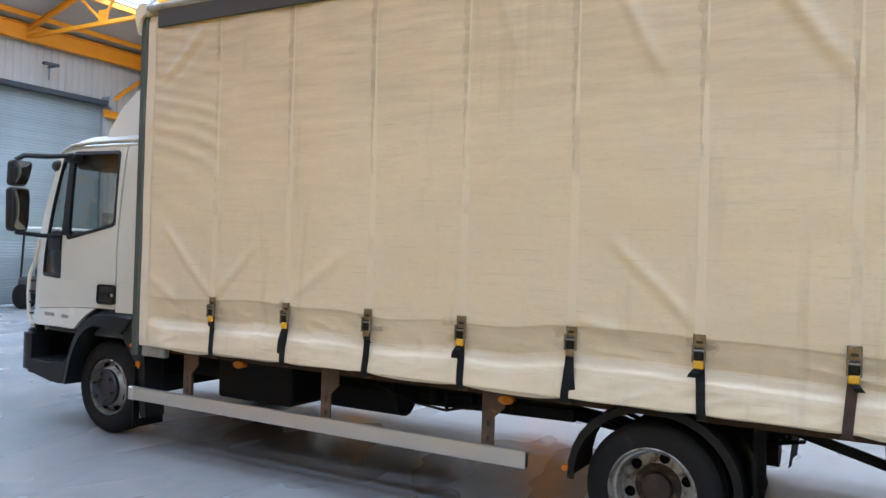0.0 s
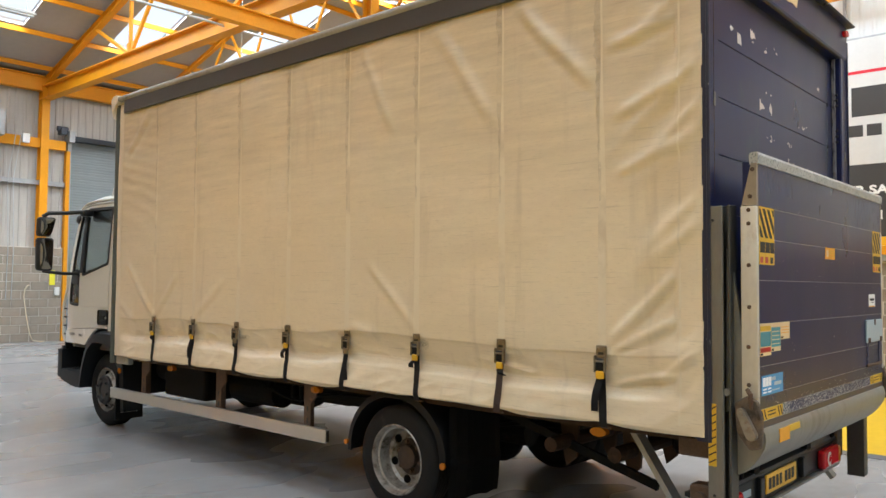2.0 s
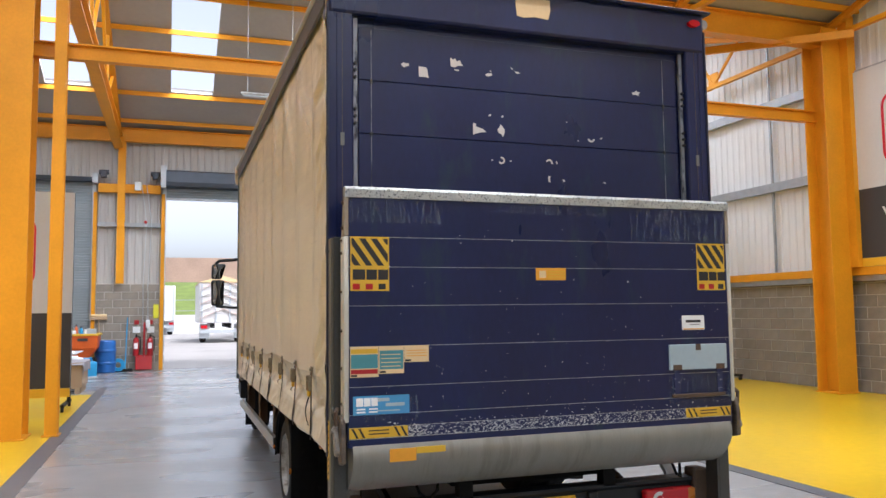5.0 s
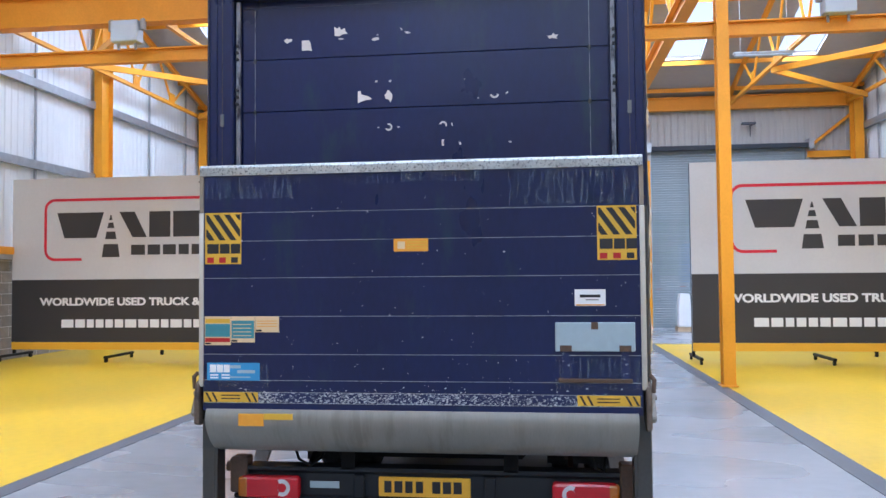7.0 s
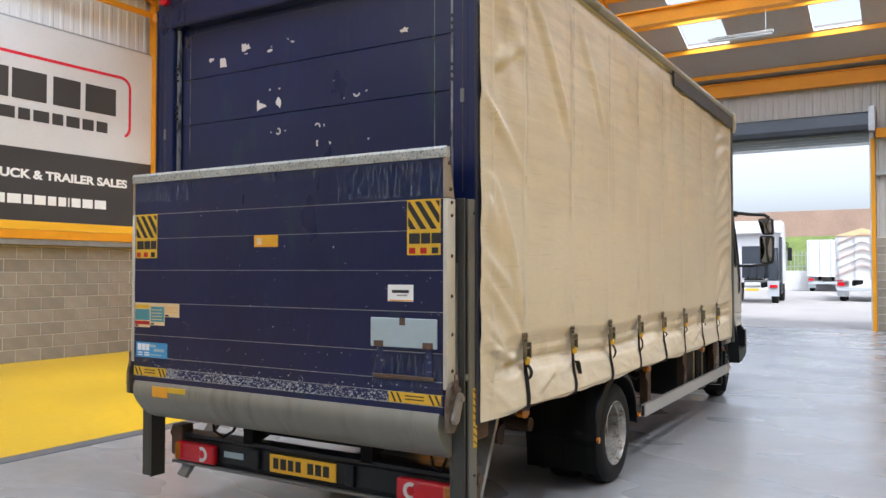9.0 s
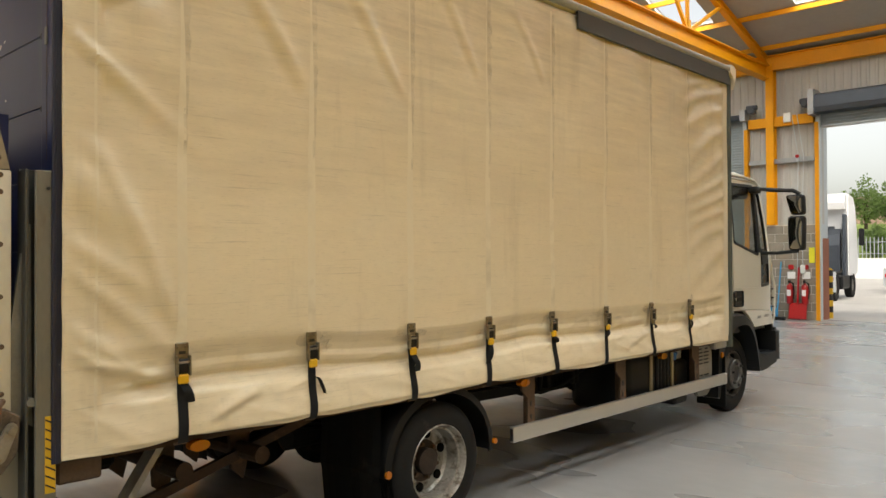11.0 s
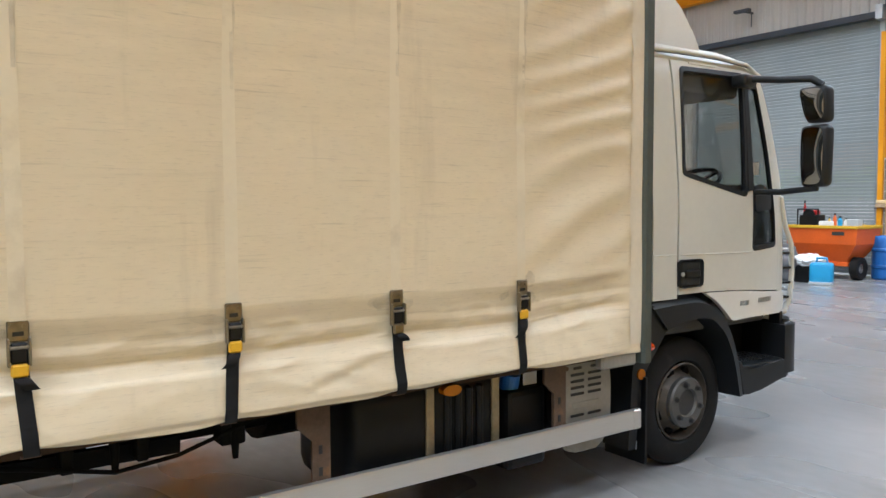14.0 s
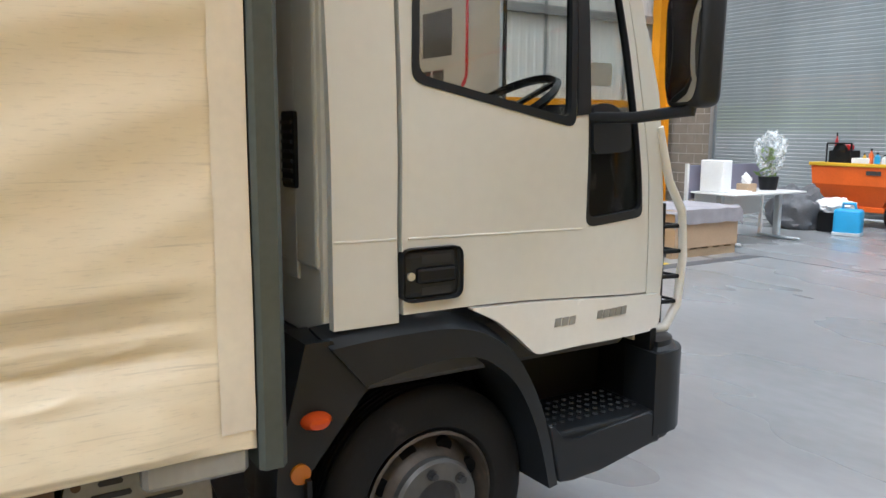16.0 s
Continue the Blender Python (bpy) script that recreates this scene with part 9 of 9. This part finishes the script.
def box_lorry(x, y, rz, L, h, m, label, name="box_trailer", chevron=False):
    """A tall rigid box on wheels, its rear face towards +x."""
    t = thing(name, label, "lorry", "parked lorries", at=(x, y, -0.012), rz=rz)
    bm = B(-L, 0, -1.25, 1.25, 1.1, h, 0.03)
    part("box_body", bm, m, t)
    for y_ in (-1.1, -0.35, 0.4, 1.1):
        part("rear_rib", B(0.0, 0.06, y_ - 0.05, y_ + 0.05, 1.15, h - 0.1, 0.01), LAMP_GREY, t)
    if chevron:
        part("cover_sheet", prism(bmesh.new(), [(-1.3, h), (0.0, h + 0.38), (1.3, h)], "x", -L, 0.08), STICKER_CREAM, t)
        for k in range(5):
            z = 1.35 + k * 0.4
            for s in (-1, 1):
                bm = beam(bmesh.new(), (0.07, 0, z + 0.55), (0.07, s * 1.2, z), 0.02, 0.14, up=(1, 0, 0))
                part("chevron", bm, SIGN_WHITE if k % 2 else FADED_STRIPE, t)
    part("underrun", B(-0.1, 0.02, -1.2, 1.2, 0.55, 0.75, 0.02), LAMP_GREY, t)
    for s in (-1, 1):
        part("tail_lamp", B(0.02, 0.07, s * 0.8, s * 1.15, 0.8, 0.98), RED_LENS, t)
        part("flap", B(-0.5, -0.47, s * 0.65, s * 1.2, 0.25, 1.05), LAMP_GREY, t)
        for xw_ in (-1.2, -2.5):
            road_wheel(t, xw_, s * 0.98)
        part("frame_rail", B(-L, -0.1, s * 0.4, s * 0.5, 0.8, 1.08), CHASSIS, t)
    return t


tractor(-28.9, -5.95, 7, "white tractor unit parked in the yard")
tractor(-36.6, -3.85, 4, "white tractor unit parked beside another")
tractor(-45.5, -12.5, 6, "white tractor unit parked by the fence")
box_lorry(-41.3, 0.65, 0, 7.5, 3.35, DESK, "cream tipper with a chevroned tailboard, parked in the yard", "tipper_lorry", True)
box_lorry(-62, -3.0, 3, 13, 3.9, TRUCK_WHITE, "white box trailer parked across the yard")
tl = tractor(-41.0, 6.3, -4, "grey tractor unit with a bare rear chassis", YARD_GREY)
box_lorry(-49.5, 3.4, -4, 6.0, 4.1, LAMP_GREY, "pale grey tipper body parked behind", "tipper_lorry")
tb = box_lorry(-55.0, 12.0, -12, 13, 4.0, TRAILER_BLUE, "blue curtain-sided trailer parked in the yard")
for z, w in ((3.3, 1.2), (2.9, 0.7), (2.4, 1.0)):
    part("graphic_bar", B(-3.5, -3.5 + w, -1.262, -1.255, z, z + 0.22), SIGN_WHITE, tb)
# bank, retaining wall, fence and trees behind the yard
bm = bmesh.new()
n1, n2 = 40, 8
g = [[bm.verts.new((-66 - 3.2 * j + 1.5 * noise.noise(Vector((i * 0.3, j * 0.5, 0))), -70 + i * 3.5, 0.2 + 4.6 * min(1, j / 5) + 0.5 * noise.noise(Vector((i * 0.4, j * 0.6, 5))))) for j in range(n2 + 1)] for i in range(n1 + 1)]
for i in range(n1):
    for j in range(n2):
        bm.faces.new((g[i][j], g[i][j + 1], g[i + 1][j + 1], g[i + 1][j]))
tagged(part("grass_bank", bm, GRASS, smooth=60), "rough green grass bank behind the yard", "bank", kind="structure")
tagged(part("boundary_wall", B(-65.6, -65.3, -70, 70, -0.012, 1.55), WHITE_PLASTIC), "low white boundary wall along the yard", "wall", kind="structure")
f = thing("palisade_fence", "grey steel palisade fence on the boundary wall", "fence", kind="structure", at=(-65.45, 0, 1.55))
pale = mesh_of("pale", prism(bmesh.new(), [(-0.035, 0), (0.035, 0), (0.035, 1.55), (0, 1.65), (-0.035, 1.55)], "x", -0.01, 0.01), GALV)
for k in range(110):
    piece("pale", pale, f, (0, -33 + k * 0.28, 0))
for z in (0.35, 1.25):
    part("fence_rail", B(0.012, 0.05, -34, 0, z - 0.03, z + 0.03), GALV, f)
tagged(part("far_building", B(-105, -92, -60, 40, -0.3, 8.2), FAR_BRICK), "long red brick building beyond the bank", "building", kind="structure")


def tree(x, y, z, h, seed, label, name="tree", group="trees on the bank"):
    t = thing(name, label, name, group, at=(x, y, z))
    rnd = random.Random(seed)
    bm = tube(bmesh.new(), (0, 0, 0), (0.1, 0.05, h * 0.55), 0.16, 0.08, seg=8)
    tips = []
    for k in range(9):
        a = k * 2.4 + rnd.random()
        p = Vector((0, 0, h * (0.06 + 0.05 * k)))
        q = p + Vector((math.cos(a), math.sin(a), 0.7)) * h * rnd.uniform(0.2, 0.36)
        tube(bm, p, q, 0.06, 0.02, seg=6)
        tips += [q, p.lerp(q, 0.65)]
    part("trunk", bm, BARK, t)
    verts, faces = [], []
    for c in tips + [Vector((0, 0, h * 0.8)), Vector((0, 0, h * 0.65))]:
        for k in range(90):
            d = Vector((rnd.gauss(0, 1), rnd.gauss(0, 1), rnd.gauss(0, 0.8)))
            p = c + d.normalized() * (rnd.random() ** 0.5) * h * 0.17
            u = Vector((rnd.uniform(-1, 1), rnd.uniform(-1, 1), rnd.uniform(-1, 1))).normalized()
            w = u.orthogonal().normalized()
            s = rnd.uniform(0.09, 0.2)
            i = len(verts)
            verts += [tuple(p - u * s), tuple(p + w * s * 0.6), tuple(p + u * s), tuple(p - w * s * 0.6)]
            faces.append((i, i + 1, i + 2, i + 3))
    me = bpy.data.meshes.new("crown")
    me.from_pydata(verts, [], faces)
    me.materials.append(LEAF)
    c = new("crown", me)
    c.parent = t
    c["kind"] = "stuff"


for k, (x, y, h) in enumerate(((-76, -21, 4.8), (-77, -16.5, 5.2), (-74, -25, 6), (-75, -14, 4.4), (-76, 15.5, 4.4), (-78, 19, 5.4), (-74, 24, 6), (-77, 12, 3.6), (-77, 29, 6.5), (-82, -30, 6))):
    tree(x, y, 4.2, h, 20 + k, "leafy green tree on the bank")
for k, (x, y, h) in enumerate(((-71, -14, 3.2), (-72.5, -17.5, 3.6), (-70.5, -20.5, 3.0), (-72, -24, 3.6), (-70, -11, 2.4), (-73, -8, 3.0), (-71, 12, 2.8), (-72, 17, 3.4))):
    tree(x, y, 1.5, h, 60 + k, "leafy green bush on the grass bank", "bush", "bushes on the bank")

# ---- block walls, laid course by course ----
def block_wall(name, label, axis, fix, a, b, out, height, span, rows_h=0.222, length=0.45):
    """Concrete blocks on a mortar core. Those within span are pieces of their own, the rest one mesh."""
    core = bmesh.new()
    if axis == "x":
        box(core, a, b, min(fix, fix - out * 0.2), max(fix, fix - out * 0.2), 0, height)
    else:
        box(core, min(fix, fix - out * 0.2), max(fix, fix - out * 0.2), a, b, 0, height)
    wall = part(name, core, MORTAR)
    tagged(wall, label, "wall", kind="structure")

    def one(l):
        bm = bmesh.new()
        if axis == "x":
            box(bm, 0.008, l - 0.008, 0, out * 0.007, 0.007, rows_h - 0.007, 0.002)
        else:
            box(bm, 0, out * 0.007, 0.008, l - 0.008, 0.007, rows_h - 0.007, 0.002)
        return bm

    cache = {}
    rest_v, rest_f = [], []
    r = 0
    z = 0.0
    while z < height - 0.03:
        u = a - (length / 2 if r % 2 else 0)
        while u < b - 0.02:
            u0, u1 = max(u, a), min(u + length, b)
            l = round(u1 - u0, 3)
            if l > 0.05:
                if span[0] <= u0 <= span[1]:
                    if l not in cache:
                        cache[l] = mesh_of("block", one(l), BLOCK)
                    piece("block", cache[l], wall, (u0, fix, z) if axis == "x" else (fix, u0, z))
                else:
                    i = len(rest_v)
                    p0, p1, q0, q1 = u0 + 0.008, u1 - 0.008, z + 0.007, z + rows_h - 0.007
                    f1 = fix + out * 0.007
                    for (p, q, e) in ((p0, q0, f1), (p1, q0, f1), (p1, q1, f1), (p0, q1, f1), (p0, q0, fix), (p1, q0, fix), (p1, q1, fix), (p0, q1, fix)):
                        rest_v.append((p, e, q) if axis == "x" else (e, p, q))
                    rest_f += [(i, i + 1, i + 2, i + 3), (i, i + 4, i + 5, i + 1), (i + 1, i + 5, i + 6, i + 2), (i + 2, i + 6, i + 7, i + 3), (i + 3, i + 7, i + 4, i)]
            u += length
        z += rows_h
        r += 1
    if rest_v:
        me = bpy.data.meshes.new("far_blocks")
        me.from_pydata(rest_v, [], rest_f)
        me.materials.append(BLOCK)
        o = new("far_blocks", me)
        o.parent = wall
        o["kind"] = "stuff"


block_wall("dado_south", "grey concrete block wall below the cladding", "x", WALL_S, WALL_W, WALL_E, 1, CAP - 0.15, (-12.5, -1.0))
block_wall("dado_north", "grey concrete block wall below the cladding", "x", WALL_N, WALL_W, WALL_E, -1, CAP - 0.15, (-11.0, 0.5))
block_wall("pier_block_1", "grey concrete block pier between the doors", "y", WALL_W + 0.08, DOORS[0][1] + 0.12, DOORS[1][0] - 0.12, 1, 2.46, (-9, 9))
block_wall("pier_block_2", "grey concrete block pier between the doors", "y", WALL_W + 0.08, DOORS[1][1] + 0.12, DOORS[2][0] - 0.12, 1, 2.46, (-9, 9))
block_wall("pier_block_3", "grey concrete block pier in the corner", "y", WALL_W + 0.08, WALL_S, DOORS[0][0] - 0.1, 1, 2.46, (-99, -98))
block_wall("pier_block_4", "grey concrete block pier in the corner", "y", WALL_W + 0.08, DOORS[2][1] + 0.1, WALL_N, 1, 2.46, (98, 99))
